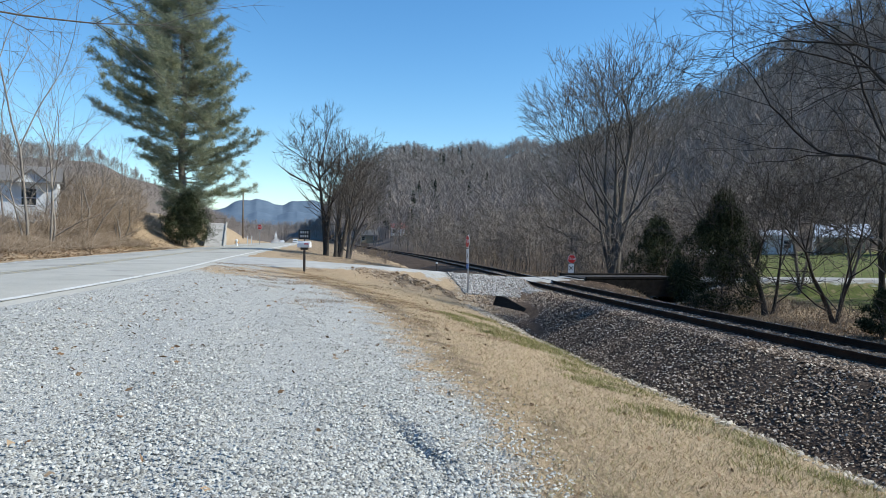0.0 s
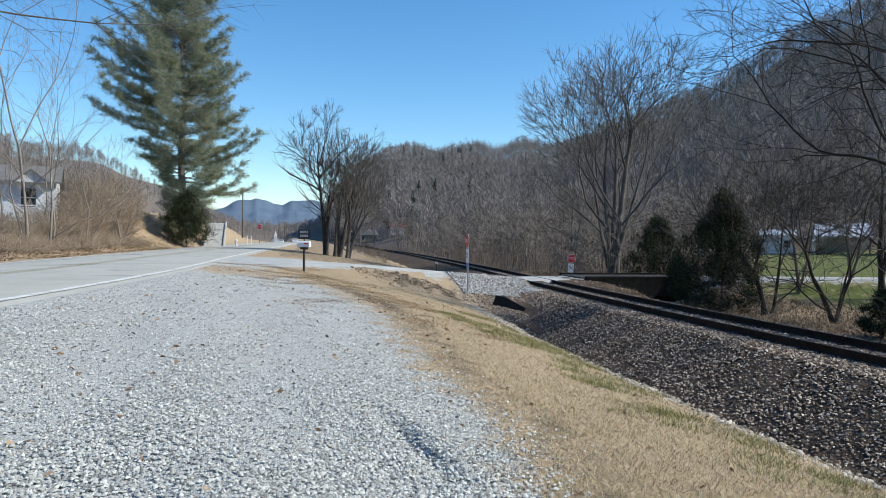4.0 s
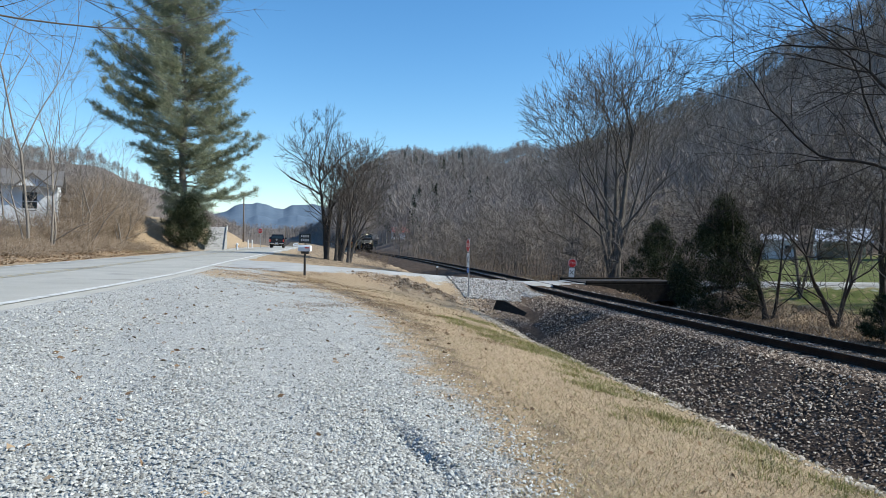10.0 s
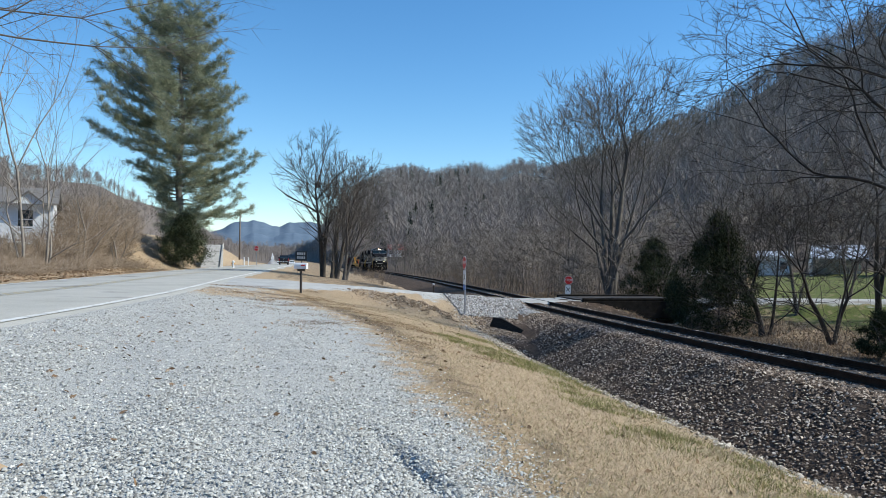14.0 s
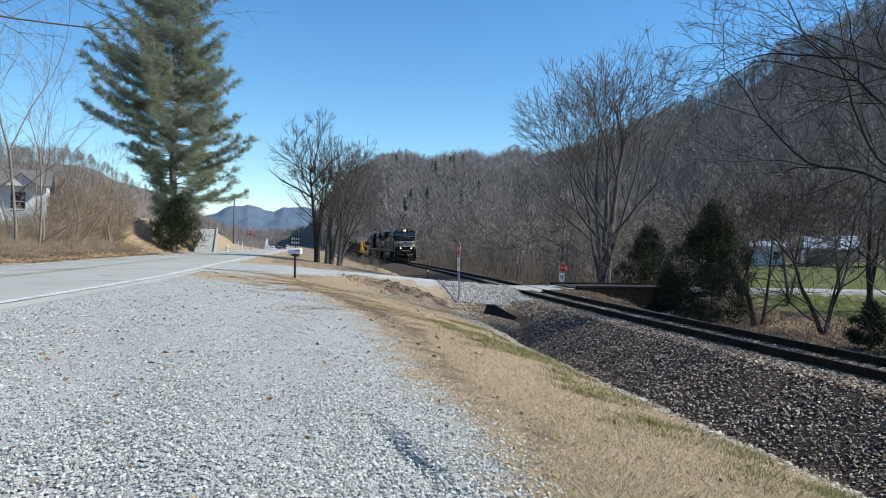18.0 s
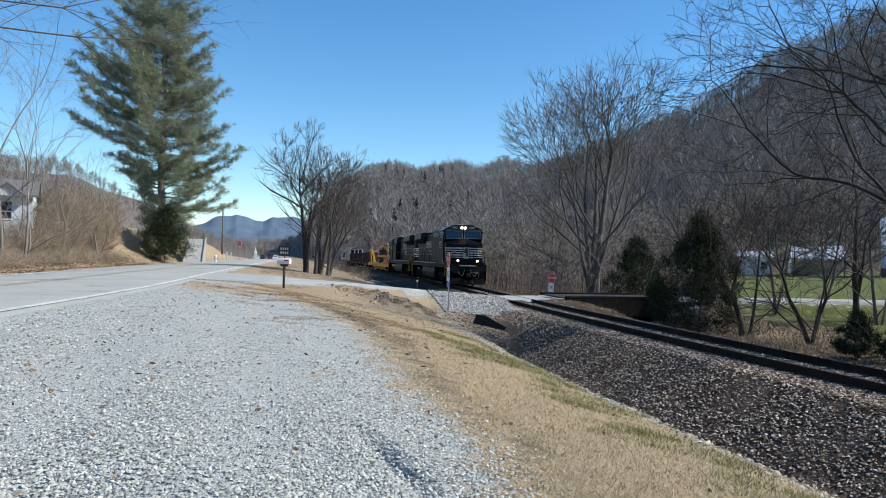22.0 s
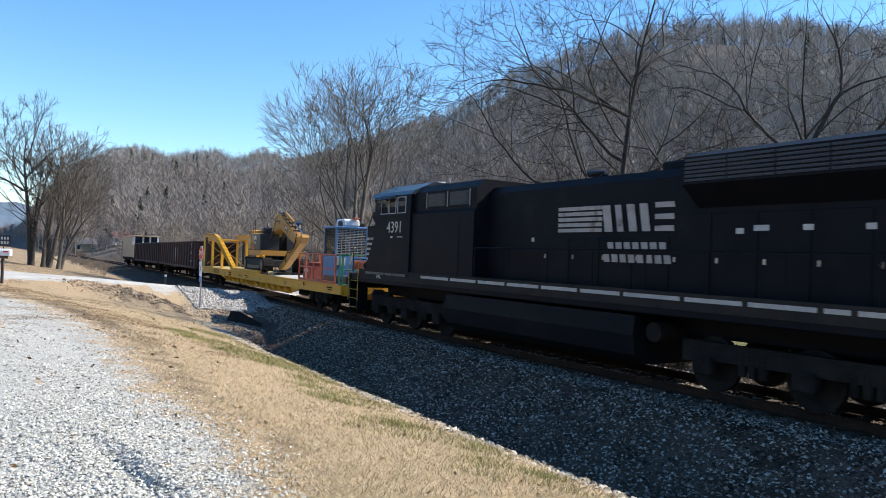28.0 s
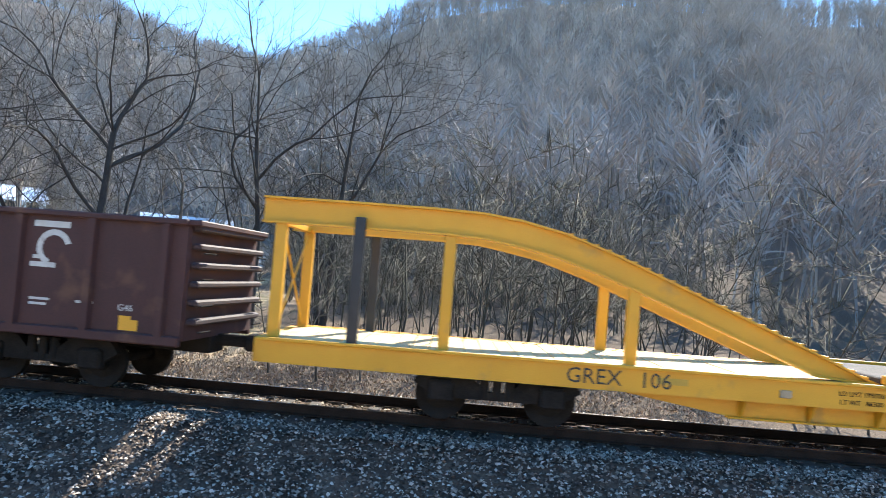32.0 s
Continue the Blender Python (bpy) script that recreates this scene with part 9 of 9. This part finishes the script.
    part("bed_floor", Geo().box(-2.85, -1.02, -0.8, 0.8, 1.322, 1.33), "rubber", ob)
    return ob


def sedan(paint, label, height=1.5):
    ob = empty("car", Matrix(), label, "car", "cars")
    h = height
    part("body", Geo().prism([(-2.2, 0.45), (-2.2, 0.85), (-1.7, 0.95), (1.0, 0.92), (2.1, 0.75), (2.2, 0.45), (1.9, 0.28), (-1.9, 0.28)], 1, -0.88, 0.88), paint, ob)
    cab = part("cabin", Geo().add([(-1.75, -0.84, 0.9), (1.0, -0.84, 0.9), (0.35, -0.66, h), (-1.2, -0.66, h), (-1.75, 0.84, 0.9), (1.0, 0.84, 0.9), (0.35, 0.66, h), (-1.2, 0.66, h)],
               [(0, 1, 2, 3), (7, 6, 5, 4), (0, 4, 5, 1), (1, 5, 6, 2), (2, 6, 7, 3), (3, 7, 4, 0)]), paint, ob)
    part("windshield", Geo().add([(0.97, -0.72, 0.98), (0.97, 0.72, 0.98), (0.41, 0.6, h - 0.06), (0.41, -0.6, h - 0.06)], [(0, 1, 2, 3)]), "glass", cab)
    part("rear_window", Geo().add([(-1.72, -0.72, 0.98), (-1.72, 0.72, 0.98), (-1.23, 0.6, h - 0.06), (-1.23, -0.6, h - 0.06)], [(0, 1, 2, 3)]), "glass", cab)
    for s in (-1, 1):
        part("side_window", Geo().add([(-1.45, s * 0.838, 0.98), (0.75, s * 0.838, 0.98), (0.3, s * 0.68, h - 0.08), (-1.1, s * 0.68, h - 0.08)], [(0, 1, 2, 3)]), "glass", cab)
        for x in (-1.35, 1.35):
            wheel(ob, x, s * 0.78, 0.32, 0.2, s)
        part("headlight", Geo().box(2.12, 2.2, s * 0.5, s * 0.8, 0.6, 0.72, 0.01), "chrome", ob)
    return ob


truck = pickup()
oncoming = sedan("car_dark", "dark sport utility vehicle far down the road", 1.75)
for az_, r_, turn_, paint_, lab_ in ((44.0, 82, 20, "car_grey", "silver car parked by the farmhouse"), (46.0, 82, 15, "car_dark", "dark car parked by the farmhouse"), (48.3, 80, 10, "car_dark", "dark car parked on the gravel by the house"),
                                     (20.0, 92, 60, "car_white", "white car parked on the lawn lane"), (-11.6, 250, 100, "car_white", "far white car parked beside the road"), (-12.6, 300, 100, "car_white", "far pale car parked beside the road")):
    px, py = polar(az_, r_)
    c = sedan(paint_, lab_)
    c.matrix_basis = pose(px, py, GZ(px, py), 0, 0, turn_)


# ---------------------------------------------------------------- stones, grass and leaves
OCTA = np.array([(1, 0, 0), (-1, 0, 0), (0, 1, 0), (0, -1, 0), (0, 0, 1), (0, 0, -1)], float)
OCTA_F = np.array([(0, 2, 4), (2, 1, 4), (1, 3, 4), (3, 0, 4), (2, 0, 5), (1, 2, 5), (3, 1, 5), (0, 3, 5)])


def stones(name, xy, size, material, label, category, seed, sink=0.35, lift=0.0, whole=False):
    rng = np.random.RandomState(seed)
    n = len(xy)
    s = size[:, None] * rng.uniform(0.65, 1.35, (n, 3)) * (1, 1, 0.75)
    v = OCTA[None] * s[:, None, :] + rng.normal(0, 0.16, (n, 6, 3)) * size[:, None, None]
    a, b = rng.uniform(0, 6.28, n), rng.uniform(-0.6, 0.6, n)
    ca, sa_, cb, sb = np.cos(a), np.sin(a), np.cos(b), np.sin(b)
    R = np.stack([np.stack([ca * cb, -sa_, ca * sb], -1), np.stack([sa_ * cb, ca, sa_ * sb], -1), np.stack([-sb, 0 * a, cb], -1)], 1)
    v = np.einsum("nij,nkj->nki", R, v)
    z = ground_z(xy[:, 0], xy[:, 1]) + bump_z(xy[:, 0], xy[:, 1]) + size * (0.75 - sink) + lift
    v += np.stack([xy[:, 0], xy[:, 1], z], -1)[:, None, :]
    f = ((OCTA_F if whole else OCTA_F[:4])[None] + (np.arange(n) * 6)[:, None, None]).reshape(-1, 3)
    return mesh_np(name, v.reshape(-1, 3), f, material, label, category, "stuff")


rng = np.random.RandomState(77)


def scatter_track(n, s0, s1, o0, o1, power=1.0):
    s = s0 + (s1 - s0) * rng.uniform(0, 1, n) ** power
    o = rng.uniform(o0, o1, n)
    h = np.radians(np.interp(s, TS, TH))
    return np.stack([np.interp(s, TS, TX) + o * np.cos(h), np.interp(s, TS, TY) + o * np.sin(h)], -1), s, o


# ballast: the near slope, between the rails, the far slope
xy, s, o = scatter_track(80000, -12, 36, -4.65, -1.2, 1.3)
keep = drive_near(xy[:, 0], xy[:, 1])[0] > 2.0
stones("ballast", xy[keep], rng.uniform(0.016, 0.038, len(xy))[keep], "ballast", "crushed brown and grey ballast stones on the bed's slope", "ballast", 1, sink=0.15)
xy, s, o = scatter_track(16000, 2, 33, -6.4, -4.4)
keep = (o > lip_d(xy[:, 1]) + 0.1) & (drive_near(xy[:, 0], xy[:, 1])[0] > 2.4)
stones("ballast", xy[keep], rng.uniform(0.016, 0.042, len(xy))[keep], "ballast", "ballast stones in the bottom of the ditch", "ballast", 7, sink=0.15)
xy, s, o = scatter_track(16000, -12, 45, -1.25, 1.25)
keep = (drive_near(xy[:, 0], xy[:, 1])[0] > 2.0) & (np.abs(np.abs(o) - 0.7525) > 0.1)
stones("ballast", xy[keep], rng.uniform(0.02, 0.04, len(xy))[keep], "ballast", "ballast stones between the rails", "ballast", 2, lift=0.01)
xy, s, o = scatter_track(9000, -12, 45, 1.25, 5.0)
keep = drive_near(xy[:, 0], xy[:, 1])[0] > 2.0
stones("ballast", xy[keep], rng.uniform(0.02, 0.042, len(xy))[keep], "ballast", "ballast stones on the far shoulder", "ballast", 3)
# pale stones along the toe and on the dam of the drive
xy, s, o = scatter_track(15000, -12, 30, -7.0, -4.9)
xy = xy[np.abs(o - lip_d(xy[:, 1]) + 0.2) < 0.5 * rng.uniform(0.4, 1.0, len(xy))]
stones("toe_stones", xy, rng.uniform(0.014, 0.04, len(xy)), "toe", "pale scattered stones along the toe of the ballast", "stones", 4)
n = 15000
x, y = rng.uniform(-1.5, 5.0, n), rng.uniform(29, 41, n)
d_, s_ = track_d(x, y)
r_, dz_, hw_ = drive_near(x, y)
ok = (r_ > hw_ - 0.2) & (r_ < hw_ + 4.2) & (d_ < -1.4) & (d_ > -5.6) & (y < 38 + x)
stones("riprap", np.stack([x, y], -1)[ok], rng.uniform(0.03, 0.08, n)[ok], "riprap", "pale broken stones on the side of the drive's dam", "stones", 5, whole=True)
# heap of brown soil and broken stone beside the drive
n = 5200
hu, hv = 1.55 * rng.normal(0, 1, n), 0.55 * rng.normal(0, 1, n)
xy = np.stack([-1.2 + hu * 0.9 + hv * 0.44, 30.6 - hu * 0.44 + hv * 0.9], -1)
xy = xy[drive_near(xy[:, 0], xy[:, 1])[0] > drive_near(xy[:, 0], xy[:, 1])[2] + 0.1]
stones("soil_heap", xy, 0.012 + np.minimum(rng.exponential(0.012, len(xy)), 0.06), "heap", "heap of brown soil and broken stones beside the drive", "soil", 15, sink=0.5, whole=True)
# gravel lot
n = 112000
r = 3.6 * (31.0 / 3.6) ** (rng.uniform(0, 1, n) ** 1.2)
a = np.radians(rng.uniform(-40, 12, n))
x, y = r * np.sin(a), r * np.cos(a)
ok = (x < gravel_edge(y) + rng.normal(0.0, 0.35, n)) & (x > road_x(y) + 0.6)
for off, half in ((-3.4, 0.6), (-1.65, 0.45)):       # fines pressed into two wheel tracks
    near = np.abs(x - off + 0.035 * (y - 8) + 0.2 * np.sin(y * 0.9) + 0.12 * np.sin(y * 2.3 + off)) / half
    ok &= rng.uniform(0, 1, n) > 0.6 * np.clip(1.5 - near, 0, 1) * np.clip((26 - y) / 6, 0, 1)
xy = np.stack([x, y], -1)[ok]
stones("gravel", xy, rng.uniform(0.006, 0.016, len(xy)) * (1 + 0.012 * np.hypot(xy[:, 0], xy[:, 1])), "gravel", "grey crushed gravel covering the roadside lot", "gravel", 6, sink=0.2, lift=0.004)


def blades(name, x, y, h, material, label, seed, width=0.006, lean=0.5):
    g = np.random.RandomState(seed)
    n = len(x)
    z = ground_z(x, y) + bump_z(x, y)
    a = g.uniform(0, 6.28, n)
    w = width * (1 + 0.05 * np.hypot(x, y))
    dx, dy = np.cos(a) * w, np.sin(a) * w
    lx, ly = g.normal(0, lean, n) * h, g.normal(0, lean, n) * h
    v = np.stack([np.stack([x - dx, y - dy, z - 0.005], -1), np.stack([x + dx, y + dy, z - 0.005], -1), np.stack([x + lx, y + ly, z + h], -1)], 1).reshape(-1, 3)
    return mesh_np(name, v, np.arange(len(v)).reshape(-1, 3), material, label, "grass", "stuff")


# dry grass on the strip between the lot and the ditch
n = 260000
r = 3.6 * (30.0 / 3.6) ** rng.uniform(0, 1, n)
a = np.radians(rng.uniform(-30, 62, n))
x, y = r * np.sin(a), r * np.cos(a)
d_, s_ = track_d(x, y)
ok = (x > gravel_edge(y) + rng.normal(0.25, 0.3, n)) & (d_ < lip_d(y) - 0.12 + rng.normal(0, 0.1, n)) & (drive_near(x, y)[0] > drive_near(x, y)[2] + 0.5)
x, y = x[ok], y[ok]
blades("grass_strip", x, y, rng.uniform(0.012, 0.05, len(x)), "grass", "short dry straw-coloured grass on the strip beside the ditch", 11, 0.0032, 1.3)
# greener and longer tufts in patches
cxs, cys = rng.uniform(-1, 9, 420), rng.uniform(3.5, 20, 420)
dd_, _ = track_d(cxs, cys)
ok = (dd_ < lip_d(cys) - 0.2) & (cxs > gravel_edge(cys) + 0.5) & (np.abs(dd_ + 7.6) < 1.2)
cxs, cys = cxs[ok], cys[ok]
k = rng.randint(0, len(cxs), 15000)
x, y = cxs[k] + rng.normal(0, 0.16, len(k)), cys[k] + rng.normal(0, 0.14, len(k))
ok = track_d(x, y)[0] < lip_d(y) - 0.1
x, y = x[ok], y[ok]
blades("green_tufts", x, y, rng.uniform(0.025, 0.085, len(x)), "green_tuft", "yellow-green grass tufts on the strip beside the ditch", 15, 0.0032, 0.8)
# dead tufts at the drive's mouth and along the lot's edge
cxs, cys = rng.uniform(-9, 3.0, 260), rng.uniform(13, 33, 260)
ok = (np.abs(cxs - gravel_edge(cys)) < 2.2) & (drive_near(cxs, cys)[0] > 3.4)
cxs, cys = cxs[ok], cys[ok]
k = rng.randint(0, len(cxs), 22000)
x, y = cxs[k] + rng.normal(0, 0.3, len(k)), cys[k] + rng.normal(0, 0.22, len(k))
blades("dead_grass", x, y, rng.uniform(0.006, 0.03, len(x)), "litter", "brown dead grass tufts at the edge of the gravel", 12, 0.004, 2.5)
# weeds on the bank and past the track
n = 30000
y = rng.uniform(14, 75, n)
e = rng.uniform(1.4, 14, n)
x = road_x(y) - ROAD_W - e
blades("bank_grass", x, y, rng.uniform(0.03, 0.16, n), "soil", "brown dead grass and weeds on the roadside bank", 13, 0.006, 1.2)
xy, s, o = scatter_track(42000, -12, 60, 5.2, 12)
ok = drive_near(xy[:, 0], xy[:, 1])[0] > 2.2
blades("trackside_weeds", xy[ok, 0], xy[ok, 1], rng.uniform(0.03, 0.22, ok.sum()), "soil", "dead brown weeds along the far side of the track", 14, 0.006, 0.7)


def leaves(name, x, y, label, seed, size=(0.03, 0.07)):
    g = np.random.RandomState(seed)
    n = len(x)
    z = ground_z(x, y) + bump_z(x, y) + 0.012
    u, w = g.normal(0, 1, (n, 3)) * (1, 1, 0.35), g.normal(0, 1, (n, 3)) * (1, 1, 0.35)
    u /= np.linalg.norm(u, axis=1)[:, None]
    w -= u * (u * w).sum(1)[:, None]
    w /= np.linalg.norm(w, axis=1)[:, None]
    sz = g.uniform(*size, (n, 1))
    c = np.stack([x, y, z], -1)
    v = np.stack([c - u * sz, c + w * sz * 0.6, c + u * sz, c - w * sz * 0.6], 1).reshape(-1, 3)
    return mesh_np(name, v, np.arange(len(v)).reshape(-1, 4), "litter", label, "leaf litter", "stuff")


n = 16000
y = rng.uniform(14, 62, n)
x = road_x(y) - ROAD_W - rng.uniform(1.3, 13, n)
leaves("leaf_litter", x, y, "fallen brown leaves under the brush on the bank", 21, (0.05, 0.11))
xy, s, o = scatter_track(16000, -12, 45, 4.6, 11)
leaves("leaf_litter", xy[:, 0], xy[:, 1], "fallen brown leaves along the far side of the track", 22)
n = 900
y = rng.uniform(4, 28, n)
x = rng.uniform(-8, 5, n)
d_, s_ = track_d(x, y)
ok = (d_ < lip_d(y) - 0.1) & (x > road_x(y) + 1)
leaves("stray_leaves", x[ok], y[ok], "a few stray brown leaves on gravel and grass", 23, (0.025, 0.05))


# ---------------------------------------------------------------- motion
SPEED = 11.8


def front_s(t):
    """Where the leading engine's lamps are along the track."""
    return 4.51 + SPEED * (25.5 - t) - 0.5 * 1.36 * max(0.0, t - 30.9) ** 2


def car_pose(mid, half, reverse=False):
    """The pose of a car whose middle is mid metres along the track and whose trucks stand half a base apart."""
    a, b = track_at(mid - half), track_at(mid + half)
    d = a - b
    m = Matrix.Translation((a + b) / 2) @ pose(0, 0, 0, 0, 0, math.degrees(math.atan2(d.y, d.x)))
    m = m @ Matrix.Rotation(-math.asin(d.z / d.length), 4, "Y")
    return m @ pose(0, 0, 0, 0, 0, 180) if reverse else m


def key_car(ob, behind, half, reverse=False, local=None):
    rows = []
    for k in range(0, 65):
        t = k * 0.5
        m = car_pose(front_s(t) + behind, half, reverse)
        rows.append((t, m @ local if local else m))
    walk(ob, rows)


def key_road(ob, rows, lane, reverse=False):
    """A vehicle in its lane: rows of seconds and way along the road."""
    out = []
    for t, y in rows:
        x0, x1 = float(road_x(np.array(y - 1.5))), float(road_x(np.array(y + 1.5)))
        z0, z1 = float(road_z(np.array(y - 1.5))), float(road_z(np.array(y + 1.5)))
        yaw = math.degrees(math.atan2(3.0, x1 - x0)) + (180 if reverse else 0)
        out.append((t, pose((x0 + x1) / 2 - lane, y, (z0 + z1) / 2 + 0.04, 0, 0, yaw)))
    walk(ob, out)


def motions():
    key_car(lead, 10.55, 6.65)
    key_car(second, 32.6, 6.65, True)
    key_car(flat, 57.2, 10.0)
    key_car(digger, 57.2, 10.0, local=pose(0.0, 0, 1.25))
    key_car(cabin_unit, 57.2, 10.0, local=pose(10.6, 0, 1.12))
    key_car(tool, 57.2, 10.0, local=pose(7.95, -0.55, 1.12))
    key_car(gon_a, 82.1, 7.2)
    key_car(gon_b, 102.2, 7.2)
    key_car(work, 118.8, 3.6)
    key_road(truck, [(0, -110), (3, -40), (4.5, -0.5), (5, 11.8), (5.5, 23.8), (6, 35), (6.5, 46), (7, 56.5), (7.5, 66.5), (8, 75.5), (8.5, 84), (9, 91.5), (9.5, 98.5), (10, 105), (11, 117), (12, 129), (14, 152), (18, 200), (24, 270), (32, 370)], 2.1)
    key_road(oncoming, [(0, 410), (14, 345), (17, 310), (19, 290), (21, 272), (25, 240), (32, 190)], 5.0, True)


motions()
